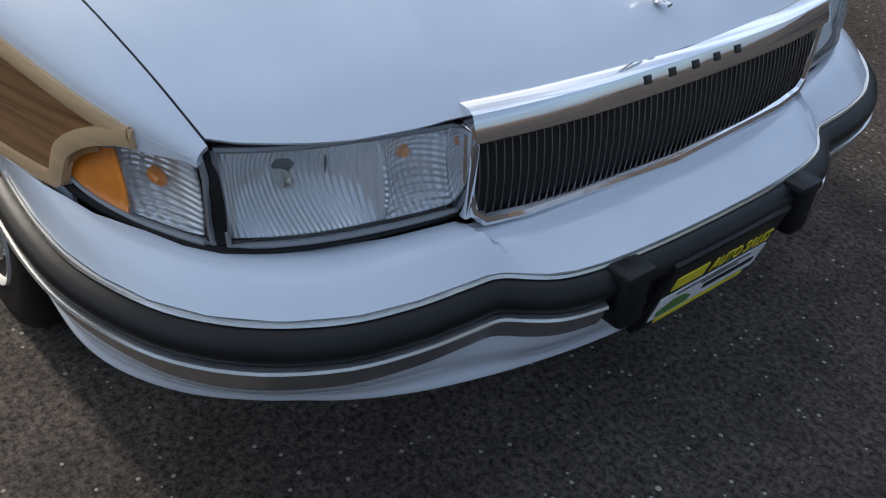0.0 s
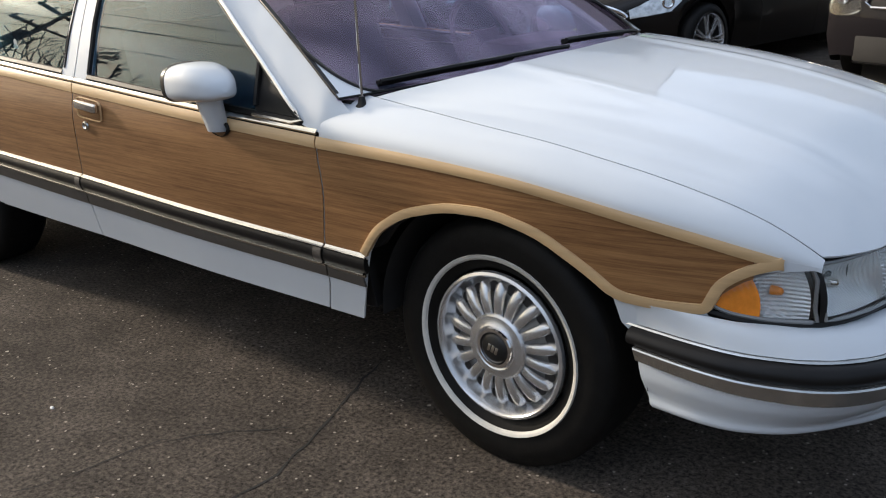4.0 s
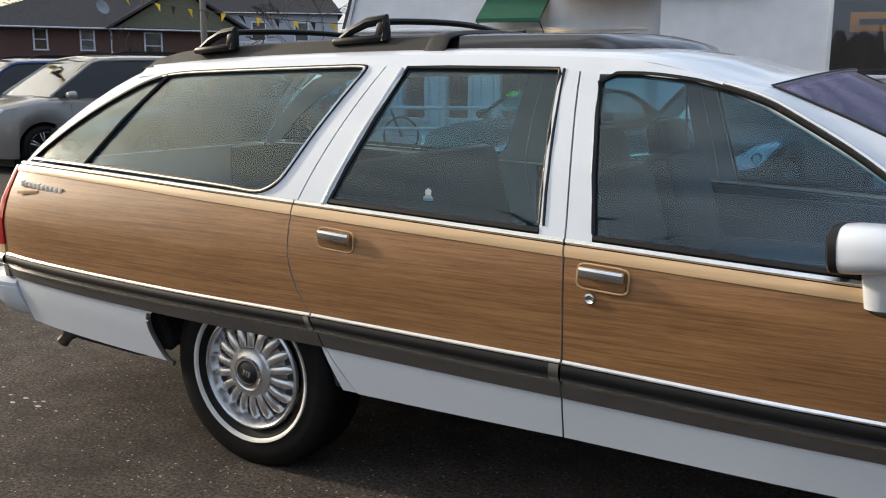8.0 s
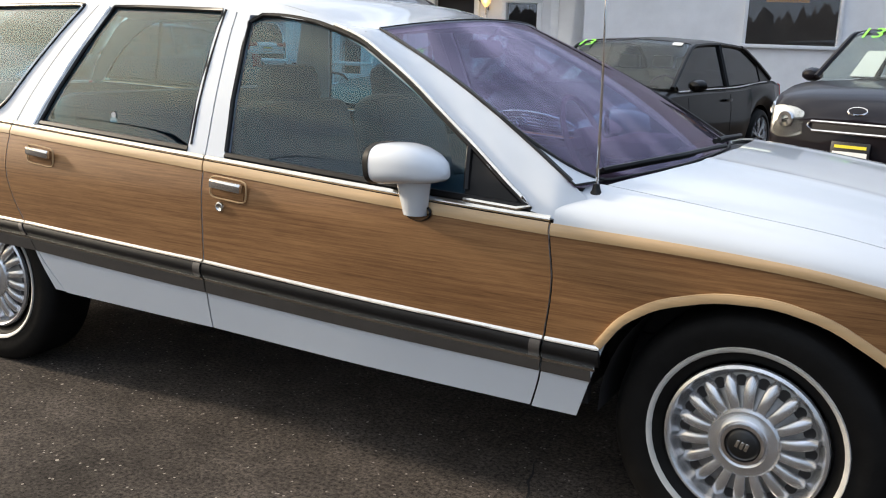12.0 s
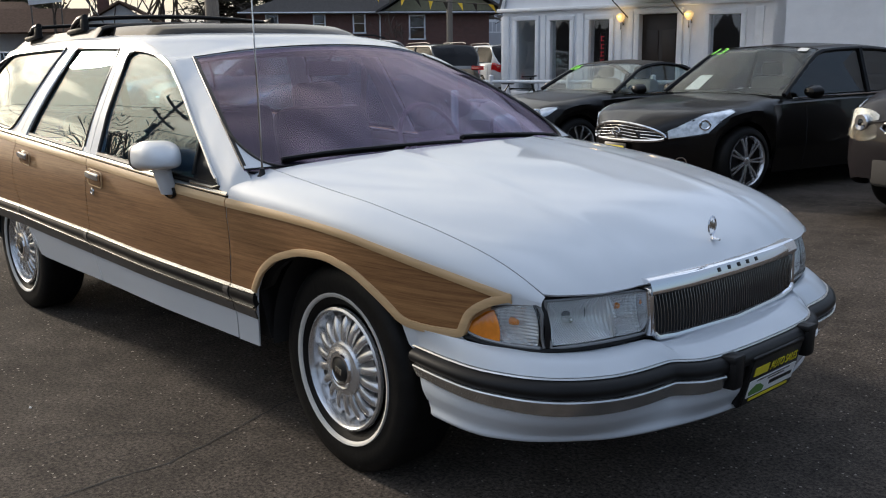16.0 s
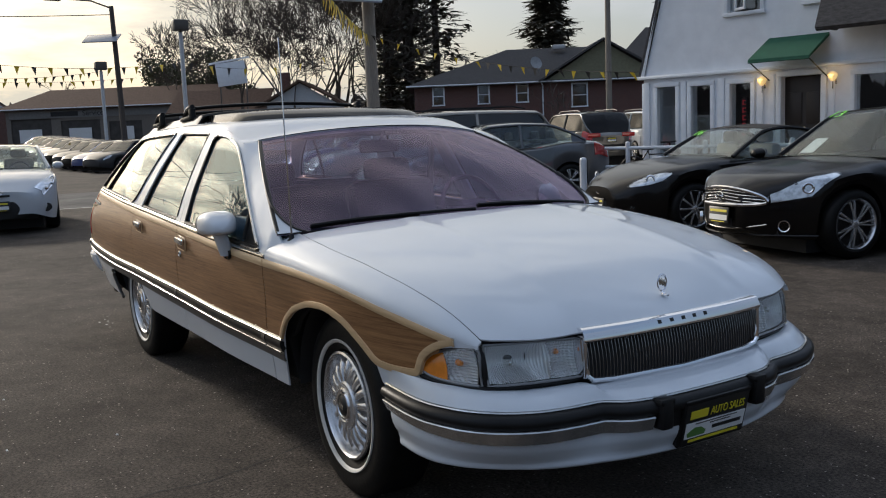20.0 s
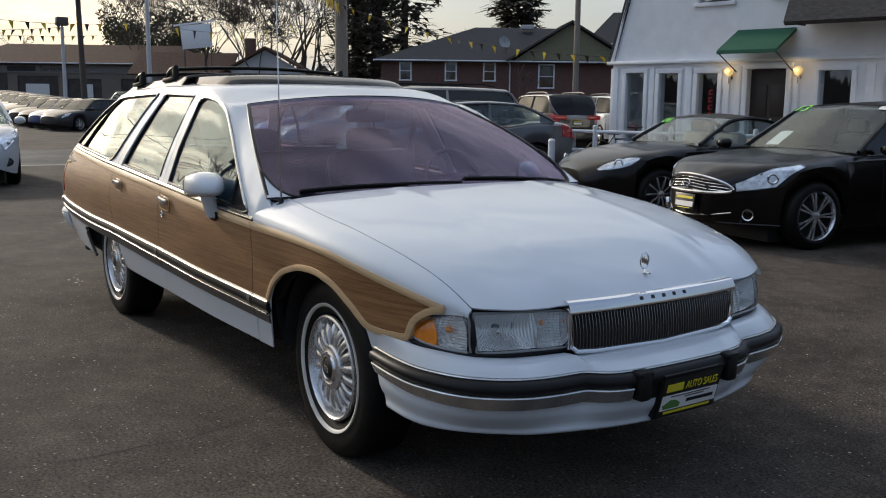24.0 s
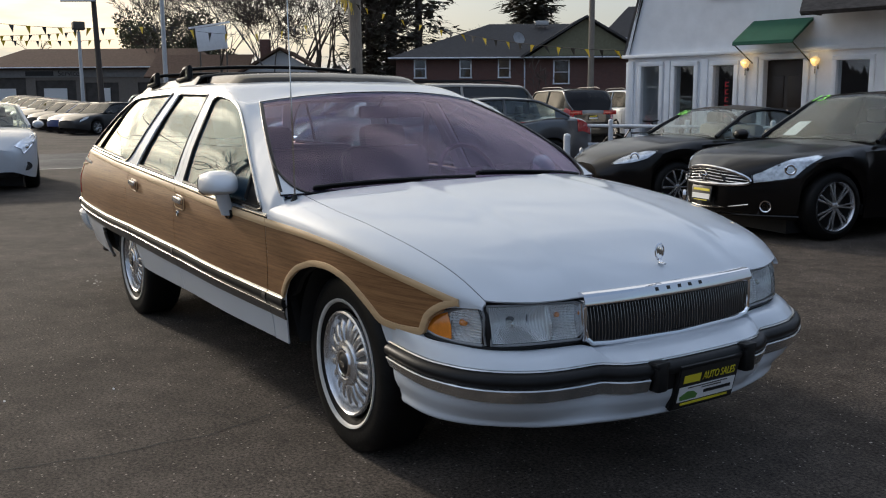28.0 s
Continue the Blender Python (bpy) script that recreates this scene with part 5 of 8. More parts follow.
def seat(x, y, w, parent, h=0.62):
    st = part("seat", boxd((x + 0.18, y, 0.62), (0.54, w, 0.22), 0.07), INTERIOR, parent, "blue-grey leather seat")
    bk = Matrix.Translation((x - 0.15, y, 0.78)) @ Matrix.Rotation(radians(-14), 4, "Y")
    part("seat_back", moved(boxd((0, 0, (h - 0.62) / 2), (0.17, w * 0.92, h), 0.07), bk), INTERIOR, st)
    return st, bk


for y in (-0.37, 0.37):
    st, bk = seat(-0.02, y, 0.62, WAGON)
    part("headrest", moved(boxd((0.0, 0, 0.355), (0.10, 0.30, 0.16), 0.045), bk), INTERIOR, st)
    part("headrest_post", join(*[moved(tube([(0, d, 0.24), (0, d, 0.32)], 0.008, 6), bk) for d in (-0.08, 0.08)]), DULLCHROME, st)
st, bk = seat(-1.02, 0.0, 1.40, WAGON, 0.62)
for y in (-0.63, 0.63):
    part("seat_belt", tube([(-0.28, y * 1.12, 1.28), (-0.25, y * 1.05, 0.95), (-0.2, y * 0.98, 0.6)], 0.02, 4, False, 0.2), mat("belt_webbing", (0.1, 0.11, 0.12), 0.7) if y < 0 else bpy.data.materials["belt_webbing"], WAGON)
part("seat_label", boxd((-0.055, -0.50, 0.80), (0.012, 0.06, 0.07), 0.003, Matrix.Rotation(radians(-14), 4, "Y")), mat("tan_leather", (0.35, 0.28, 0.17), 0.5), WAGON)
# fallen trim piece lying in the cargo window
part("loose_trim", tube([(-2.86, -0.72, 1.16), (-2.80, -0.72, 1.185), (-2.70, -0.73, 1.18), (-2.62, -0.74, 1.15), (-2.66, -0.75, 1.12)], 0.008, 6), BLACKTRIM, WAGON)
part("bundle", join(boxd((-2.80, -0.74, 1.10), (0.2, 0.06, 0.03), 0.012), boxd((-2.65, -0.76, 1.105), (0.16, 0.05, 0.035), 0.012)), BLACKTRIM, WAGON)


# ---- wheels ----
SHAPING[0] = None

def wagon_wheel(x, y, s, yaw=0.0):
    w = thing("wheel", Matrix.Translation((x, y, 0.348)) @ Matrix.Rotation(radians(yaw + (0 if s > 0 else 180)), 4, "Z"), "", "")
    w.parent = WAGON
    tagged(w, "whitewall tyre on a bright finned alloy wheel")
    prof = [(0.205, 0.10), (0.215, 0.012), (0.235, -0.004), (0.262, -0.012), (0.300, -0.014), (0.334, -0.008), (0.350, 0.006), (0.357, 0.028), (0.358, 0.11), (0.357, 0.18), (0.33, 0.21), (0.22, 0.21)]
    part("tyre", revolve(prof, 56, "y"), TYRE, w)
    part("white_wall", revolve([(0.2430, -0.004), (0.2440, -0.0100), (0.250, -0.0155), (0.2565, -0.0172), (0.2585, -0.010)], 56, "y"), WHITEWALL, w)
    rim = part("rim", revolve([(0.213, 0.004), (0.211, -0.006), (0.203, -0.010), (0.197, -0.004), (0.194, 0.010), (0.188, 0.026), (0.180, 0.034), (0.17, 0.046), (0.17, 0.08), (0.02, 0.08)], 56, "y"), ALLOY, w, "bright alloy rim")
    rim.scale = (0.99, 1.0, 0.99)
    # disc coloured darker than the fins, so the gaps between them look shaded
    part("wheel_disc", revolve([(0.180, 0.034), (0.170, 0.030), (0.150, 0.026), (0.120, 0.018), (0.090, 0.006)], 54, "y"), GAPALLOY, rim)
    for i in range(18):
        a = 2 * math.pi * (i + 0.5) / 18
        def blade(u, v):
            r = 0.088 + 0.092 * u
            half = (0.0134 + 0.0066 * u) * math.sqrt(max(0.02, 1 - (max(0.0, u - 0.80) / 0.21) ** 2))
            tt = 2 * v - 1
            return r * math.cos(a) - tt * half * math.sin(a), 0.004 + 0.030 * u * u - 0.022 * (0.22 + 0.78 * u) * max(0.0, math.cos(tt * math.pi / 2)) ** 0.3, r * math.sin(a) + tt * half * math.cos(a)
        part("fin", shell(blade, 9, 10, 0.004, (0, -1, 0)), ALLOY, rim)
        h = 2 * math.pi * i / 18
        vent = [(0.163 * math.cos(h), 0.022, 0.163 * math.sin(h))]
        for q in range(14):
            g = 2 * math.pi * q / 14
            p, w2 = 0.163 + 0.0150 * np.sign(math.cos(g)) * abs(math.cos(g)) ** 0.7, 0.0145 * math.sin(g)
            vent.append((p * math.cos(h) - w2 * math.sin(h), 0.024 + 0.2 * (p - 0.163), p * math.sin(h) + w2 * math.cos(h)))
        part("vent_hole", (vent, [(0, 1 + q, 1 + (q + 1) % 14) for q in range(14)]), DARK, rim)
    part("hub_plate", revolve([(0.0, -0.012), (0.060, -0.012), (0.064, -0.015), (0.068, -0.012), (0.088, -0.010), (0.094, -0.004), (0.094, 0.03)], 40, "y"), ALLOY, rim)
    cap = part("hub_cap", revolve([(0.0, -0.024), (0.034, -0.022), (0.043, -0.016), (0.045, -0.01)], 28, "y"), BLACKPRINT, rim, "black centre cap with a small crest")
    part("cap_ring", revolve([(0.043, -0.013), (0.047, -0.020), (0.055, -0.019), (0.059, -0.011)], 28, "y"), CHROME, cap)
    part("cap_crest", join(*[boxd((dx, -0.0235, dz), (0.009, 0.003, 0.022), 0.001, Matrix.Rotation(radians(18), 4, "Y")) for dx, dz in ((-0.012, 0.003), (0, 0), (0.012, -0.003))]), DULLCHROME, cap)
    return w


for x, y0, yaw in ((1.472, 0.845, -2.0), (-1.472, 0.872, 0)):
    for s in (1, -1):
        wagon_wheel(x, -s * y0, s, yaw)


# ---- ground ----
def asphalt(name, dark, light, stone):
    m = bpy.data.materials.new(name)
    m.use_nodes = True
    n, l = m.node_tree.nodes, m.node_tree.links
    b = n["Principled BSDF"]
    b.inputs["Roughness"].default_value, b.inputs["Specular IOR Level"].default_value = 0.9, 0.12
    tc = n.new("ShaderNodeTexCoord")

    def noise_tex(scale, detail=6.0, rough=0.6):
        t = n.new("ShaderNodeTexNoise")
        t.inputs["Scale"].default_value, t.inputs["Detail"].default_value, t.inputs["Roughness"].default_value = scale, detail, rough
        l.new(tc.outputs["Object"], t.inputs["Vector"])
        return t

    fine, patch, mid_n = noise_tex(70, 5, 0.8), noise_tex(0.75, 8, 0.62), noise_tex(6, 10, 0.8)
    vor = n.new("ShaderNodeTexVoronoi")
    vor.inputs["Scale"].default_value = 75
    l.new(tc.outputs["Object"], vor.inputs["Vector"])
    big = n.new("ShaderNodeTexVoronoi")
    big.inputs["Scale"].default_value = 8
    l.new(tc.outputs["Object"], big.inputs["Vector"])
    ramp = n.new("ShaderNodeValToRGB")
    ramp.color_ramp.elements[0].position, ramp.color_ramp.elements[1].position = 0.38, 0.68
    ramp.color_ramp.elements[0].color, ramp.color_ramp.elements[1].color = (*dark, 1), (*light, 1)
    l.new(fine.outputs["Fac"], ramp.inputs["Fac"])
    sc = n.new("ShaderNodeMapRange")
    sc.inputs["From Min"].default_value, sc.inputs["From Max"].default_value, sc.inputs["To Min"].default_value, sc.inputs["To Max"].default_value = 0.34, 0.66, 0.64, 1.48
    l.new(patch.outputs["Fac"], sc.inputs["Value"])
    sc2 = n.new("ShaderNodeMapRange")
    sc2.inputs["From Min"].default_value, sc2.inputs["From Max"].default_value, sc2.inputs["To Min"].default_value, sc2.inputs["To Max"].default_value = 0.36, 0.66, 0.78, 1.26
    l.new(mid_n.outputs["Fac"], sc2.inputs["Value"])
    mu = n.new("ShaderNodeMath")
    mu.operation = "MULTIPLY"
    l.new(sc.outputs["Result"], mu.inputs[0])
    l.new(sc2.outputs["Result"], mu.inputs[1])
    hs = n.new("ShaderNodeHueSaturation")
    l.new(ramp.outputs["Color"], hs.inputs["Color"])
    l.new(mu.outputs["Value"], hs.inputs["Value"])
    # pale chips
    lt = n.new("ShaderNodeMath")
    lt.operation = "LESS_THAN"
    lt.inputs[1].default_value = 0.05
    l.new(big.outputs["Distance"], lt.inputs[0])
    sep = n.new("ShaderNodeSeparateColor")
    l.new(big.outputs["Color"], sep.inputs["Color"])
    gt = n.new("ShaderNodeMath")
    gt.operation = "GREATER_THAN"
    gt.inputs[1].default_value = 0.72
    l.new(sep.outputs["Red"], gt.inputs[0])
    an = n.new("ShaderNodeMath")
    an.operation = "MULTIPLY"
    l.new(lt.outputs["Value"], an.inputs[0])
    l.new(gt.outputs["Value"], an.inputs[1])
    mx = n.new("ShaderNodeMix")
    mx.data_type = "RGBA"
    mx.inputs[7].default_value = (*stone, 1)
    # finer pale grit
    grit = n.new("ShaderNodeTexVoronoi")
    grit.inputs["Scale"].default_value = 34
    l.new(tc.outputs["Object"], grit.inputs["Vector"])
    gs = n.new("ShaderNodeSeparateColor")
    l.new(grit.outputs["Color"], gs.inputs["Color"])
    g1, g2, g3, g4 = (n.new("ShaderNodeMath") for _ in range(4))
    g1.operation, g2.operation, g3.operation, g4.operation = "LESS_THAN", "GREATER_THAN", "MULTIPLY", "MULTIPLY_ADD"
    g1.inputs[1].default_value, g2.inputs[1].default_value, g4.inputs[1].default_value = 0.14, 0.56, 0.75
    l.new(grit.outputs["Distance"], g1.inputs[0])
    l.new(gs.outputs["Green"], g2.inputs[0])
    l.new(g1.outputs["Value"], g3.inputs[0])
    l.new(g2.outputs["Value"], g3.inputs[1])
    l.new(g3.outputs["Value"], g4.inputs[0])
    l.new(an.outputs["Value"], g4.inputs[2])
    l.new(g4.outputs["Value"], mx.inputs[0])
    l.new(hs.outputs["Color"], mx.inputs[6])
    l.new(mx.outputs[2], b.inputs["Base Color"])
    ad = n.new("ShaderNodeMath")
    ad.operation = "ADD"
    l.new(mid_n.outputs["Fac"], ad.inputs[0])
    l.new(fine.outputs["Fac"], ad.inputs[1])
    bp = n.new("ShaderNodeBump")
    bp.inputs["Strength"].default_value, bp.inputs["Distance"].default_value = 0.65, 0.009
    l.new(ad.outputs["Value"], bp.inputs["Height"])
    l.new(bp.outputs["Normal"], b.inputs["Normal"])
    return m


ASPH = asphalt("lot_asphalt", (0.0165, 0.0140, 0.0120), (0.130, 0.109, 0.091), (0.42, 0.375, 0.32))
ROADM = asphalt("road_asphalt", (0.06, 0.06, 0.058), (0.14, 0.135, 0.13), (0.2, 0.2, 0.2))


def gz(x, y):
    """The ground: level round the car, rising slightly far behind it."""
    return 0.028 * max(0.0, -x - 46.0)


def spread(a, b, n):
    t = np.linspace(-1, 1, n)
    c, h = (a + b) / 2, (b - a) / 2
    return c + h * np.sign(t) * np.abs(t) ** 2.2


gxs, gys = spread(-420, 380, 60), spread(-380, 420, 50)
ground = part("ground", grid(lambda u, v: (gxs[round(u * 59)], gys[round(v * 49)], gz(gxs[round(u * 59)], 0)), 59, 49), ASPH)
tagged(ground, "dark worn asphalt of a car lot", "ground", kind="structure")
# the street behind the lot, with its pale edge line
rd = part("road", grid(lambda u, v: (lambda s, w: (-16.5 - w + 0.53 * s * 0.32, 0.9 + s, gz(-16.5 - w, 0) + 0.005))(-60 + 130 * u, 6.5 * v), 40, 4), ROADM)
tagged(rd, "paler asphalt street beyond the lot", "road", kind="structure")
part("edge_line", grid(lambda u, v: (lambda s: (-16.3 - 0.14 * v + 0.17 * s, 0.9 + s, 0.010))(-60 + 130 * u), 40, 1), mat("worn_white_line", (0.42, 0.41, 0.38), 0.7, var=0.35, scale=9), rd)
# cracks and a worn paint mark
CRACK = mat("crack_dark", (0.010, 0.010, 0.010), 0.9, var=0.2)


def crack(pts, w, seed):
    rnd = random.Random(seed)
    P = []
    for (xa, ya), (xb, yb) in zip(pts[:-1], pts[1:]):
        k2 = max(3, int(math.hypot(xb - xa, yb - ya) / 0.035))
        P += [(xa + (xb - xa) * i / k2, ya + (yb - ya) * i / k2) for i in range(k2)]
    vs, fs = [], []
    j = [0.0, 0.0]
    for i, (x, y) in enumerate(P):
        j = [j[0] * 0.8 + rnd.uniform(-1, 1) * 0.010, j[1] * 0.8 + rnd.uniform(-1, 1) * 0.010]
        hw = w * rnd.uniform(0.3, 1.0) * min(1, (len(P) - i) / 6, (i + 1) / 4)
        dx, dy = pts[-1][0] - pts[0][0], pts[-1][1] - pts[0][1]
        q = math.hypot(dx, dy)
        vs += [(x + j[0] - dy / q * hw, y + j[1] + dx / q * hw, 0.0015), (x + j[0] + dy / q * hw, y + j[1] - dx / q * hw, 0.0015)]
        if i:
            fs.append((2 * i - 2, 2 * i - 1, 2 * i + 1, 2 * i))
    return vs, fs


for i, (pts, w) in enumerate((([(0.78, -0.55), (0.85, -0.80), (0.93, -1.03), (1.01, -1.27), (0.99, -1.65), (0.90, -2.3), (0.95, -3.0)], 0.006), ([(1.35, 1.75), (1.50, 1.87), (2.06, 1.91), (2.9, 2.15), (3.8, 2.2)], 0.005), ([(2.06, 1.91), (2.4, 1.6), (2.5, 1.3)], 0.004), ([(0.93, -1.03), (0.6, -1.35), (0.45, -1.9)], 0.003))):
    part("crack", crack(pts, w, i), CRACK, ground)
rndf = random.Random(8)
for cx, cy, n, sp_ in ((-2.72, -0.85, 9, 0.16), (-6.6, -0.05, 12, 0.28)):
    fl_ = []
    for i in range(n):
        px, py, r = cx + rndf.gauss(0, sp_), cy + rndf.gauss(0, sp_ * 0.35), rndf.uniform(0.006, 0.022)
        fl_.append(([(px + r * rndf.uniform(0.6, 1.2) * math.cos(a), py + r * 0.6 * math.sin(a), 0.003) for a in np.linspace(0, 2 * math.pi, 7)[:-1]], [(0, 1, 2, 3, 4, 5)]))
    part("paint_mark", join(*fl_), bpy.data.materials["worn_white_line"], ground, "", 0)
for i, (x, y) in enumerate(((0.146, -1.43), (0.05, -1.9), (-0.9, -1.8), (0.9, -2.2), (2.9, -1.5), (3.2, -0.6), (2.2, -2.2), (3.1, 0.4), (1.9, -1.7))):
    pb = part("pebble", moved(revolve([(0.0, 0.006), (0.006, 0.005), (0.009, 0.0)], 7, "z"), Matrix.Translation((x, y, 0)) @ Matrix.Diagonal((1, 0.7, 1, 1))), WHITEPRINT)
    tagged(pb, "small pale stone lying on the asphalt", "pebble", "pebbles on the asphalt")

# ---- other vehicles ----
CARGLASS = glass("car_glass", (0.86, 0.90, 0.89), 0.0, 0.05, (1.0, 1.0, 1.0), 6.5)
DARKGLASS = glass("privacy_glass", (0.25, 0.26, 0.27), 0.0, 0.06)
BLACKGLASS = mat("black_privacy_glass", (0.008, 0.008, 0.009), 0.10, var=0.05, spec=0.2)
SEATS = mat("car_seat_grey", (0.20, 0.185, 0.165), 0.7)


LAMPBOWL = mat("lamp_bowl", (0.78, 0.80, 0.84), 0.18, metal=0.6, var=0.45, scale=14)


def wheel_meshes(style):
    ty = part("tyre", revolve([(0.70, 0.20), (0.72, 0.02), (0.78, -0.02), (0.89, -0.01), (0.96, 0.05), (1.0, 0.16), (1.0, 0.45), (0.95, 0.58), (0.70, 0.58)], 36, "y"), TYRE)
    rim = revolve([(0.725, 0.02), (0.715, -0.01), (0.69, 0.02), (0.66, 0.12)], 36, "y")
    n, tw = style
    for i in range(n):
        a = 2 * math.pi * i / n
        for off in ((-tw, tw) if n < 8 else (0,)):
            bar = boxd((0.39, 0.05, 0), (0.58, 0.07, 0.055 if n < 8 else 0.075), 0.012)
            rim = join(rim, moved(bar, Matrix.Rotation(a + off, 4, "Y")))
    rim = join(rim, revolve([(0.0, -0.01), (0.08, -0.005), (0.13, 0.03), (0.14, 0.15)], 20, "y"))
    rm = part("rim", rim, ALLOY)
    ds = part("dish", revolve([(0.668, 0.11), (0.64, 0.3), (0.05, 0.3)], 36, "y"), DARK)
    d = ty.data, rm.data, ds.data
    bpy.data.objects.remove(ds)
    bpy.data.objects.remove(ty)
    bpy.data.objects.remove(rm)
    return d


STYLES = {"five": wheel_meshes((5, 0.16)), "ten": wheel_meshes((10, 0.0)), "seven": wheel_meshes((7, 0.11))}


def lamp_v(u, v, oval=False):
    """Height within a headlamp: swept, pointed at the nose and tall at the wing; or oval."""
    if oval:
        return 0.5 + (v - 0.5) * math.sqrt(max(0.03, 1 - (2 * u - 1) ** 2))
    a, b = np.interp(u, [0, 0.3, 1], [0.72, 0.22, 0.0]), np.interp(u, [0, 0.45, 1], [1.0, 1.0, 0.42])
    return a + (b - a) * v


def vehicle(name, m, label, paint, L, W, H, wb, fo, wr, zs_pts, gh, sill=0.20, style="five", group="", glassm=None, roofm=None, head=None, tail=None, side_glass=None, rails=False, detail=True, bpillar=True, nose=0.34, oval=False):
    """A car from its side line: zs_pts is the hood-belt-trunk line, gh the foot and head of windscreen and rear window."""
    root = thing(name, m, label, "car", group)
    zs = curve([p[0] for p in zs_pts], [p[1] for p in zs_pts])
    xf, xr = L / 2 - fo, L / 2 - fo - wb
    ra = wr + 0.045

    def wx(x):
        e = max(0.0, (abs(x) - (L / 2 - 0.8)) / 0.8)
        return W / 2 * (1 - (nose if x > 0 else 0.34) * min(e, 1.0) ** 2.4)

    def zlo(x):
        z = sill + 0.10 * max(0, (abs(x) - (L / 2 - 0.5)) / 0.5) ** 2
        for c in (xf, xr):
            if abs(x - c) < ra:
                z = max(z, wr + math.sqrt(ra * ra - (x - c) ** 2))
        return z

    def surf(x, q, off=0.0):
        w, a, b = wx(x), zlo(x), zs(x)
        cz = 0.035
        ks = [0, 0.18, 0.40, 0.58, 0.68, 0.84, 1.0]
        ys = [w - 0.045, w - 0.004, w - 0.006, w - 0.035, w - 0.10, w * 0.55, 0.0]
        h = b - a
        zz = [a, a + 0.32 * h, a + 0.66 * h, b - min(0.05, 0.2 * h), b - 0.004, b + cz * 0.7, b + cz]
        y, z = np.interp(q, ks, ys), np.interp(q, ks, zz)
        return x, -(y + off * (1 if q < 0.62 else 0.3)), z + off * (1 if q > 0.55 else 0)

    xs = sorted(set([round(v, 3) for v in np.linspace(-L / 2, L / 2, 34)] + [round(c + ra * s, 3) for c in (xf, xr) for s in (-1.0, -0.985, -0.9, -0.7, -0.45, -0.2, 0, 0.2, 0.45, 0.7, 0.9, 0.985, 1.0)]))
    xs = [x for x in xs if abs(x) <= L / 2]
    qs = [0, 0.06, 0.18, 0.29, 0.40, 0.49, 0.58, 0.63, 0.68, 0.76, 0.84, 0.92, 1.0]
    vs, fs = [], []
    ring = qs + list(reversed(qs[:-1]))
    for x in xs:
        for i, q in enumerate(ring):
            p = surf(x, q)
            vs.append(p if i < len(qs) else (p[0], -p[1], p[2]))
    nr = len(ring)
    for i in range(len(xs) - 1):
        for j in range(nr - 1):
            fs.append((i * nr + j, i * nr + j + 1, (i + 1) * nr + j + 1, (i + 1) * nr + j))
    for i, sg in ((0, -1), (len(xs) - 1, 1)):
        c = len(vs)
        mid_v = [(x + sg * 0.035, y * 0.86, z * 0.92 + 0.045) for x, y, z in vs[i * nr:(i + 1) * nr]]
        vs += mid_v
        for j in range(nr - 1):
            fs.append((i * nr + j, i * nr + j + 1, c + j + 1, c + j))
        fs.append(tuple(range(c, c + nr)))
    part("body", (vs, fs), paint, root)
    part("underside", join(boxd((0, 0, sill + 0.10), (L * 0.93, W * 0.62, 0.14), 0.02), boxd(((xf + xr) / 2, 0, sill + 0.08), (wb - 2 * ra, W * 0.93, 0.1), 0.02)), DARK, root)
    for c in (xf, xr):
        part("wheel_well", boxd((c, 0, wr + 0.05), (ra * 1.96, W * 0.70, ra * 1.7), 0.0), DARK, root)

    # cabin glass
    x1, x2, x3, x4 = gh
    zr = curve([x4, x4 + (x3 - x4) * 0.6, x3, (x2 + x3) / 2, x2, x2 + (x1 - x2) * 0.5, x1], [zs(x4) + 0.01, zs(x4) + (H - 0.04 - zs(x4)) * 0.70, H - 0.035, H, H - 0.03, zs(x1) + (H - 0.03 - zs(x1)) * 0.57, zs(x1) + 0.02])

    def cab(x, q, off=0.0):
        h = max(zr(x) - zs(x), 0.0)
        f = min(1.0, h / (H - zs(x) + 1e-6))
        wb_, wt = wx(x) - 0.075, W / 2 * 0.72 + 0.02
        wt = wb_ + (wt - wb_) * f
        y = np.interp(q, [0, 0.5, 0.62, 1], [wb_, wt, wt - 0.07, 0.0])
        z = np.interp(q, [0, 0.5, 0.62, 1], [zs(x) - 0.02, zs(x) + h * 0.90, zs(x) + h * 0.975, zs(x) + h + 0.015])
        return x, -(y + off), z + off * 0.8

    def cpatch(name2, xa, xb, qa, qb, off, material, parent=root, nx=8, nq=6, both=True, thick=0.006, lab=""):
        d = shell(lambda u, v: cab(xa + (xb - xa) * u, qa + (qb - qa) * v, off), nx, nq, thick, (0, -1, 1))
        o = part(name2, join(d, mirror_y(d)) if both == "join" else d, material, parent, lab)
        if both is True:
            part(name2, mirror_y(d), material, parent, lab)
        return o

    g1 = glassm or CARGLASS
    sgm = side_glass or g1
    cpatch("windscreen", x1 - 0.01, x2, 0.5, 1.0, 0.0, g1, both="join", nx=10)
    cpatch("rear_window", x4 + 0.02, x3, 0.5, 1.0, 0.0, sgm, both="join", nx=8)
    cpatch("roof_panel", x2 + 0.005, x3 - 0.005, 0.5, 1.0, 0.004, roofm or paint, both="join", nx=10)
    xm = (x2 + x3) / 2 - 0.02
    cpatch("side_window", x1 - 0.14, xm + 0.02, 0.04, 0.5, -0.004, sgm, nx=8)
    cpatch("side_window", xm - 0.02, x4 + 0.28, 0.04, 0.5, -0.004, sgm, nx=8)
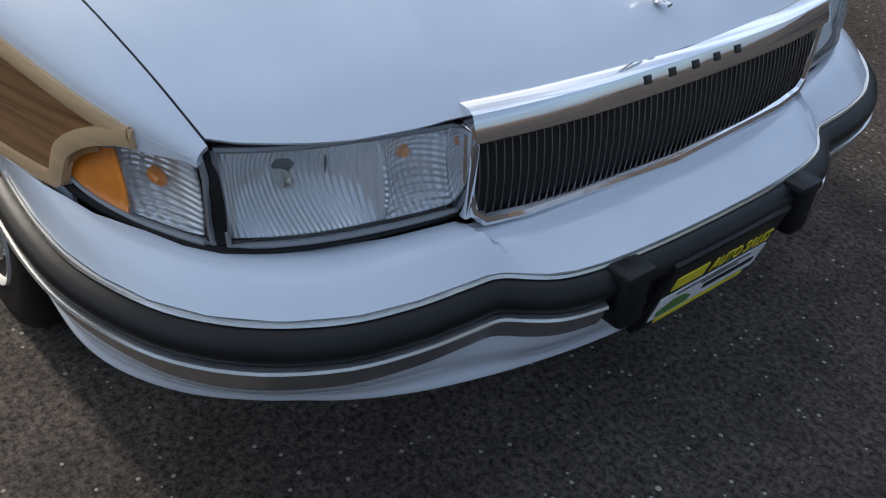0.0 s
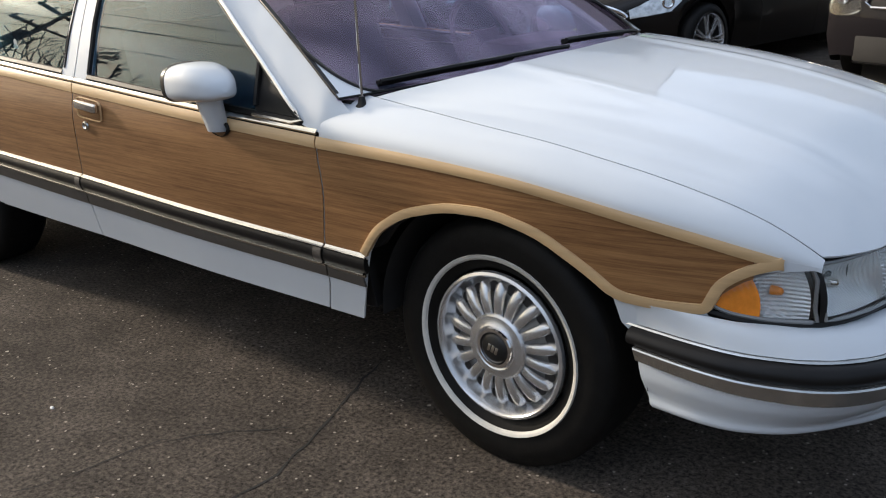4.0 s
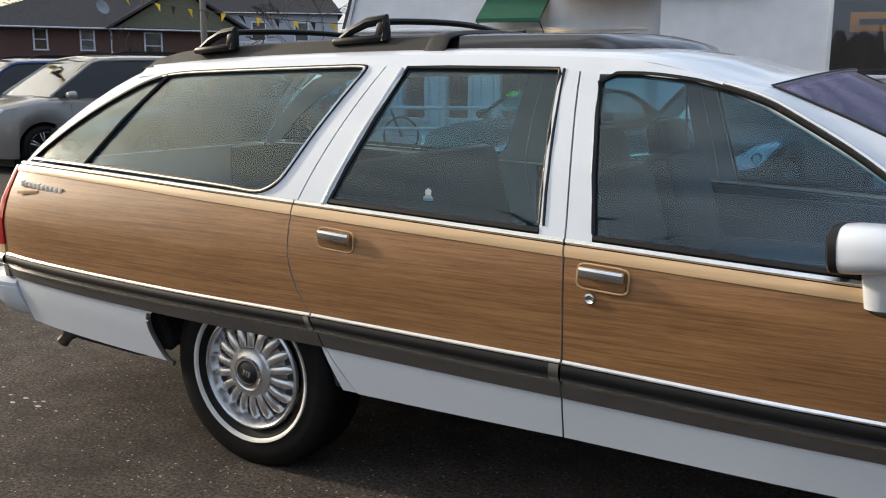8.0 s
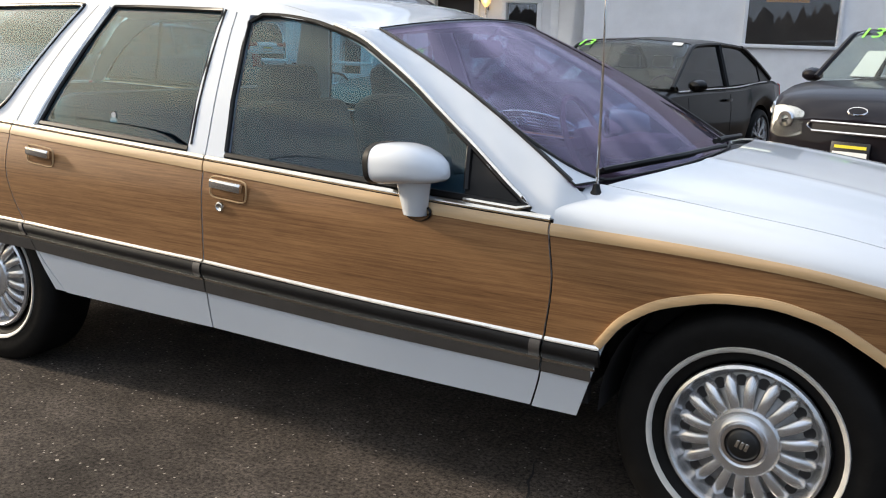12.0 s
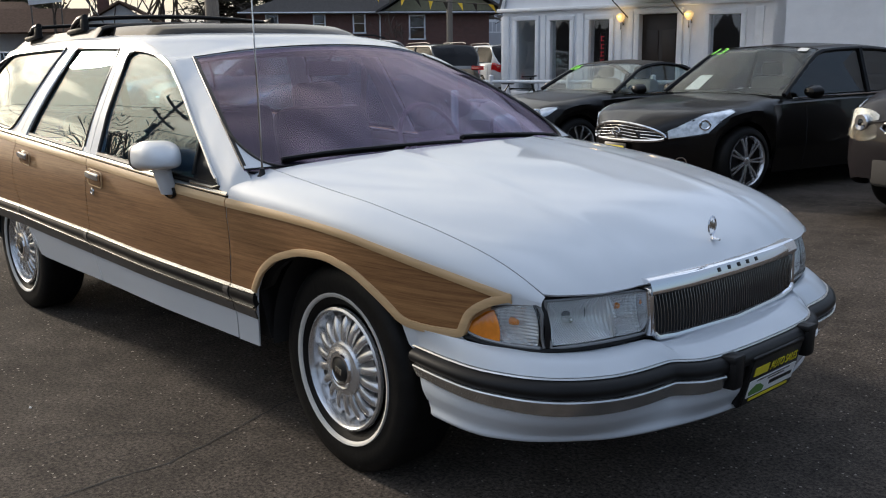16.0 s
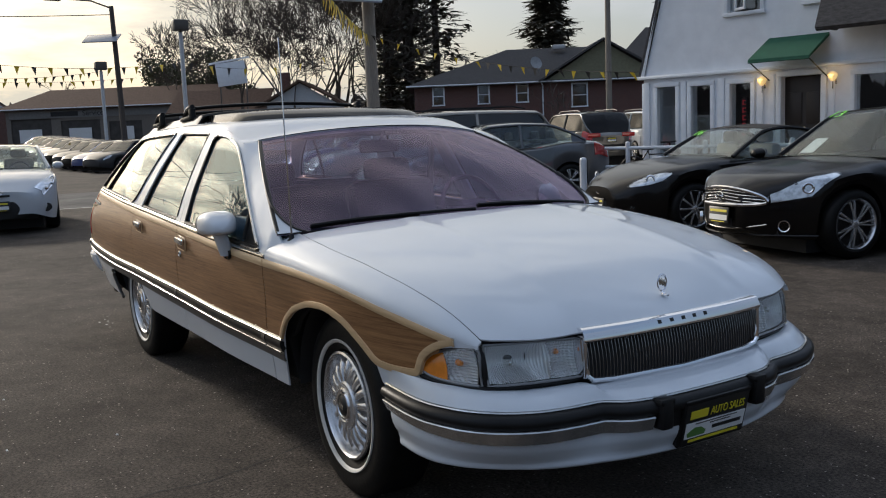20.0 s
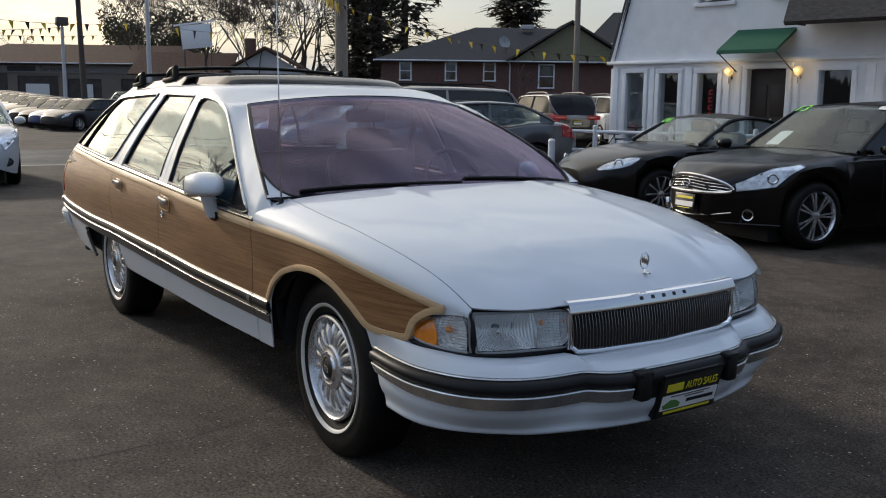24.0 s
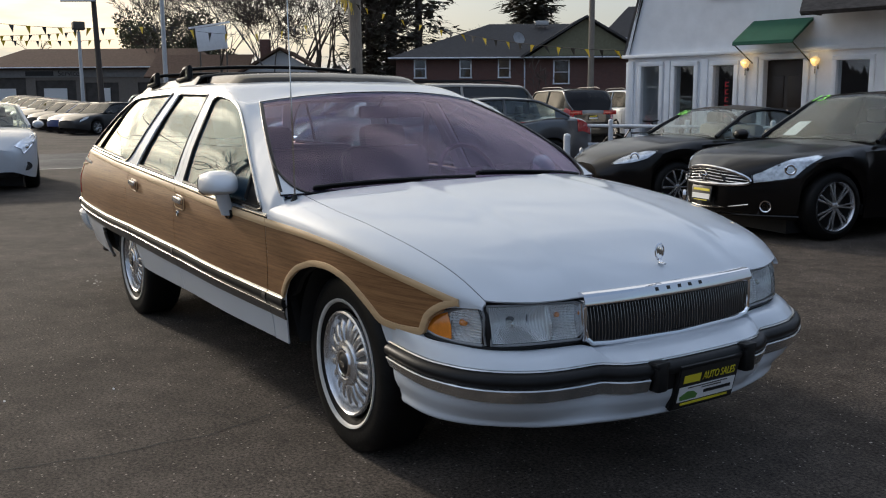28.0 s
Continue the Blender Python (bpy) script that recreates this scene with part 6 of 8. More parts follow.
    for s in (1, -1):
        mir = (lambda d: d) if s > 0 else mirror_y
        part("pillar", mir(join(tube([cab(x1 - 0.02 + (x2 - x1) * t, 0.5, 0.002) for t in np.linspace(0, 1, 7)], 0.026, 6), tube([cab(x2 + (x3 - x2) * t, 0.5, 0.002) for t in np.linspace(0, 1, 7)], 0.022, 6), tube([cab(x3 + (x4 - x3) * t, 0.5, 0.002) for t in np.linspace(0, 0.96, 7)], 0.03, 6), *([tube([cab(xm, q, 0.0) for q in (0.02, 0.25, 0.5)], 0.032, 6)] if bpillar else []))), paint, root)
        d = shell(lambda u, v: cab(x4 + 0.02 + 0.30 * u, 0.02 + 0.49 * v, 0.004), 4, 5, 0.01, (0, -1, 0.5))
        part("rear_pillar", mir(d), paint, root)
        part("belt_bead", mir(tube([(x, -(wx(x) - 0.07), zs(x) - 0.006) for x in np.linspace(x1 - 0.15, x4 + 0.15, 12)], 0.009, 5)), CHROME if detail else BLACKTRIM, root)
        mx = x1 - 0.28
        part("door_mirror", mir(moved(revolve([(0.0, -0.10), (0.04, -0.085), (0.062, -0.03), (0.066, 0.04), (0.05, 0.06), (0.0, 0.06)], 14, "x"), Matrix.Translation((mx, -(wx(mx) + 0.06), zs(mx) + 0.055)) @ Matrix.Rotation(radians(180), 4, "Z") @ Matrix.Diagonal((0.9, 1.45, 1.0, 1)))), paint, root)
        for xq in (x1 - 0.30, xm, x4 + 0.42):
            if zlo(xq) < sill + 0.05:
                part("door_gap", mir(tube([surf(xq, q) for q in (0.03, 0.2, 0.4, 0.56)], 0.004, 4)), DARK, root)
        if detail:
            for xq in (xm + 0.12, x4 + 0.55):
                if zlo(xq) < sill + 0.3:
                    part("door_handle", mir(boxd((xq, -(wx(xq) + 0.008), zs(xq) - 0.13), (0.17, 0.022, 0.03), 0.008)), paint if name != "minivan" else CHROME, root)
        h0, h1, q0, q1 = head or (0.52, 0.10, 0.47, 0.66)
        d = shell(lambda u, v: surf(L / 2 - h0 + (h0 - h1) * u, q0 + (q1 - q0) * lamp_v(u, v, oval), 0.010), 8, 6, 0.012, (0.4, -1, 0.3))
        hl = part("headlamp", mir(d), LENS, root, "clear headlamp")
        d2 = shell(lambda u, v: surf(L / 2 - h0 + 0.02 + (h0 - h1 - 0.04) * u, q0 + 0.01 + (q1 - q0 - 0.02) * lamp_v(u, v, oval), 0.004), 8, 6, 0.004, (0.4, -1, 0.3))
        part("lamp_reflector", mir(d2), LAMPBOWL, hl)
        xq = L / 2 - (h0 + h1) / 2 + 0.02
        c0 = surf(xq, (q0 + q1) / 2, 0.008)
        pm = Matrix.Translation(c0) @ Matrix.Rotation(radians(-50), 4, "Z")
        pj = part("lamp_projector", mir(moved(revolve([(0.0, 0.014), (0.022, 0.011), (0.034, 0.002), (0.036, -0.02)], 14, "x"), pm)), LENS, hl)
        part("projector_ring", mir(moved(revolve([(0.034, 0.006), (0.044, 0.012), (0.056, 0.008), (0.06, -0.012)], 18, "x"), pm)), CHROME, pj)
        t0, t1, u0, u1 = tail or (0.05, 0.42, 0.42, 0.62)
        d = shell(lambda u, v: surf(-L / 2 + t0 + (t1 - t0) * u, u0 + (u1 - u0) * v, 0.010), 6, 5, 0.012, (-0.4, -1, 0.2))
        part("tail_lamp", mir(d), REDLENS, root)
        for c in (xf, xr):
            w = thing("wheel", Matrix.Translation((c, -s * (W / 2 - 0.015), wr)) @ Matrix.Rotation(radians(0 if s > 0 else 180), 4, "Z") @ Matrix.Diagonal((wr, 0.36, wr, 1)), "", "")
            w.parent = root
            tagged(w, "black tyre on a bright alloy wheel")
            for nm, me in zip(("tyre", "rim", "brake_recess"), STYLES[style]):
                o = new(nm, me)
                o.parent = w
    # cabin inside
    sx = xm + 0.1
    part("seats", join(*[boxd((sx - d0, y, zs(sx) - 0.12), (0.16, 0.5, 0.55), 0.06) for d0 in (0.0, 0.85) for y in (-0.36, 0.36) if x4 + 0.5 < sx - d0] + [boxd((sx - d0, y, zs(sx) + 0.24), (0.1, 0.26, 0.15), 0.04) for d0 in (0.0, 0.85) for y in (-0.36, 0.36) if x4 + 0.5 < sx - d0]), SEATS, root)
    part("cabin_floor", boxd(((x1 + x4) / 2 - 0.05, 0, zs(xm) - 0.20), (x1 - x4 - 0.5, W * 0.80, 0.06), 0.0), DARK, root)
    part("dashboard", boxd((x1 - 0.34, 0, zs(x1) - 0.06), (0.5, W * 0.74, 0.12), 0.04), DASHMAT, root)
    part("steering_wheel", moved(revolve([(0.17, -0.012), (0.185, 0.0), (0.17, 0.012), (0.158, 0.0), (0.17, -0.012)], 20, "x"), Matrix.Translation((x1 - 0.68, 0.36, zs(x1) - 0.02)) @ Matrix.Rotation(radians(-25), 4, "Y")), DASHMAT, root)
    if detail:
        for y in (-0.25, 0.3):
            part("wiper", tube([(cab(x1 - 0.03, 1.0)[0], y + 0.35, zs(x1) + 0.035), (x1 - 0.06, y - 0.25, zs(x1) + 0.05)], 0.008, 5), BLACKTRIM, root)
    if rails:
        for s in (1, -1):
            part("roof_rail", tube([(x2 - 0.25, s * W * 0.33, H), (x2 - 0.45, s * W * 0.33, H + 0.045), (x3 + 0.5, s * W * 0.33, H + 0.05), (x3 + 0.25, s * W * 0.33, H)], 0.018, 6), BLACKTRIM, root)
    root["nose"] = L / 2
    return root, surf, cab, zs


def nose_plate(root, x, y, z, tilt=-6, rear=False):
    """The lot's black, yellow and white dealer plate."""
    pl = thing("dealer_plate", Matrix.Translation((x, y, z)) @ Matrix.Rotation(radians(180 if rear else 0), 4, "Z") @ Matrix.Rotation(radians(tilt), 4, "Y"), "", "")
    pl.parent = root
    tagged(pl, "black dealer plate with yellow and white print")
    part("plate_face", boxd((0, 0, 0), (0.014, 0.305, 0.155), 0.003), BLACKPRINT, pl)
    part("name_bar", boxd((0.008, 0, 0.040), (0.003, 0.25, 0.024), 0.0), YELLOW, pl)
    part("white_panel", boxd((0.008, 0, -0.025), (0.003, 0.27, 0.052), 0.0), WHITEPRINT, pl)
    part("web_bar", boxd((0.008, 0, -0.066), (0.003, 0.2, 0.008), 0.0), YELLOW, pl)


def at(front, deg, L, z=0.0):
    """The pose of a car whose nose is at front and which points deg from +x to the left."""
    h = Vector((math.cos(radians(deg)), math.sin(radians(deg)), 0))
    c = Vector((*front, z)) - h * (L / 2)
    return pose(c.x, c.y, c.z, 0, 0, deg)


def windscreen_mark(root, cab, x, q, body, size, material, s=-1):
    p, px, pq = Vector(cab(x, q, 0.012)), Vector(cab(x - 0.05, q, 0.012)), Vector(cab(x, q + 0.02, 0.012))
    up = (px - p).normalized()
    side = (p - pq).normalized()
    nrm = side.cross(up)
    if nrm.x < 0:
        side, nrm = -side, -nrm
    m4 = Matrix((side, up, nrm)).transposed().to_4x4()
    m4.translation = p
    return text("year_mark", body, size, material, root, m4, "green painted year number")


BLACKCAR = mat("black_car_paint", (0.006, 0.0050, 0.0045), 0.3, coat=0.42, var=0.1, scale=2, spec=0.1)
GREYCAR = mat("grey_car_paint", (0.09, 0.095, 0.105), 0.3, metal=0.3, coat=1.0, var=0.05)
SILVERCAR = mat("champagne_car_paint", (0.32, 0.298, 0.268), 0.32, metal=0.45, coat=1.0, var=0.04)
BLUECAR = mat("blue_car_paint", (0.03, 0.06, 0.20), 0.28, metal=0.2, coat=1.0, var=0.05)
WHITECAR = mat("white_car_paint", (0.52, 0.545, 0.58), 0.3, coat=1.0, var=0.02)
REDCAR = mat("dark_red_car_paint", (0.10, 0.015, 0.015), 0.28, coat=1.0, var=0.05)

HEAD = -104.8
sedan_line = lambda L, f, h, b, t: [(L / 2, f), (L / 2 - 0.25, f + 0.13), (L / 2 - 0.75, h - 0.05), (L / 2 - 1.25, h), (0.4, b - 0.01), (-0.6, b + 0.01), (-L / 2 + 0.95, t), (-L / 2 + 0.35, t - 0.01), (-L / 2, t - 0.16)]

# black luxury sedan
L = 4.75
g37, sf, cb, zs = vehicle("sedan", at((-1.69, 4.93), HEAD + 3.8, L), "black four-door sedan with a chrome oval grille", BLACKCAR, L, 1.78, 1.44, 2.85, 0.82, 0.335, [(L / 2, 0.655), (L / 2 - 0.10, 0.735), (L / 2 - 0.3, 0.795), (L / 2 - 0.75, 0.855), (L / 2 - 1.25, 0.905), (0.4, 0.925), (-0.6, 0.94), (-L / 2 + 0.95, 0.99), (-L / 2 + 0.35, 0.98), (-L / 2, 0.83)], (1.02, 0.30, -0.95, -1.62), style="seven", group="cars for sale in the front row", head=(0.66, 0.10, 0.37, 0.66), side_glass=DARKGLASS, nose=0.62)
el = lambda a, b, n=40: [(a * math.cos(2 * math.pi * i / n), b * math.sin(2 * math.pi * i / n) * (1 if math.sin(2 * math.pi * i / n) > 0 else 0.9)) for i in range(n)]
gm = Matrix.Translation((L / 2 + 0.062, 0, 0.615)) @ Matrix.Rotation(radians(-14), 4, "Y")
gback = lambda y: 0.17 * (abs(y) / 0.49) ** 2.2
gf = part("front_grille", moved(tube([(-gback(y), y, z) for y, z in el(0.49, 0.092)], 0.016, 6, False), gm), CHROME, g37, "chrome oval grille with wavy bars")
part("grille_backing", moved(shell(lambda u, v: (-0.014 - gback(0.48 * (2 * u - 1)), 0.48 * (2 * u - 1), 0.088 * (2 * v - 1) * math.sqrt(max(0.02, 1 - (2 * u - 1) ** 2))), 18, 6, 0.01, (1, 0, 0)), gm), DARK, gf)
for i in range(5):
    z = -0.060 + 0.030 * i
    ww = 0.47 * math.sqrt(max(0.05, 1 - (z / 0.092) ** 2))
    part("grille_bar", moved(tube([(0.002 - gback(y), y, z + 0.005 * math.cos(y * 13)) for y in np.linspace(-ww, ww, 19)], 0.0055, 5), gm), CHROME, gf)
part("oval_emblem", moved(tube([(0.016, 0.052 * math.cos(a), 0.036 * math.sin(a)) for a in np.linspace(-math.pi / 2 + 0.35, 1.5 * math.pi - 0.35, 16)], 0.009, 6), gm), CHROME, gf, "chrome oval emblem")
part("lower_intake", shell(lambda u, v: (L / 2 + 0.050 - 0.16 * (2 * u - 1) ** 2, 0.46 * (2 * u - 1), 0.30 + 0.10 * v), 12, 4, 0.02, (1, 0, 0)), DARK, g37)
part("front_lip", tube([(L / 2 + 0.03 - 0.46 * t * t, 0.80 * t, 0.245) for t in np.linspace(-1, 1, 15)], 0.02, 6, True, 0.6), BLACKCAR, g37)
part("intake_bead", tube([(L / 2 + 0.062 - 0.17 * t * t, 0.47 * t, 0.300 + 0.05 * t * t) for t in np.linspace(-1, 1, 13)], 0.008, 5), DULLCHROME, g37)
for s in (1, -1):
    fo_ = part("fog_lamp", moved(revolve([(0.0, 0.02), (0.035, 0.016), (0.046, 0.0), (0.05, -0.03)], 18, "x"), Matrix.Translation((L / 2 - 0.175, s * 0.635, 0.345)) @ Matrix.Rotation(radians(s * 34), 4, "Z")), LENS, g37, "round fog lamp")
    part("fog_ring", moved(revolve([(0.046, 0.004), (0.056, 0.008), (0.058, -0.02)], 18, "x"), Matrix.Translation((L / 2 - 0.172, s * 0.635, 0.345)) @ Matrix.Rotation(radians(s * 34), 4, "Z")), CHROME, fo_)
nose_plate(g37, L / 2 + 0.085, 0.0, 0.43)
windscreen_mark(g37, cb, 0.42, 0.66, "13", 0.22, GREENPRINT)
part("windscreen_sheet", shell(lambda u, v: (lambda p: (p[0], p[1], p[2]))(cb(0.95 - 0.2 * v, 0.70 + 0.10 * u, -0.02)), 3, 3, 0.002, (1, 0, 1)), WHITEPRINT, g37, "white price sheet")
part("corner_sticker", mirror_y(shell(lambda u, v: cb(0.42 - 0.07 * v, 0.64 + 0.07 * u, 0.010), 3, 3, 0.002, (1, 0, 1))), STICKER, g37)

# small black roadster
L = 4.0
mx5, sf, cb, zs = vehicle("roadster", at((-4.20, 5.52), HEAD + 1, L), "low black two-seat roadster with a dark soft top", BLACKCAR, L, 1.72, 1.27, 2.33, 0.83, 0.31, [(2.0, 0.56), (1.8, 0.67), (1.35, 0.80), (0.9, 0.86), (0.4, 0.88), (-0.6, 0.89), (-1.1, 0.91), (-1.7, 0.87), (-2.0, 0.73)], (0.62, 0.02, -0.55, -1.12), style="ten", group="cars for sale in the front row", roofm=ROOFVINYL, head=(0.56, 0.10, 0.52, 0.70), bpillar=False, nose=0.50, oval=True)
part("mouth_grille", moved(shell(lambda u, v: (0.02 - 0.06 * (2 * u - 1) ** 2, 0.30 * (2 * u - 1), 0.07 * (2 * v - 1) * math.sqrt(max(0.05, 1 - (2 * u - 1) ** 2))), 14, 6, 0.01, (1, 0, 0)), Matrix.Translation((L / 2 + 0.045, 0, 0.36))), DARK, mx5)
part("wing_emblem", moved(tube([(0, 0.05 * math.cos(a), 0.032 * math.sin(a)) for a in np.linspace(0, 2 * math.pi, 16)], 0.006, 5, False), Matrix.Translation((L / 2 + 0.03, 0, 0.525))), CHROME, mx5)
nose_plate(mx5, L / 2 + 0.055, 0.02, 0.37)
windscreen_mark(mx5, cb, 0.16, 0.64, "06", 0.2, GREENPRINT)
for s in (1, -1):
    part("fog_lamp", moved(revolve([(0.0, 0.015), (0.035, 0.01), (0.045, -0.02)], 14, "x"), Matrix.Translation((L / 2 - 0.09, s * 0.60, 0.33)) @ Matrix.Rotation(radians(s * 26), 4, "Z")), LENS, mx5)

# dark boxy crossover
L = 4.10
soul, sf, cb, zs = vehicle("crossover", at((1.19, 4.84), HEAD, L), "dark boxy crossover with large headlamps", mat("dark_plum_paint", (0.008, 0.0065, 0.009), 0.35, coat=0.38, var=0.08, spec=0.1), L, 1.785, 1.61, 2.55, 0.84, 0.34, [(2.05, 0.82), (1.9, 0.95), (1.5, 1.05), (1.0, 1.09), (0.4, 1.08), (-0.8, 1.12), (-1.6, 1.14), (-2.05, 1.0)], (0.95, 0.42, -1.75, -2.0), sill=0.24, style="seven", group="cars for sale in the front row", head=(0.34, 0.16, 0.44, 0.60), tail=(0.03, 0.25, 0.5, 0.64), nose=0.22)
for s in (1, -1):
    fl = (lambda d: d) if s > 0 else mirror_y
    eye = lambda u, v, d: (L / 2 + 0.040 + d - 0.045 * u**3 - 0.03 * v, -(0.41 + 0.29 * u), 0.655 + (0.245 + 0.03 * u) * (0.5 + (v - 0.5) * (1 - 0.30 * abs(2 * u - 1) ** 3)))
    fh_ = part("headlamp", fl(shell(lambda u, v: eye(u, v, 0.012), 12, 10, 0.012, (1, -0.4, 0))), LENS, soul, "large clear headlamp")
    part("lamp_reflector", fl(shell(lambda u, v: eye(0.04 + 0.92 * u, 0.26 + 0.71 * v, -0.002), 12, 8, 0.004, (1, -0.4, 0))), LAMPBOWL, fh_)
    part("turn_signal", fl(shell(lambda u, v: eye(0.04 + 0.92 * u, 0.04 + 0.17 * v, -0.002), 12, 3, 0.004, (1, -0.4, 0))), CLEARRIM, fh_)
    part("lamp_bowl", fl(moved(revolve([(0.030, 0.012), (0.062, 0.014), (0.070, 0.004), (0.070, -0.02)], 18, "x"), Matrix.Translation((L / 2 + 0.034, -0.56, 0.80)) @ Matrix.Rotation(radians(-8), 4, "Z"))), CHROME, fh_)
part("upper_grille", tube([(L / 2 + 0.045, y, z) for y, z in ((-0.34, 0.80), (0.34, 0.80), (0.37, 0.765), (0.33, 0.725), (-0.33, 0.725), (-0.37, 0.765), (-0.34, 0.80))], 0.012, 6, False), CHROME, soul)
part("grille_backing", boxd((L / 2 + 0.035, 0, 0.762), (0.02, 0.66, 0.06), 0.004), DARK, soul)
part("lower_intake", boxd((L / 2 + 0.02, 0, 0.42), (0.04, 0.9, 0.22), 0.03), DARK, soul)
part("emblem_oval", moved(tube([(0, 0.075 * math.cos(a), 0.036 * math.sin(a)) for a in np.linspace(0, 2 * math.pi, 18)], 0.006, 5, False), Matrix.Translation((L / 2, 0, 0.90)) @ Matrix.Rotation(radians(-35), 4, "Y")), CHROME, soul)
nose_plate(soul, L / 2 + 0.06, 0.0, 0.58)
windscreen_mark(soul, cb, 0.52, 0.70, "13", 0.24, GREENPRINT)
part("windscreen_sheet", shell(lambda u, v: cb(0.90 - 0.24 * v, 0.72 + 0.11 * u, -0.02), 3, 3, 0.002, (1, 0, 1)), WHITEPRINT, soul, "white price sheet")

# grey compact sedan with its tail towards the building
L = 4.53
hc = Vector((math.cos(radians(HEAD)), math.sin(radians(HEAD)), 0))
nc = Vector((-hc.y, hc.x, 0))
rw = Vector((-9.05, 9.05, 0))
c = rw + hc * (2.7 - (L / 2 - 0.88)) - nc * 0.77
vehicle("sedan", pose(c.x, c.y, 0, 0, 0, HEAD), "dark grey compact sedan with red tail lamps", GREYCAR, L, 1.775, 1.44, 2.70, 0.88, 0.315, sedan_line(L, 0.62, 0.92, 0.95, 1.04), (1.0, 0.25, -0.95, -1.70), style="seven", group="cars parked by the fence")
# minivans beside it
van_line = [(2.57, 0.72), (2.4, 0.88), (1.95, 1.0), (1.55, 1.06), (0.6, 1.04), (-1.0, 1.06), (-2.3, 1.08), (-2.57, 0.95)]
L = 5.14
c = Vector((-11.23, 5.81, 0)) - hc * 1.62 - nc * 0.82
van, sf, cb, zs = vehicle("minivan", pose(c.x, c.y, 0, 0, 0, HEAD), "champagne minivan with a chrome grille and roof rails", SILVERCAR, L, 1.95, 1.72, 3.08, 0.95, 0.34, van_line, (1.50, 0.62, -2.05, -2.50), style="seven", group="cars parked by the fence", rails=True, side_glass=DARKGLASS, head=(0.42, 0.10, 0.46, 0.62), glassm=CLEARGLASS)
vg = part("front_grille", tube([(L / 2 + 0.04 - 0.05 * abs(y), y, z) for y, z in ((-0.46, 0.80), (0, 0.83), (0.46, 0.80), (0.42, 0.66), (0, 0.63), (-0.42, 0.66), (-0.46, 0.80))], 0.014, 6, False), CHROME, van)
for i in range(5):
    part("grille_bar", tube([(L / 2 + 0.045 - 0.05 * abs(y), y, 0.655 + 0.032 * i) for y in (-0.43, 0, 0.43)], 0.009, 5), CHROME, vg)
part("grille_backing", boxd((L / 2 + 0.012, 0, 0.72), (0.02, 0.84, 0.15), 0.01), DARK, vg)
nose_plate(van, L / 2 + 0.05, 0, 0.5)
c2 = c - nc * 2.85 + hc * 0.1
vehicle("minivan", pose(c2.x, c2.y, 0, 0, 0, HEAD), "blue minivan with a silver roof edge", BLUECAR, L, 1.95, 1.70, 3.08, 0.95, 0.34, van_line, (1.50, 0.62, -2.05, -2.50), style="seven", group="cars parked by the fence", rails=True, side_glass=DARKGLASS, glassm=CLEARGLASS)
# silver and white people carriers behind the fence, tails towards the lot
L = 4.7
suv_line = [(2.35, 0.75), (2.15, 0.95), (1.6, 1.05), (1.15, 1.08), (0.4, 1.08), (-1.0, 1.12), (-2.1, 1.14), (-2.35, 0.98)]
for px, py, hd, paint, lab in ((-16.55, 16.95, 162, mat("brown_grey_car_paint", (0.050, 0.046, 0.040), 0.3, metal=0.3, coat=1.0, var=0.05), "dark brown people carrier with red tail lamps"), (-17.6, 20.6, 158, WHITECAR, "white people carrier behind the building")):
    h2 = Vector((math.cos(radians(hd)), math.sin(radians(hd)), 0))
    cc = Vector((px, py, 0)) + h2 * 2.3
    o, sf, cb, zs = vehicle("people_carrier", pose(cc.x, cc.y, 0, 0, 0, hd), lab, paint, L, 1.88, 1.72, 2.8, 0.92, 0.34, suv_line, (1.1, 0.55, -1.75, -2.3), sill=0.25, group="cars parked behind the fence", rails=True, side_glass=BLACKGLASS, tail=(0.0, 0.30, 0.44, 0.64))
    for s in (1, -1):
        part("tail_band", boxd((-L / 2 - 0.030, s * 0.56, 1.0), (0.04, 0.42, 0.13), 0.02), REDLENS, o, "red lamp on the tailgate")
    nose_plate(o, -L / 2 - 0.06, 0, 0.85, -6, True)
    part("rear_glass_dark", boxd((-L / 2 - 0.03, 0, 0.62), (0.03, 1.2, 0.2), 0.04), BLACKTRIM, o)
# white coupe at the lot's rear
L = 4.22
dg_ = -7
h2 = Vector((math.cos(radians(dg_)), math.sin(radians(dg_)), 0))
n2 = Vector((-h2.y, h2.x, 0))
c = Vector((-11.96, 0.29, 0)) - h2 * 1.23 - n2 * 0.78
velo, sf, cb, zs = vehicle("coupe", pose(c.x, c.y, 0, 0, 0, dg_), "white sporty coupe with a black lower grille", WHITECAR, L, 1.79, 1.40, 2.65, 0.88, 0.325, [(2.11, 0.66), (1.9, 0.80), (1.45, 0.92), (1.0, 0.97), (0.4, 0.98), (-0.7, 1.02), (-1.5, 1.06), (-2.11, 0.90)], (0.98, 0.15, -1.2, -1.95), style="five", head=(0.72, 0.14, 0.50, 0.68), group="cars for sale at the rear")
part("lower_grille", shell(lambda u, v: (L / 2 + 0.070 - 0.12 * (2 * u - 1) ** 2, (0.34 + 0.20 * math.sin(math.pi * v * 0.9)) * (2 * u - 1), 0.26 + 0.26 * v), 14, 6, 0.02, (1, 0, 0)), DARK, velo, "black hexagonal grille")
part("upper_slot", shell(lambda u, v: (L / 2 + 0.060 - 0.12 * (2 * u - 1) ** 2, 0.36 * (2 * u - 1), 0.60 + 0.035 * v), 12, 2, 0.01, (1, 0, 0)), DARK, velo)
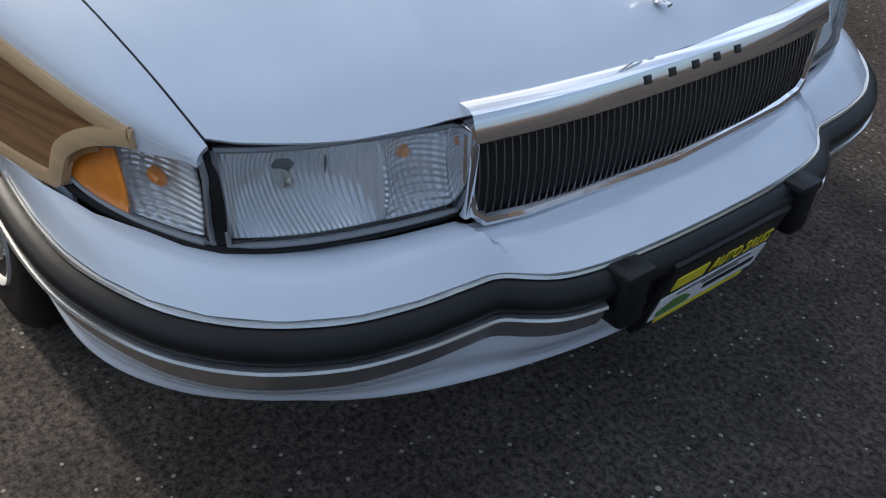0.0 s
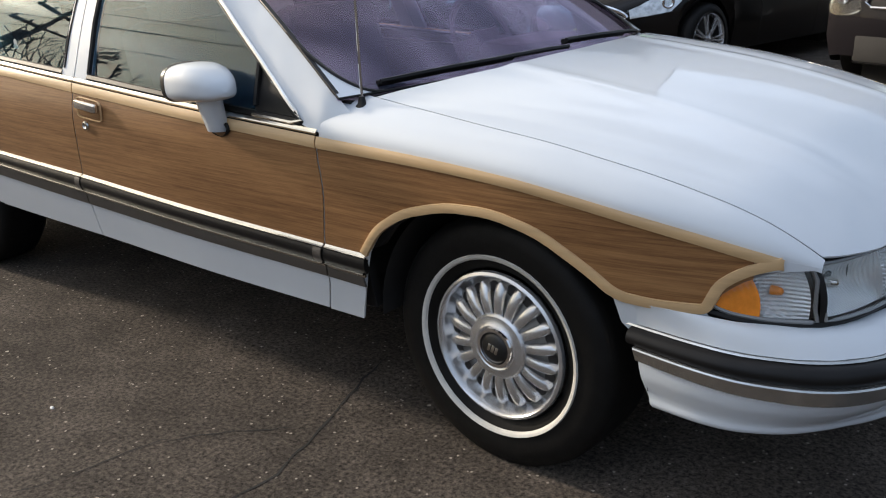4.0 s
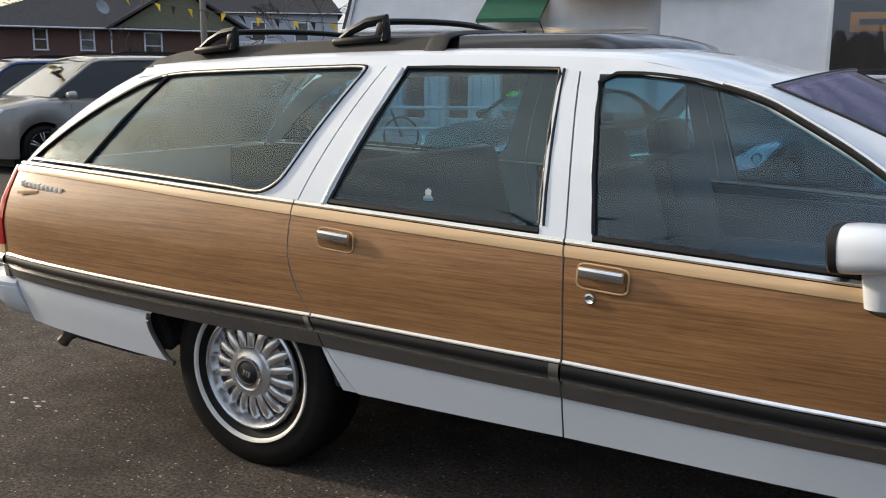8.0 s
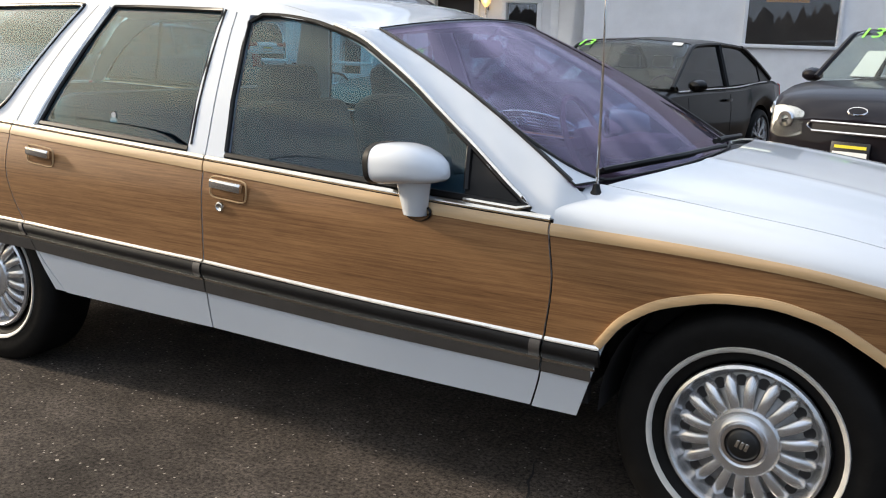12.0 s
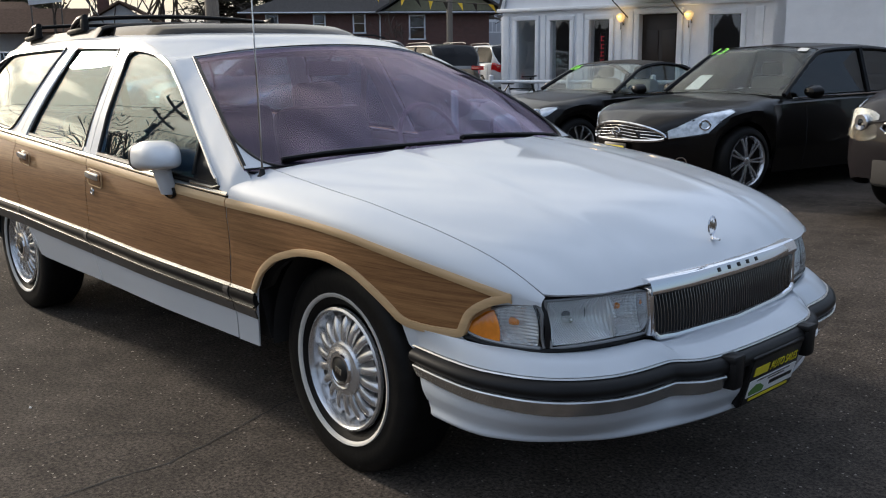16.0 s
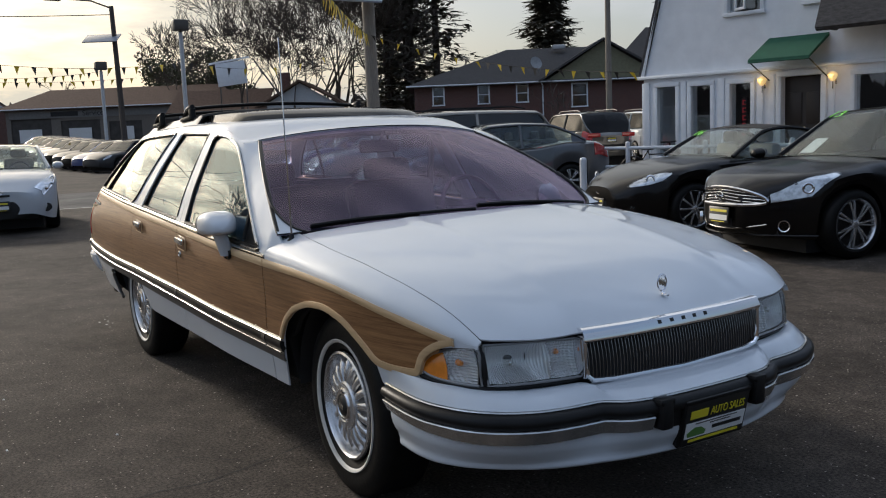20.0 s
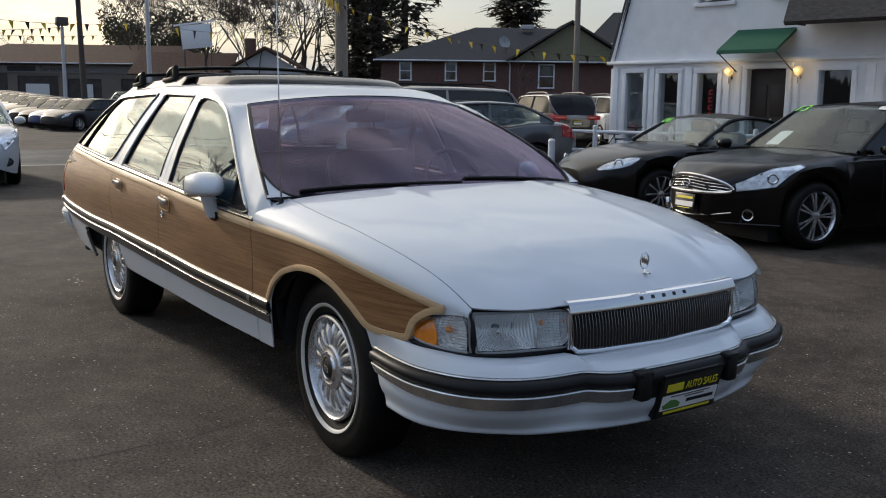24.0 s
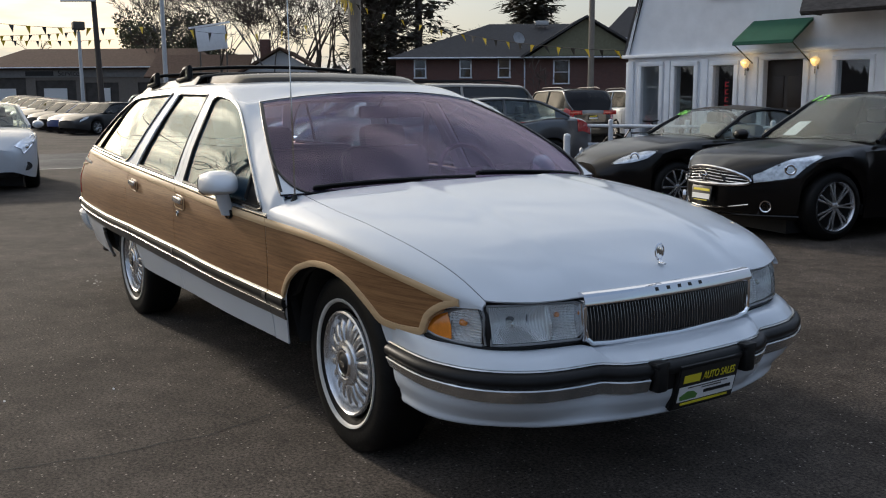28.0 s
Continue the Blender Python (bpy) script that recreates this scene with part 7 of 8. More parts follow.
part("oval_emblem", moved(tube([(0, 0.06 * math.cos(a), 0.032 * math.sin(a)) for a in np.linspace(0, 2 * math.pi, 16)], 0.007, 5, False), Matrix.Translation((L / 2 + 0.070, 0, 0.66))), CHROME, velo)
for s in (1, -1):
    fl = (lambda d: d) if s > 0 else mirror_y
    bz = part("lamp_housing", fl(shell(lambda u, v: sf(L / 2 - 0.62 + 0.56 * u, 0.615 - 0.135 * u + v * (0.025 + 0.20 * u), 0.016), 12, 6, 0.01, (0.5, -1, 0.3))), LAMPBOWL, velo, "clear swept-back headlamp with chrome inside")
    part("lamp_trim", fl(tube([sf(L / 2 - 0.62 + 0.56 * u, 0.612 - 0.135 * u, 0.022) for u in np.linspace(0, 1, 10)], 0.012, 6)), CHROME, bz)
    for uu, r0 in ((0.55, 0.036), (0.82, 0.042)):
        part("lamp_bowl", fl(moved(revolve([(0.0, 0.022), (r0 * 0.7, 0.018), (r0, 0.006), (r0, -0.02)], 16, "x"), Matrix.Translation(sf(L / 2 - 0.62 + 0.56 * uu, 0.55, 0.016)) @ Matrix.Rotation(radians(-50), 4, "Z"))), CHROME, bz)
    part("fog_surround", moved(revolve([(0.0, 0.012), (0.085, 0.008), (0.095, -0.02)], 20, "x"), Matrix.Translation((L / 2 - 0.128, s * 0.67, 0.40)) @ Matrix.Rotation(radians(s * 30), 4, "Z") @ Matrix.Diagonal((1, 1.25, 0.8, 1))), DARK, velo)
    part("fog_lamp", moved(revolve([(0.0, 0.03), (0.05, 0.022), (0.06, 0.0), (0.06, -0.02)], 14, "x"), Matrix.Translation((L / 2 - 0.12, s * 0.67, 0.40)) @ Matrix.Rotation(radians(s * 30), 4, "Z")), LENS, velo)
nose_plate(velo, L / 2 + 0.095, 0, 0.46)
# row of cars across the street
L = 4.6
ROWGREY = mat("dull_grey_car_paint", (0.030, 0.031, 0.034), 0.4, coat=0.5, var=0.05, spec=0.2)
lot_paints = (ROWGREY, BLUECAR, BLACKCAR, ROWGREY, BLACKCAR, GREYCAR, REDCAR, ROWGREY, BLACKCAR, ROWGREY)
for i in range(10):
    x = -40.0 - 2.75 * i
    y = 8.4 + 0.02 * i
    vehicle("sedan", pose(x, y, gz(x, 0), 0, 0, -62), "parked sedan in a long row across the street", lot_paints[i], L, 1.78, 1.44, 2.75, 0.9, 0.315, sedan_line(L, 0.62, 0.92, 0.94, 1.0), (1.0, 0.28, -0.95, -1.65), style="seven", group="row of cars across the street", detail=False, glassm=DARKGLASS)
L = 4.7
vehicle("pickup_truck", pose(-66, 2.0, gz(-66, 0), 0, 0, 85), "dark pickup truck by the garage", BLACKCAR, L, 1.9, 1.8, 2.9, 0.9, 0.37, [(2.35, 0.9), (2.1, 1.05), (1.0, 1.15), (0.2, 1.12), (-1.0, 1.15), (-2.35, 1.1)], (1.0, 0.5, -0.7, -1.0), sill=0.3, detail=False)
vehicle("van", pose(-44.5, 11.9, gz(-44, 0), 0, 0, -60), "pale van in the row across the street", WHITECAR, L, 1.9, 1.85, 2.9, 0.9, 0.35, suv_line, (1.3, 0.8, -2.0, -2.3), sill=0.28, detail=False, side_glass=DARKGLASS)


# ---- buildings ----
STUCCO = mat("white_stucco", (0.84, 0.85, 0.87), 0.8, var=0.06, scale=2.5, bump=0.15, bump_scale=40)
WHITETRIM = mat("white_trim_paint", (0.80, 0.82, 0.85), 0.5, var=0.05)
SHINGLE = mat("grey_shingles", (0.085, 0.08, 0.078), 0.9, var=0.3, scale=9, stretch=(1, 1, 3), bump=0.4, bump_scale=25, spec=0.1)
BROWNROOF = mat("brown_shingles", (0.13, 0.085, 0.062), 0.9, var=0.2, scale=6, bump=0.3, bump_scale=20, spec=0.1)
AWNING = mat("green_canvas", (0.009, 0.085, 0.045), 0.75, var=0.1, scale=5)
PLASTER = mat("pale_siding", (0.50, 0.51, 0.52), 0.7, var=0.06)
TANBRICK = mat("buff_wall", (0.19, 0.165, 0.14), 0.8, var=0.12)
# the gloom of unlit interiors is put into this dark colour
ROOM = mat("unlit_interior_dark", (0.07, 0.062, 0.055), 0.8, var=0.3, scale=2)
CONCRETE = mat("concrete", (0.32, 0.31, 0.29), 0.85, var=0.15)


def brick_mat(name, a, b, mortar):
    m = bpy.data.materials.new(name)
    m.use_nodes = True
    n, l = m.node_tree.nodes, m.node_tree.links
    t, tc, mp = n.new("ShaderNodeTexBrick"), n.new("ShaderNodeTexCoord"), n.new("ShaderNodeMapping")
    mp.inputs["Rotation"].default_value = (radians(90), 0, 0)
    l.new(tc.outputs["Object"], mp.inputs["Vector"])
    l.new(mp.outputs["Vector"], t.inputs["Vector"])
    t.inputs["Color1"].default_value, t.inputs["Color2"].default_value, t.inputs["Mortar"].default_value = (*a, 1), (*b, 1), (*mortar, 1)
    t.inputs["Scale"].default_value, t.inputs["Mortar Size"].default_value = 4.5, 0.012
    l.new(t.outputs["Color"], n["Principled BSDF"].inputs["Base Color"])
    n["Principled BSDF"].inputs["Roughness"].default_value = 0.85
    return m


BRICK = brick_mat("red_brick", (0.155, 0.072, 0.056), (0.105, 0.054, 0.045), (0.17, 0.14, 0.125))


def wall(w0, w1, z0, z1, holes, thick=0.2):
    """An upright wall in its own x-z plane, front at y = 0, with openings (x0, x1, z0, z1) through it; one closed mesh."""
    xs = sorted({w0, w1, *[h[i] for h in holes for i in (0, 1)]})
    zs_ = sorted({z0, z1, *[h[i] for h in holes for i in (2, 3)]})
    nx, nz = len(xs), len(zs_)
    vs = [(x, y, z) for y in (0.0, thick) for x in xs for z in zs_]
    at = lambda s, i, j: s * nx * nz + i * nz + j

    def solid(i, j):
        if not (0 <= i < nx - 1 and 0 <= j < nz - 1):
            return False
        cx, cz = (xs[i] + xs[i + 1]) / 2, (zs_[j] + zs_[j + 1]) / 2
        return not any(h[0] < cx < h[1] and h[2] < cz < h[3] for h in holes)

    fs = []
    for i in range(nx - 1):
        for j in range(nz - 1):
            if solid(i, j):
                fs += [(at(0, i, j), at(0, i + 1, j), at(0, i + 1, j + 1), at(0, i, j + 1)), (at(1, i, j), at(1, i, j + 1), at(1, i + 1, j + 1), at(1, i + 1, j))]
                for di, dj, p, q in ((-1, 0, (i, j), (i, j + 1)), (1, 0, (i + 1, j), (i + 1, j + 1)), (0, -1, (i, j), (i + 1, j)), (0, 1, (i, j + 1), (i + 1, j + 1))):
                    if not solid(i + di, j + dj):
                        fs.append((at(0, *p), at(0, *q), at(1, *q), at(1, *p)))
    return vs, fs


def window(parent, x0, x1, z0, z1, name="window", rail=True, frame=0.07, depth=0.05, proud=0.03):
    w = part(name, join(boxd(((x0 + x1) / 2, -proud / 2, z1 + frame / 2), (x1 - x0 + 2 * frame, 0.06 + proud, frame), 0.008), boxd(((x0 + x1) / 2, -proud / 2 - 0.01, z0 - frame / 2), (x1 - x0 + 2.6 * frame, 0.08 + proud, frame), 0.008),
                        boxd((x0 - frame / 2, -proud / 2, (z0 + z1) / 2), (frame, 0.06 + proud, z1 - z0), 0.008), boxd((x1 + frame / 2, -proud / 2, (z0 + z1) / 2), (frame, 0.06 + proud, z1 - z0), 0.008),
                        *([boxd(((x0 + x1) / 2, 0.03, (z0 + z1) / 2), (x1 - x0, 0.04, 0.05), 0.006)] if rail else [])), WHITETRIM, parent)
    part("pane", boxd(((x0 + x1) / 2, depth, (z0 + z1) / 2), (x1 - x0, 0.006, z1 - z0), 0.0), HOUSEGLASS, w)
    return w


# the dealer's white gambrel house; its front runs along its own x axis
FD = math.degrees(math.atan2(0.2, 0.98))
office = thing("dealer_office", pose(-9.99, 11.95, 0, 0, 0, FD), "white stucco office with a green door awning", "building")
wins = [(0.36, 0.80, 0.62, 2.06), (1.16, 1.60, 0.62, 2.04), (2.03, 2.47, 0.62, 2.03), (4.47, 5.05, 0.62, 2.05)]
door = (3.10, 3.86, 0.12, 2.10)
part("front_wall", wall(0.0, 6.4, 0.0, 2.24, wins + [door], 0.2), STUCCO, office)
for h in wins:
    window(office, *h, rail=False, frame=0.085)
for x0, x1 in ((-0.02, 0.16), (0.93, 1.04), (1.76, 1.90), (2.60, 2.72), (2.86, 2.96), (4.0, 4.1), (5.3, 5.45)):
    part("pilaster", boxd(((x0 + x1) / 2, -0.02, 1.08), (x1 - x0, 0.05, 2.16), 0.008), WHITETRIM, office)
part("ledge", boxd((3.15, -0.04, 2.27), (6.5, 0.14, 0.07), 0.015), WHITETRIM, office)
df = part("door_frame", join(boxd((3.48, -0.03, 2.15), (0.96, 0.1, 0.10), 0.01), boxd((3.05, -0.03, 1.1), (0.10, 0.1, 2.0), 0.01), boxd((3.91, -0.03, 1.1), (0.10, 0.1, 2.0), 0.01)), WHITETRIM, office)
part("dark_door", join(boxd((3.48, 0.12, 1.1), (0.76, 0.05, 1.98), 0.01), *[boxd((3.48 + dx, 0.09, zc), (0.26, 0.03, 0.6), 0.01) for dx in (-0.17, 0.17) for zc in (0.6, 1.5)]), mat("dark_brown_door", (0.030, 0.020, 0.014), 0.5), df)
part("doorstep", boxd((3.48, -0.35, 0.06), (1.6, 0.7, 0.12), 0.01), CONCRETE, office)
# upper storey: gambrel gable with a steep edge on the near side
up_w = [(1.98, 2.66, 3.40, 4.25), (3.58, 4.32, 3.45, 4.3)]
part("upper_wall", wall(0.66, 6.4, 2.30, 4.60, up_w, 0.2), STUCCO, office)
part("gable_edge", prism([(0.02, 2.30), (0.665, 2.30), (0.665, 4.60)], 0.2, "y", 0.0), STUCCO, office)
part("gable_top", prism([(0.66, 4.60), (6.4, 4.60), (6.4, 6.6), (4.4, 6.6)], 0.2, "y", 0.0), STUCCO, office)
for h in up_w:
    wd = window(office, *h, rail=False, frame=0.075)
part("open_sash", moved(join(boxd((0.0, 0, 0.40), (0.03, 0.32, 0.05), 0.005), boxd((0, 0, -0.38), (0.03, 0.32, 0.05), 0.005), boxd((0, 0.16, 0), (0.03, 0.04, 0.82), 0.005), boxd((0, -0.16, 0), (0.03, 0.04, 0.82), 0.005)), Matrix.Translation((2.27, -0.10, 3.83)) @ Matrix.Rotation(radians(60), 4, "Z")), WHITETRIM, wd)
part("barge_board", join(tube([(-0.02, -0.04, 2.26), (0.64, -0.04, 4.62), (4.42, -0.04, 6.66)], 0.05, 4)), WHITETRIM, office)
part("steep_roof", join(prism([(-0.10, 2.30), (-0.02, 2.28), (0.66, 4.62), (0.58, 4.66)], 7.0, "y", -0.06), prism([(0.58, 4.66), (0.66, 4.62), (4.4, 6.6), (4.4, 6.72)], 7.0, "y", -0.06)), SHINGLE, office, "dark gambrel roof")
part("side_wall", boxd((0.1, 3.5, 1.1), (0.2, 6.8, 2.2), 0.0), STUCCO, office)
# added dark sheet and floor stand in for the unlit rooms behind the panes
part("room_backdrop", boxd((3.2, 1.6, 3.2), (6.0, 0.1, 6.0), 0.0), ROOM, office)
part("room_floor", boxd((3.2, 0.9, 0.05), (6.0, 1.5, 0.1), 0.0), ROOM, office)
# small roof over the wing's entrance, at the frame's edge
part("porch_roof", join(prism([(-1.0, 2.86), (-0.92, 2.80), (-0.2, 4.3), (-0.26, 4.4)], 3.4, "x", 4.16), boxd((4.24, -0.9, 2.85), (0.16, 0.16, 0.06), 0.01)), SHINGLE, office, "dark shingled porch roof")
part("porch_soffit", prism([(-0.96, 2.84), (-0.2, 2.84), (-0.2, 4.3)], 0.04, "x", 4.18), SHINGLE, office)
aw = part("awning", prism([(-0.82, 2.36), (-0.80, 2.42), (0.0, 2.84), (0.0, 2.78)], 1.16, "x", 2.82), AWNING, office, "green canvas awning")
part("awning_valance", boxd((3.40, -0.80, 2.375), (1.16, 0.02, 0.05), 0.0), AWNING, aw)
for x in (2.84, 3.96):
    part("awning_strut", tube([(x, -0.78, 2.37), (x, -0.02, 2.05)], 0.012, 6), BLACKTRIM, aw)
LAMPGLOW = mat("warm_lamp_glass", (0.9, 0.7, 0.35), 0.3, emit=(1.0, 0.62, 0.22, 0.55))
for x in (2.74, 4.10):
    lm = part("wall_lamp", join(tube([(x, 0.0, 1.98), (x, -0.10, 2.02), (x, -0.10, 2.08)], 0.012, 6), boxd((x, 0.0, 1.97), (0.06, 0.03, 0.14), 0.01), revolve([(0.012, 0.0), (0.012, -0.12), (0.0, -0.14)], 8, "z", (x, -0.10, 1.95))), DULLCHROME, office, "brass carriage lamp, lit")
    part("lamp_glass", revolve([(0.03, -0.03), (0.085, 0.04), (0.095, 0.09), (0.05, 0.13), (0.0, 0.14)], 8, "z", (x, -0.12, 1.99)), LAMPGLOW, lm)
    lamp = bpy.data.lights.new("lamp_glow", "POINT")
    lamp.energy, lamp.color, lamp.shadow_soft_size = 1.5, (1.0, 0.68, 0.32), 0.08
    lo = new("lamp_glow", lamp)
    lo.parent = office
    lo.location = (x, -0.22, 2.06)
sign_ = part("open_sign", boxd((2.25, 0.13, 1.36), (0.13, 0.012, 0.82), 0.004), DARK, office, "upright window sign with red letters")
for i in range(5):
    part("red_letter", join(boxd((2.225, 0.118, 1.66 - 0.15 * i), (0.016, 0.012, 0.10), 0.0), boxd((2.255, 0.118, 1.70 - 0.15 * i), (0.06, 0.012, 0.018), 0.0), boxd((2.255, 0.118, 1.625 - 0.15 * i), (0.06, 0.012, 0.018), 0.0)), bpy.data.materials.get("red_neon_letters") or mat("red_neon_letters", (0.45, 0.03, 0.04), 0.4, emit=(1.0, 0.05, 0.06, 0.12)), sign_)
# the shop wing, standing a little forward
wing_h = (8.72, 10.12, 1.45, 2.85)
part("wing_wall", moved(wall(5.83, 16.0, 0.0, 4.6, [wing_h], 0.2), Matrix.Translation((0, -0.75, 0))), STUCCO, office)
part("wing_side", boxd((5.93, -0.38, 2.3), (0.2, 0.74, 4.6), 0.0), STUCCO, office)
ww = window(office, 8.72, 10.12, 1.45, 2.85, "shop_window", False, 0.06)
ww.matrix_basis = Matrix.Translation((0, -0.75, 0))
# added dark sheet for the unlit depth behind the shop window
part("shop_backdrop", boxd((9.4, 1.0, 2.2), (2.2, 0.1, 2.2), 0.0), ROOM, office)
part("tyre_sign", boxd((9.32, -0.66, 2.28), (0.66, 0.02, 0.30), 0.005), mat("orange_sign", (0.70, 0.27, 0.03), 0.5, var=0.05), office, "orange shop sign")
part("sign_bar", boxd((9.36, -0.675, 2.28), (0.48, 0.008, 0.09), 0.0), BLACKPRINT, office)
part("shop_light", boxd((9.32, -0.5, 2.72), (0.7, 0.04, 0.05), 0.01), mat("strip_light", (0.9, 0.9, 0.7), 0.4, emit=(1.0, 0.95, 0.7, 2.0)), office, "strip light in the shop window")

# bicycle by the rail
bike = thing("bicycle", pose(-8.9, 11.2, 0, 0, 0, FD + 4), "dark mountain bicycle leaning by the fence", "bicycle")
for x in (-0.52, 0.52):
    part("bike_wheel", join(tube([(x + 0.33 * math.cos(a), 0, 0.33 + 0.33 * math.sin(a)) for a in np.linspace(0, 2 * math.pi, 30)], 0.022, 6, False), *[tube([(x, 0, 0.33), (x + 0.32 * math.cos(a), 0, 0.33 + 0.32 * math.sin(a))], 0.004, 4, False) for a in np.linspace(0, 2 * math.pi, 13)[:-1]]), TYRE, bike)
part("bike_frame", join(*[tube(p, 0.02, 6) for p in ([(-0.52, 0, 0.33), (-0.08, 0, 0.30), (-0.18, 0, 0.78), (-0.52, 0, 0.33)], [(-0.08, 0, 0.30), (0.34, 0, 0.72), (-0.16, 0, 0.70)], [(0.52, 0, 0.33), (0.36, 0, 0.72), (0.30, 0, 0.92)])]), BLACKTRIM, bike)
part("saddle", boxd((-0.2, 0, 0.82), (0.26, 0.12, 0.06), 0.025), BLACKTRIM, bike)
part("handlebar", tube([(0.28, -0.3, 0.95), (0.32, 0, 0.94), (0.28, 0.3, 0.95)], 0.016, 6), BLACKTRIM, bike)

# white pipe fence and bollard
FENCE = mat("white_pipe_paint", (0.66, 0.68, 0.72), 0.5, var=0.08, scale=5)
fence = thing("pipe_fence", pose(-12.9, 8.6, 0, 0, 0, 18), "white painted pipe fence with two rails", "fence")
for i in range(6):
    part("post", join(tube([(1.55 * i, 0, 0), (1.55 * i, 0, 0.98)], 0.045, 10), revolve([(0.0, 0.03), (0.03, 0.02), (0.048, 0.0)], 10, "z", (1.55 * i, 0, 0.98))), FENCE, fence)
for z in (0.88, 0.52):
    part("rail", tube([(-0.4, 0, z), (8.1, 0, z)], 0.032, 8), FENCE, fence)
boll = part("bollard", join(tube([(-6.5, 7.22, 0), (-6.5, 7.22, 0.82)], 0.055, 12), revolve([(0.0, 0.035), (0.04, 0.025), (0.058, 0.0)], 12, "z", (-6.5, 7.22, 0.82))), FENCE)
tagged(boll, "white painted steel bollard with a rounded cap", "bollard")


def gable_house(root, w0, w1, z0, ze, zr_, r0, r1, depth, wmat, rmat, holes=(), over=0.3):
    """A long house: front wall with openings, roof with hipped ends from r0 to r1."""
    part("front_wall", wall(w0, w1, z0, ze, list(holes), 0.2), wmat, root)
    part("end_wall", boxd((w0 + 0.1, depth / 2 + 0.1, (z0 + ze) / 2), (0.2, depth, ze - z0), 0.0), wmat, root)
    part("end_wall", boxd((w1 - 0.1, depth / 2 + 0.1, (z0 + ze) / 2), (0.2, depth, ze - z0), 0.0), wmat, root)
    part("rear_wall", boxd(((w0 + w1) / 2, depth, (z0 + ze) / 2), (w1 - w0, 0.2, ze - z0), 0.0), wmat, root)
    a, b = w0 - over, w1 + over
    y0, y1 = -over, depth + over
    v = [(a, y0, ze), (b, y0, ze), (b, y1, ze), (a, y1, ze), (r0, depth / 2, zr_), (r1, depth / 2, zr_)]
    v += [(x, y, z - 0.12) for x, y, z in v[:4]]
    f = [(0, 1, 5, 4), (1, 2, 5), (2, 3, 4, 5), (3, 0, 4), (0, 1, 7, 6), (1, 2, 8, 7), (2, 3, 9, 8), (3, 0, 6, 9), (6, 7, 8, 9)]
    rf = part("roof", (v, f), rmat, root, "", 0)
    part("gutter", tube([(a, y0 - 0.04, ze - 0.03), (b, y0 - 0.04, ze - 0.03)], 0.05, 6), WHITETRIM, root)
    # added dark sheet for the unlit depth behind the openings
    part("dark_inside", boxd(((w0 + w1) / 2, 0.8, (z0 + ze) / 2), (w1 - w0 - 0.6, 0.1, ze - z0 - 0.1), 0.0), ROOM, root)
    return rf


HD = math.degrees(math.atan2(0.846, 0.532))
house = thing("brick_house", pose(-47.9, 28.48, 0, 0, 0, HD), "red brick bungalow with a grey shingled hip roof", "house")
hw = [(1.35, 1.98, 2.92, 4.0), (4.30, 4.92, 2.92, 4.0), (6.80, 7.45, 2.92, 4.02), (10.40, 11.3, 2.5, 3.9)]
gable_house(house, 0.1, 15.6, 0.0, 4.15, 6.62, 6.5, 12.4, 9.0, BRICK, SHINGLE, hw, 0.5)
for h in hw:
    window(house, *h, frame=0.09)
part("front_gable", join(prism([(8.7, 4.2), (16.2, 4.2), (12.35, 6.55)], 0.2, "y", -0.35)), mat("olive_siding", (0.20, 0.19, 0.12), 0.8), house)
part("gable_roof", join(prism([(8.2, 4.1), (12.35, 6.62), (12.35, 6.76), (8.1, 4.2)], 6.0, "y", -0.7), prism([(16.7, 4.1), (12.35, 6.62), (12.35, 6.76), (16.8, 4.2)], 6.0, "y", -0.7)), SHINGLE, house)
part("downspout", tube([(8.3, -0.5, 4.1), (8.45, -0.1, 3.9), (8.45, -0.08, 0.5)], 0.05, 6), WHITETRIM, house)
part("satellite_dish", join(moved(revolve([(0.0, 0.10), (0.25, 0.06), (0.42, 0.0)], 16, "y"), Matrix.Translation((8.05, -0.3, 5.35)) @ Matrix.Rotation(radians(25), 4, "Z") @ Matrix.Rotation(radians(-20), 4, "X")), tube([(8.05, -0.2, 5.3), (8.3, 0.4, 4.8)], 0.03, 5)), mat("dish_grey", (0.30, 0.31, 0.32), 0.5), house, "grey satellite dish")
part("roof_vent", boxd((10.0, 3.6, 6.6), (0.9, 0.5, 0.3), 0.06), mat("vent_metal", (0.45, 0.45, 0.45), 0.5), house)

svc = thing("service_garage", pose(-76.03, 16.41, 0, 0, 0, HD), "long single-storey service garage with a brown roof", "building")
bays = [(-9.2, -5.8, 0.6, 3.5), (-5.0, -1.7, 0.6, 3.3), (-0.95, 1.8, 0.6, 3.1), (3.4, 6.6, 0.6, 3.1)]
gable_house(svc, -9.6, 9.5, 0.4, 4.35, 6.1, -7.5, 7.3, 9.0, TANBRICK, BROWNROOF, bays, 0.6)
for b_ in bays:
    part("garage_door", join(boxd(((b_[0] + b_[1]) / 2, 0.12, (b_[2] + b_[3]) / 2), (b_[1] - b_[0], 0.05, b_[3] - b_[2]), 0.0), *[boxd(((b_[0] + b_[1]) / 2, 0.085, b_[2] + 0.6 * i), (b_[1] - b_[0], 0.03, 0.05), 0.0) for i in range(1, 5)]), ROOM, svc)
    part("door_sign", boxd((b_[0] + 1.6, 0.0, 2.1), (1.9 if b_[0] < -2 else 0.9, 0.04, 1.1), 0.0), WHITEPRINT, svc)
part("name_band", boxd((0.0, -0.05, 3.85), (18.6, 0.08, 0.62), 0.0), mat("pale_fascia", (0.22, 0.21, 0.20), 0.7), svc)
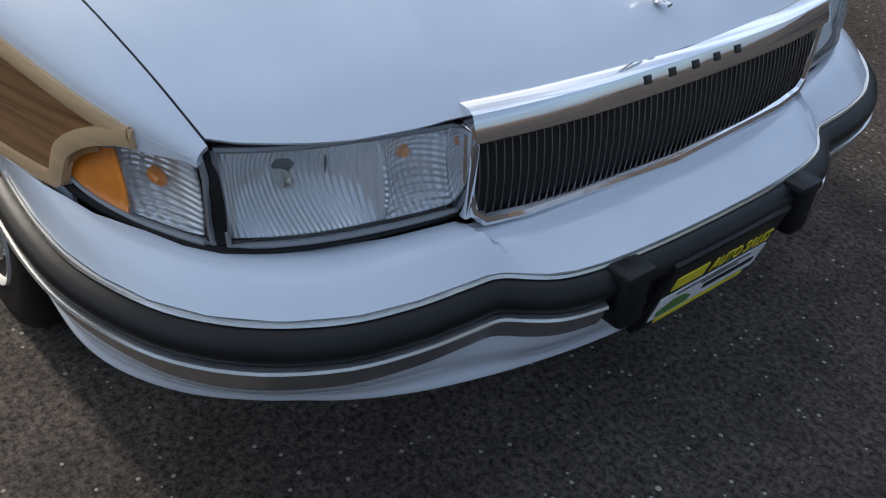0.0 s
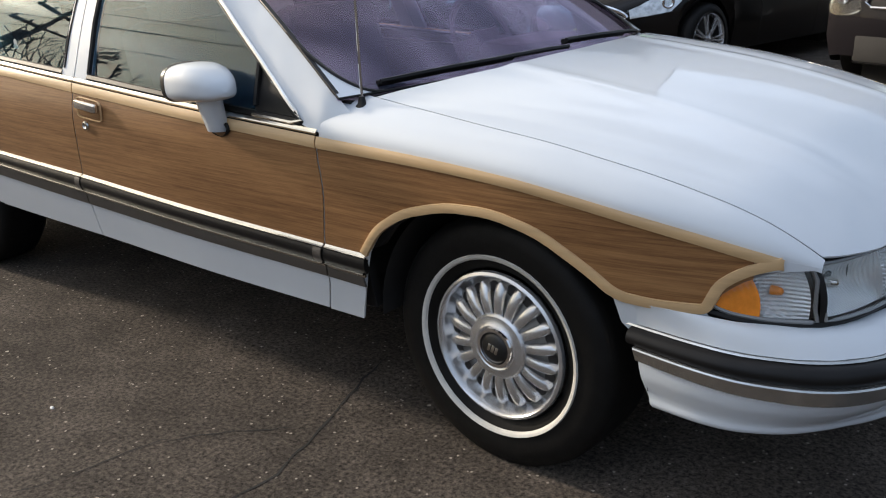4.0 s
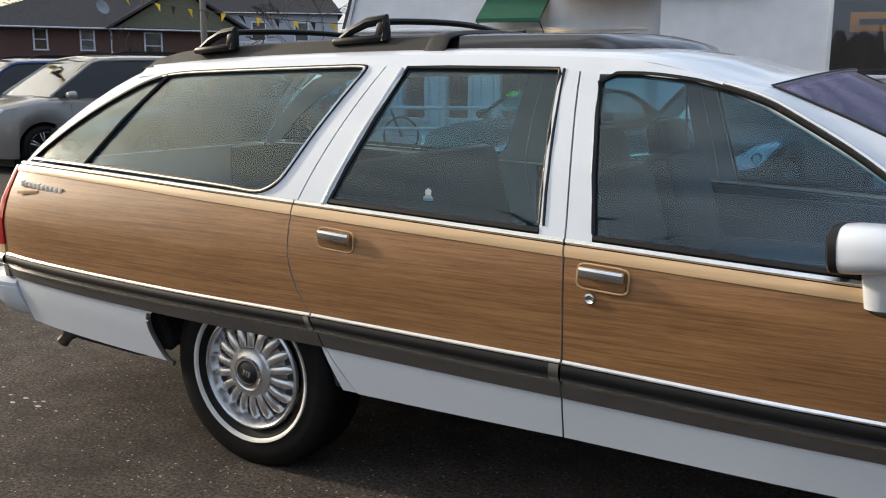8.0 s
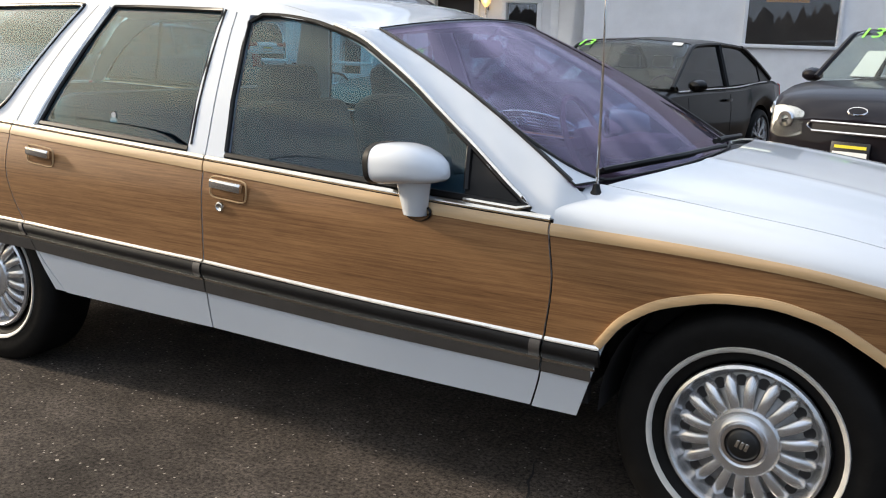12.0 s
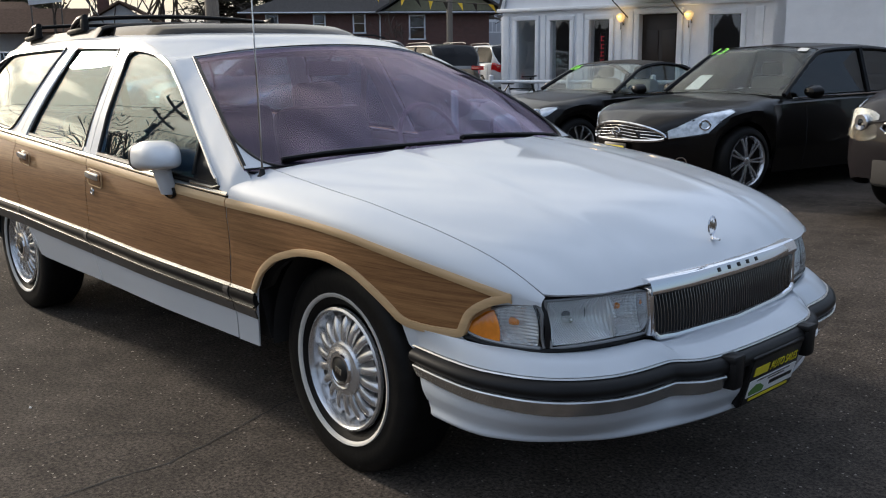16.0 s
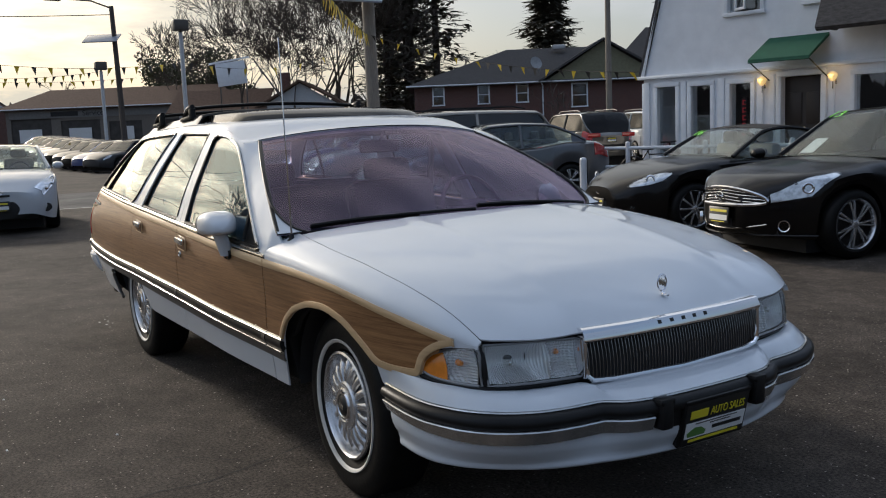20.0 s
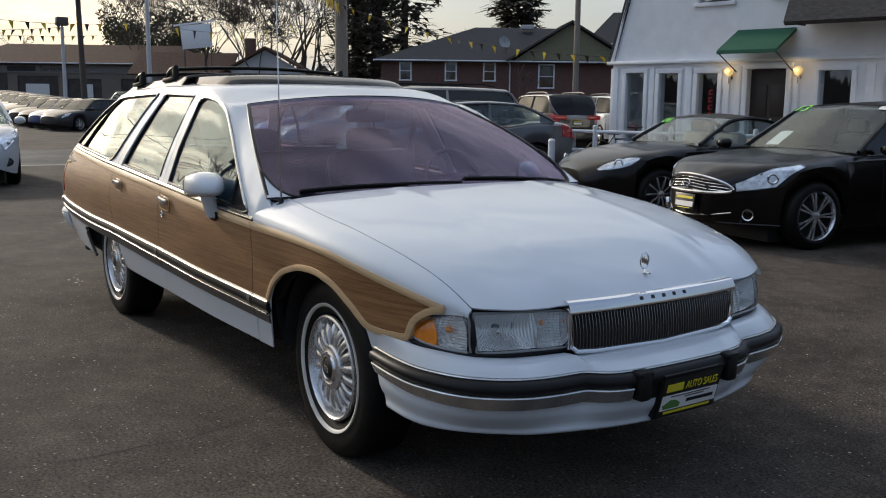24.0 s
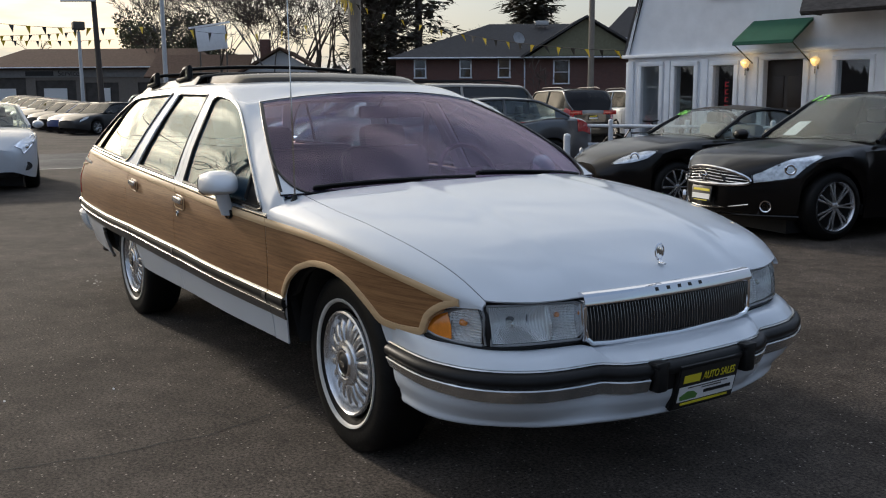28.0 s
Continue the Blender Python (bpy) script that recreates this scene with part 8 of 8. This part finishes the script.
text("service_lettering", "Service", 0.62, BLACKPRINT, svc, Matrix.Translation((-2.2, -0.11, 3.85)) @ Matrix.Rotation(radians(90), 4, "X"))
part("name_bar", boxd((-4.6, -0.10, 3.86), (2.3, 0.02, 0.38), 0.0), BLACKPRINT, svc)
part("brick_end", join(boxd((-13.5, 1.5, 2.2), (7.6, 0.2, 4.4), 0.0), prism([(-17.5, 4.4), (-9.7, 4.4), (-13.4, 6.3)], 0.2, "y", 1.4)), BRICK, svc)
part("end_gable", prism([(-17.3, 4.45), (-9.9, 4.45), (-13.4, 6.2)], 0.1, "y", 1.32), PLASTER, svc)

cot = thing("grey_cottage", pose(-56.55, 24.35, 0, 0, 0, HD), "pale cottage with a brown gable roof and chimney", "house")
part("gable_wall", prism([(-2.9, 0), (3.1, 0), (3.1, 3.15), (0, 4.95), (-2.9, 3.3)], 0.2, "y", 0.0), PLASTER, cot)
part("roof", join(prism([(-3.4, 3.1), (0, 5.05), (0, 5.2), (-3.5, 3.2)], 8.0, "y", -0.35), prism([(3.6, 3.0), (0, 5.05), (0, 5.2), (3.7, 3.1)], 8.0, "y", -0.35)), BROWNROOF, cot)
part("chimney", boxd((-1.5, 3.0, 5.2), (0.7, 0.7, 1.4), 0.02), BRICK, cot)
part("side_wall", boxd((-6.0, 2.0, 1.6), (6.4, 0.2, 3.2), 0.0), PLASTER, cot)
part("side_roof", prism([(-0.5, 3.1), (3.0, 4.7), (3.0, 4.85), (-0.6, 3.2)], 7.0, "x", -9.4), BROWNROOF, cot)

wh = thing("white_house", pose(-50.5, 58.0, 0, 0, 0, HD - 20), "white clapboard house with a grey roof", "house")
gable_house(wh, -6.5, 6.0, 0.0, 6.6, 9.6, -5.0, 4.5, 8.0, mat("white_clapboard", (0.50, 0.53, 0.58), 0.7, var=0.08, scale=30, stretch=(0.05, 0.05, 1)), SHINGLE, [(-4.2, -3.2, 4.4, 5.8), (-1.0, 0.0, 4.4, 5.8), (2.5, 3.5, 4.4, 5.8)], 0.4)
for h in [(-4.2, -3.2, 4.4, 5.8), (-1.0, 0.0, 4.4, 5.8), (2.5, 3.5, 4.4, 5.8)]:
    window(wh, *h, frame=0.12)
part("balcony_rail", join(boxd((-1.0, -1.2, 4.2), (8, 0.08, 0.1), 0.0), boxd((-1.0, -1.2, 3.3), (8, 0.08, 0.1), 0.0), *[boxd((-5 + 0.35 * i, -1.2, 3.75), (0.06, 0.05, 0.9), 0.0) for i in range(24)]), WHITETRIM, wh)

# ---- poles, lamps, signs ----
POLEWOOD = mat("weathered_pole_wood", (0.235, 0.205, 0.17), 0.85, var=0.25, scale=8, stretch=(6, 6, 0.5), bump=0.3)
STEELW = mat("white_steel_pole", (0.52, 0.54, 0.56), 0.4, var=0.08)
SOLAR = mat("solar_panel_face", (0.30, 0.32, 0.36), 0.18, coat=0.6, var=0.05)
wp = thing("utility_pole", pose(-20.4, 10.95, 0), "weathered wooden pole with a tilted panel near its top", "pole")
part("post", tube([(0, 0, 0), (-0.02, 0, 3.0), (-0.05, 0, 8.0)], [0.21, 0.19, 0.17], 14), POLEWOOD, wp)
part("panel", moved(boxd((0, 0, 0), (1.5, 0.9, 0.06), 0.01), Matrix.Translation((0.35, -0.55, 5.35)) @ Matrix.Rotation(radians(57), 4, "Z") @ Matrix.Rotation(radians(30), 4, "X") @ Matrix.Rotation(radians(6), 4, "Y")), SOLAR, wp, "pale tilted panel")
tp = thing("utility_pole", pose(-30.1, 29.26, 0), "thin dark wooden utility pole", "pole")
part("post", tube([(0, 0, 0), (0, 0, 11.0)], [0.16, 0.12], 10), POLEWOOD, tp)
sl = thing("street_lamp", pose(-43.4, 8.85, 0), "brown steel street lamp with a curved arm and panel", "street lamp")
part("post", tube([(0.25, 0.1, 0), (0, 0, 8.0)], [0.16, 0.11], 10), mat("brown_steel", (0.06, 0.045, 0.035), 0.5), sl)
part("arm", tube([(0, 0, 7.9), (-0.2, -0.9, 8.25), (-0.5, -2.2, 8.35)], 0.04, 6), bpy.data.materials["brown_steel"], sl)
part("lamp_head", moved(boxd((0, 0, 0), (0.3, 0.8, 0.16), 0.05), Matrix.Translation((-0.6, -2.6, 8.33)) @ Matrix.Rotation(radians(10), 4, "Z")), GREYTRIM, sl)
part("panel", moved(boxd((0, 0, 0), (1.7, 0.9, 0.05), 0.01), Matrix.Translation((-0.1, -0.55, 6.45)) @ Matrix.Rotation(radians(57), 4, "Z") @ Matrix.Rotation(radians(28), 4, "X")), SOLAR, sl)
for px, py, ph, lab in ((-35.0, 9.65, 6.15, "white steel pole with a square floodlight"), (-49.8, 9.5, 5.6, "white steel pole with a small dark floodlight")):
    fl = thing("floodlight_pole", pose(px, py, 0), lab, "floodlight", "floodlight poles")
    part("post", tube([(0, 0, 0), (0, 0, ph - 0.3)], [0.11, 0.09], 10), STEELW, fl)
    part("lamp_head", boxd((0, 0, ph), (0.5, 0.62, 0.45), 0.05), GREYTRIM, fl)
    part("bracket", tube([(0, 0, ph - 0.4), (0, 0, ph - 0.15)], 0.05, 6), GREYTRIM, fl)
bn = thing("banner_sign", pose(-48.9, 16.7, 0, 0, 0, HD), "white banner sign on two thin poles", "sign")
part("banner", moved(boxd((0, 0, 0), (1.75, 0.05, 1.35), 0.01), Matrix.Translation((0, 0, 5.1)) @ Matrix.Rotation(radians(-6), 4, "Y")), WHITETRIM, bn)
part("sign_top", moved(boxd((0, 0, 0), (2.4, 0.1, 0.1), 0.01), Matrix.Translation((-0.1, 0, 5.85)) @ Matrix.Rotation(radians(-8), 4, "Y")), WHITETRIM, bn)
for x in (-0.7, 0.85):
    part("sign_pole", tube([(x, 0.05, 0), (x, 0.05, 5.9)], 0.04, 6), GREYTRIM, bn)
part("brace", tube([(1.4, 0, 5.8), (3.0, 0, 3.4)], 0.05, 6), GREYTRIM, bn)

# street pole beside the lot, mirrored in the car's side windows
rp = thing("utility_pole", pose(-21.0, -9.0, 0), "wooden utility pole with cross arms and wires", "pole")
part("post", tube([(0, 0, 0), (0, 0, 10.0)], [0.17, 0.12], 10), POLEWOOD, rp)
for z in (8.2, 9.2):
    arm = part("cross_arm", boxd((0, 0, z), (0.12, 2.6, 0.14), 0.01), POLEWOOD, rp)
    part("insulator", join(*[revolve([(0.0, 0.16), (0.05, 0.13), (0.06, 0.06), (0.03, 0.0)], 8, "z", (0, y, z + 0.07)) for y in (-1.2, -0.6, 0.6, 1.2)]), GREYTRIM, arm)
part("transformer", revolve([(0.0, 0.45), (0.2, 0.42), (0.24, 0.35), (0.24, -0.4), (0.0, -0.45)], 14, "z", (0.3, 0.3, 7.2)), GREYTRIM, rp)

# pennant strings
FLAGY = mat("yellow_pennant", (0.75, 0.52, 0.03), 0.6, var=0.1)
FLAGB = mat("black_pennant", (0.03, 0.026, 0.022), 0.6, var=0.1)


def pennants(a, b, sag, n, size, seed, dark=2):
    rnd = random.Random(seed)
    a, b = Vector(a), Vector(b)
    st = thing("pennant_string", Matrix.Translation(a), "string of yellow and black plastic pennants", "pennants", "pennant strings")
    f = lambda t: (b - a) * t + Vector((0, 0, -4 * sag * t * (1 - t)))
    part("cord", tube([f(t) for t in np.linspace(0, 1, 20)], 0.008, 4, False), FLAGB, st)
    d = (b - a).normalized()
    for i in range(n):
        p, q = f((i + 0.3) / n), f((i + 0.3) / n) + d * size * rnd.uniform(0.8, 1.0)
        tip = (p + q) / 2 + Vector((rnd.uniform(-0.1, 0.1), rnd.uniform(-0.1, 0.1), -size * 1.2)) + d * size * rnd.uniform(-0.3, 0.3)
        nrm = Vector((-d.y, d.x, 0)) * 0.004
        part("pennant", ([p - nrm, q - nrm, tip - nrm, p + nrm, q + nrm, tip + nrm], [(0, 1, 2), (5, 4, 3), (0, 3, 4, 1), (1, 4, 5, 2), (2, 5, 3, 0)]), FLAGY if i % dark else FLAGB, st, "", 0)


pennants((-20.35, 10.9, 4.25), (-10.15, 12.0, 2.42), 0.30, 24, 0.145, 1)
pennants((-11.6, 4.7, 4.85), (-20.3, 10.8, 4.25), 0.16, 64, 0.30, 2, 4)
pennants((-28.9, 0.4, 4.15), (-35.0, 9.5, 4.6), 0.25, 15, 0.24, 3)
pennants((-35.0, 9.7, 4.6), (-46.5, 22.0, 6.0), 0.5, 10, 0.34, 4)
pennants((-40.0, -2.0, 4.6), (-49.8, 9.5, 5.3), 0.35, 22, 0.27, 5)
pennants((-52.0, -4.0, 5.4), (-60.0, 14.0, 5.6), 0.4, 26, 0.28, 6)


def wires(name, rows, r, label):
    w = thing(name, Matrix(), label, "wires")
    for a, b, sag in rows:
        a, b = Vector(a), Vector(b)
        part("wire", tube([a + (b - a) * t + Vector((0, 0, -4 * sag * t * (1 - t))) for t in np.linspace(0, 1, 12)], r, 4, False), BLACKTRIM, w)


wires("overhead_wires", [((-21, -10.2, 9.4), (22, -17.2, 8.6), 0.9), ((-21, -8.4, 9.4), (22, -15.8, 8.6), 1.0), ((-21, -7.8, 8.4), (22, -15, 7.4), 1.2), ((-21, -9, 7.4), (22, -16, 6.4), 1.0), ((-21, -10.2, 9.4), (-60, -4, 9.6), 0.8), ((-21, -7.8, 8.4), (-60, -2, 8.6), 0.8), ((-38, -18, 9.2), (-38, 6, 9.6), 0.3), ((-43.4, 8.9, 7.6), (-40, -14, 7.0), 0.3), ((-30.1, 29.2, 8.6), (-44, 14, 9.4), 0.4), ((-30.1, 29.2, 8.3), (-44, 14, 9.0), 0.4), ((-30.1, 29.2, 8.9), (-20, 44, 9.2), 0.4), ((-30.1, 29.2, 8.5), (-20, 44, 8.8), 0.4), ((-90, 2.5, 6.2), (-92, 8.5, 6.4), 0.1)], 0.02, "thin black overhead wires")

# ---- trees ----
BARK = mat("grey_bark", (0.085, 0.068, 0.055), 0.9, var=0.3, scale=10)
NEEDLE = mat("dark_needles", (0.120, 0.112, 0.085), 0.8, var=0.45, scale=3)
SHRUB = mat("evergreen_leaves", (0.075, 0.080, 0.045), 0.8, var=0.4, scale=2)


def bare_tree(x, y, h, seed, label, group="bare trees", spreadf=1.0, levels=5):
    rnd = random.Random(seed)
    t = thing("bare_tree", pose(x, y, gz(x, 0)), label, "tree", group)
    thick, thin = [], []

    def grow(p, d, ln, r, lev):
        pts = [p]
        rr = [r]
        for i in range(3):
            d = (d + Vector((rnd.uniform(-1, 1), rnd.uniform(-1, 1), rnd.uniform(-0.3, 0.5))) * 0.16).normalized()
            p = p + d * ln / 3
            pts.append(p)
            rr.append(max(r * (1 - 0.16 * (i + 1)), 0.017))
        (thick if lev < 2 else thin).append(tube(pts, rr, 6 if lev < 2 else 3, False))
        if lev < levels:
            for i in range(rnd.choice((2, 3, 3)) if lev < 3 else rnd.choice((3, 3, 4))):
                a = rnd.uniform(0, 2 * math.pi)
                sp = rnd.uniform(0.4, 0.85) * spreadf
                q = d.orthogonal().normalized()
                q = Matrix.Rotation(a, 3, d) @ q
                nd = (d + q * sp + Vector((0, 0, 0.06))).normalized()
                grow(pts[rnd.choice((2, 3, 3))] if i else pts[3], nd, ln * rnd.uniform(0.62, 0.86), rr[3] * rnd.uniform(0.55, 0.8), lev + 1)

    grow(Vector((0, 0, 0)), Vector((0.03, 0, 1)), h * 0.24, h * 0.0115, 0)
    part("trunk", join(*thick), BARK, t, "", 60)
    part("branch_crown", join(*thin), BARK, t, "", 0)
    return t


def conifer(x, y, h, r, seed, label, group, trunk_clear=0.06, ragged=0.35, clumps=900):
    rnd = random.Random(seed)
    t = thing("conifer", pose(x, y, gz(x, 0)), label, "tree", group)
    part("trunk", tube([(0, 0, 0), (0.05, 0, h * 0.5), (0, 0, h)], [h * 0.016, h * 0.011, 0.02], 8), BARK, t)
    vs, fs = [], []
    for i in range(clumps):
        f = rnd.random() ** 0.8
        z = h * (trunk_clear + (1 - trunk_clear) * f)
        lim = r * (1 - f) ** 0.75 * rnd.uniform(1 - ragged, 1.0) * (1.0 + 0.3 * math.sin(z * 2.3 + seed))
        a = rnd.uniform(0, 2 * math.pi)
        for s in range(4):
            d = lim * (0.35 + 0.65 * (s + rnd.random()) / 4)
            c = Vector((d * math.cos(a), d * math.sin(a), z - 0.22 * d + 0.05 * d * d))
            u = Vector((math.cos(a + rnd.uniform(-0.8, 0.8)), math.sin(a + rnd.uniform(-0.8, 0.8)), rnd.uniform(-0.5, 0.15))) * rnd.uniform(0.25, 0.6) * (0.4 + r / 6)
            w = Vector((-u.y, u.x, rnd.uniform(-0.1, 0.1))) * rnd.uniform(0.25, 0.5)
            k3 = len(vs)
            vs += [c - w, c + u * 0.6 - w * 0.7, c + u * 1.4, c + u * 0.6 + w * 0.7, c + w, c - u * 0.2 - Vector((0, 0, 0.12))]
            fs += [(k3, k3 + 1, k3 + 2), (k3, k3 + 2, k3 + 4), (k3 + 2, k3 + 3, k3 + 4), (k3, k3 + 4, k3 + 5)]
    part("crown", (vs, fs), NEEDLE, t, "", 0)
    return t


conifer(-67.6, 55.7, 15.5, 5.6, 3, "dark green spruce behind the house roofs", "spruces", clumps=1500)
conifer(-58.0, 66.0, 19.0, 6.0, 4, "tall dark spruce behind the white house", "spruces", clumps=900)
for i, (x, y, h, r) in enumerate(((-60.8, 33.8, 21, 3.7), (-60.0, 35.2, 24, 4.1), (-58.2, 36.8, 22, 4.2), (-63.0, 37.3, 23, 4.3), (-62.5, 35.2, 19, 3.8))):
    conifer(x, y, h, r, 10 + i, "tall ragged pine with bare lower trunk", "pines behind the lot", 0.12, 0.7, 800)
bare_tree(-57.9, 20.6, 15.5, 21, "leafless tree with fine spreading twigs", levels=6)
bare_tree(-57.5, 24.5, 13.5, 22, "leafless tree with fine spreading twigs", levels=6)
bare_tree(-66.0, 27.0, 14.0, 26, "leafless tree with fine spreading twigs", levels=6)
bare_tree(-62.8, 29.2, 16.0, 33, "leafless tree with fine spreading twigs", levels=6)
bare_tree(-61.2, 31.4, 14.5, 34, "leafless tree with fine spreading twigs", levels=6)
for tx, ty, th, sd in ((-60.5, 26.4, 17.0, 52), (-66.5, 29.8, 19.0, 53), (-59.5, 28.6, 18.5, 54), (-70.0, 33.0, 19.5, 55), (-64.5, 30.6, 20.0, 56), (-61.5, 30.2, 18.0, 57), (-72.0, 26.5, 17.0, 58), (-74.0, 30.0, 19.0, 59), (-68.0, 24.5, 15.5, 60), (-71.0, 36.0, 20.0, 61), (-58.5, 31.8, 17.5, 62), (-76.0, 22.0, 14.0, 63)):
    bare_tree(tx, ty, th, sd, "leafless tree with fine spreading twigs", spreadf=0.8, levels=6)
bare_tree(-80.0, 24.5, 12.0, 29, "leafless tree with fine spreading twigs")
bare_tree(-27.5, 32.5, 8.5, 23, "old leafless tree with low crooked limbs", spreadf=1.25)
bare_tree(-41.0, 34.5, 5.5, 24, "small leafless tree before the brick house", levels=4)
bare_tree(-88.0, 14.0, 9.5, 25, "distant leafless tree against the pale sky", levels=4)
bare_tree(-80.0, 60.0, 13.0, 27, "distant leafless tree against the pale sky", levels=4)
bare_tree(-62.0, 73.0, 13.0, 28, "distant leafless tree against the pale sky", levels=4)


def evergreen(x, y, h, r, seed, label):
    """A broad evergreen: several rounded masses of small leaf sprays on a short trunk."""
    rnd = random.Random(seed)
    t = thing("evergreen_tree", pose(x, y, gz(x, 0)), label, "tree", "evergreens behind the garage")
    part("trunk", tube([(0, 0, 0), (0.1, 0, h * 0.35), (0, 0.1, h * 0.7)], [0.3, 0.22, 0.08], 8), BARK, t)
    lobes = [(rnd.uniform(-0.75, 0.75) * r, rnd.uniform(-0.75, 0.75) * r, h * rnd.uniform(0.42, 0.86), r * rnd.uniform(0.3, 0.5)) for _ in range(11)]
    vs, fs = [], []
    for i in range(7000):
        cx, cy, cz, cr = rnd.choice(lobes)
        v = Vector((rnd.gauss(0, 1), rnd.gauss(0, 1), rnd.gauss(0, 0.8))).normalized() * cr * rnd.uniform(0.55, 1.12)
        c = Vector((cx, cy, cz)) + v
        u = (v.normalized() + Vector((rnd.uniform(-1, 1), rnd.uniform(-1, 1), rnd.uniform(-0.6, 0.9))) * 0.8).normalized() * rnd.uniform(0.12, 0.32)
        w = u.orthogonal().normalized() * rnd.uniform(0.04, 0.11)
        k3 = len(vs)
        vs += [c - w, c + u * 0.5 - w, c + u, c + u * 0.5 + w, c + w]
        fs += [(k3, k3 + 1, k3 + 2, k3 + 3, k3 + 4)]
    part("crown", (vs, fs), SHRUB, t, "", 0)
    return t


evergreen(-92.0, 26.2, 9.0, 4.2, 40, "broad rounded evergreen behind the garage roof")
evergreen(-91.0, 30.0, 10.2, 3.6, 41, "broad rounded evergreen behind the garage roof")
bare_tree(-17.5, -9.5, 10.0, 31, "leafless street tree beside the lot", spreadf=1.3)
# distant woods all round, joined; the unseen side made taller to darken car reflections
rndw = random.Random(5)
vs, fs = [], []
for i in range(2600):
    a = rndw.uniform(0, 2 * math.pi)
    d = rndw.uniform(150, 210)
    x, y = d * math.cos(a), d * math.sin(a)
    h = rndw.uniform(2.5, 6.0) * (1.0 + 1.0 * max(0.0, math.cos(a + math.pi / 4)))
    k3, w = len(vs), rndw.uniform(1.2, 3.0)
    tx, ty = -math.sin(a) * w, math.cos(a) * w
    vs += [(x - tx, y - ty, gz(x, 0) - 1), (x + tx, y + ty, gz(x, 0) - 1), (x + tx * rndw.uniform(0.2, 0.8), y + ty * 0.5, gz(x, 0) + h * rndw.uniform(0.6, 0.9)), (x, y, gz(x, 0) + h), (x - tx * 0.7, y - ty * 0.7, gz(x, 0) + h * rndw.uniform(0.5, 0.8))]
    fs.append((k3, k3 + 1, k3 + 2, k3 + 3, k3 + 4))
wd = part("distant_woods", (vs, fs), mat("bare_woods", (0.075, 0.06, 0.052), 0.9, var=0.3, scale=0.2), None, "", 0)
tagged(wd, "bare grey-brown woods in the far distance, made taller out of view", "woods", kind="stuff")
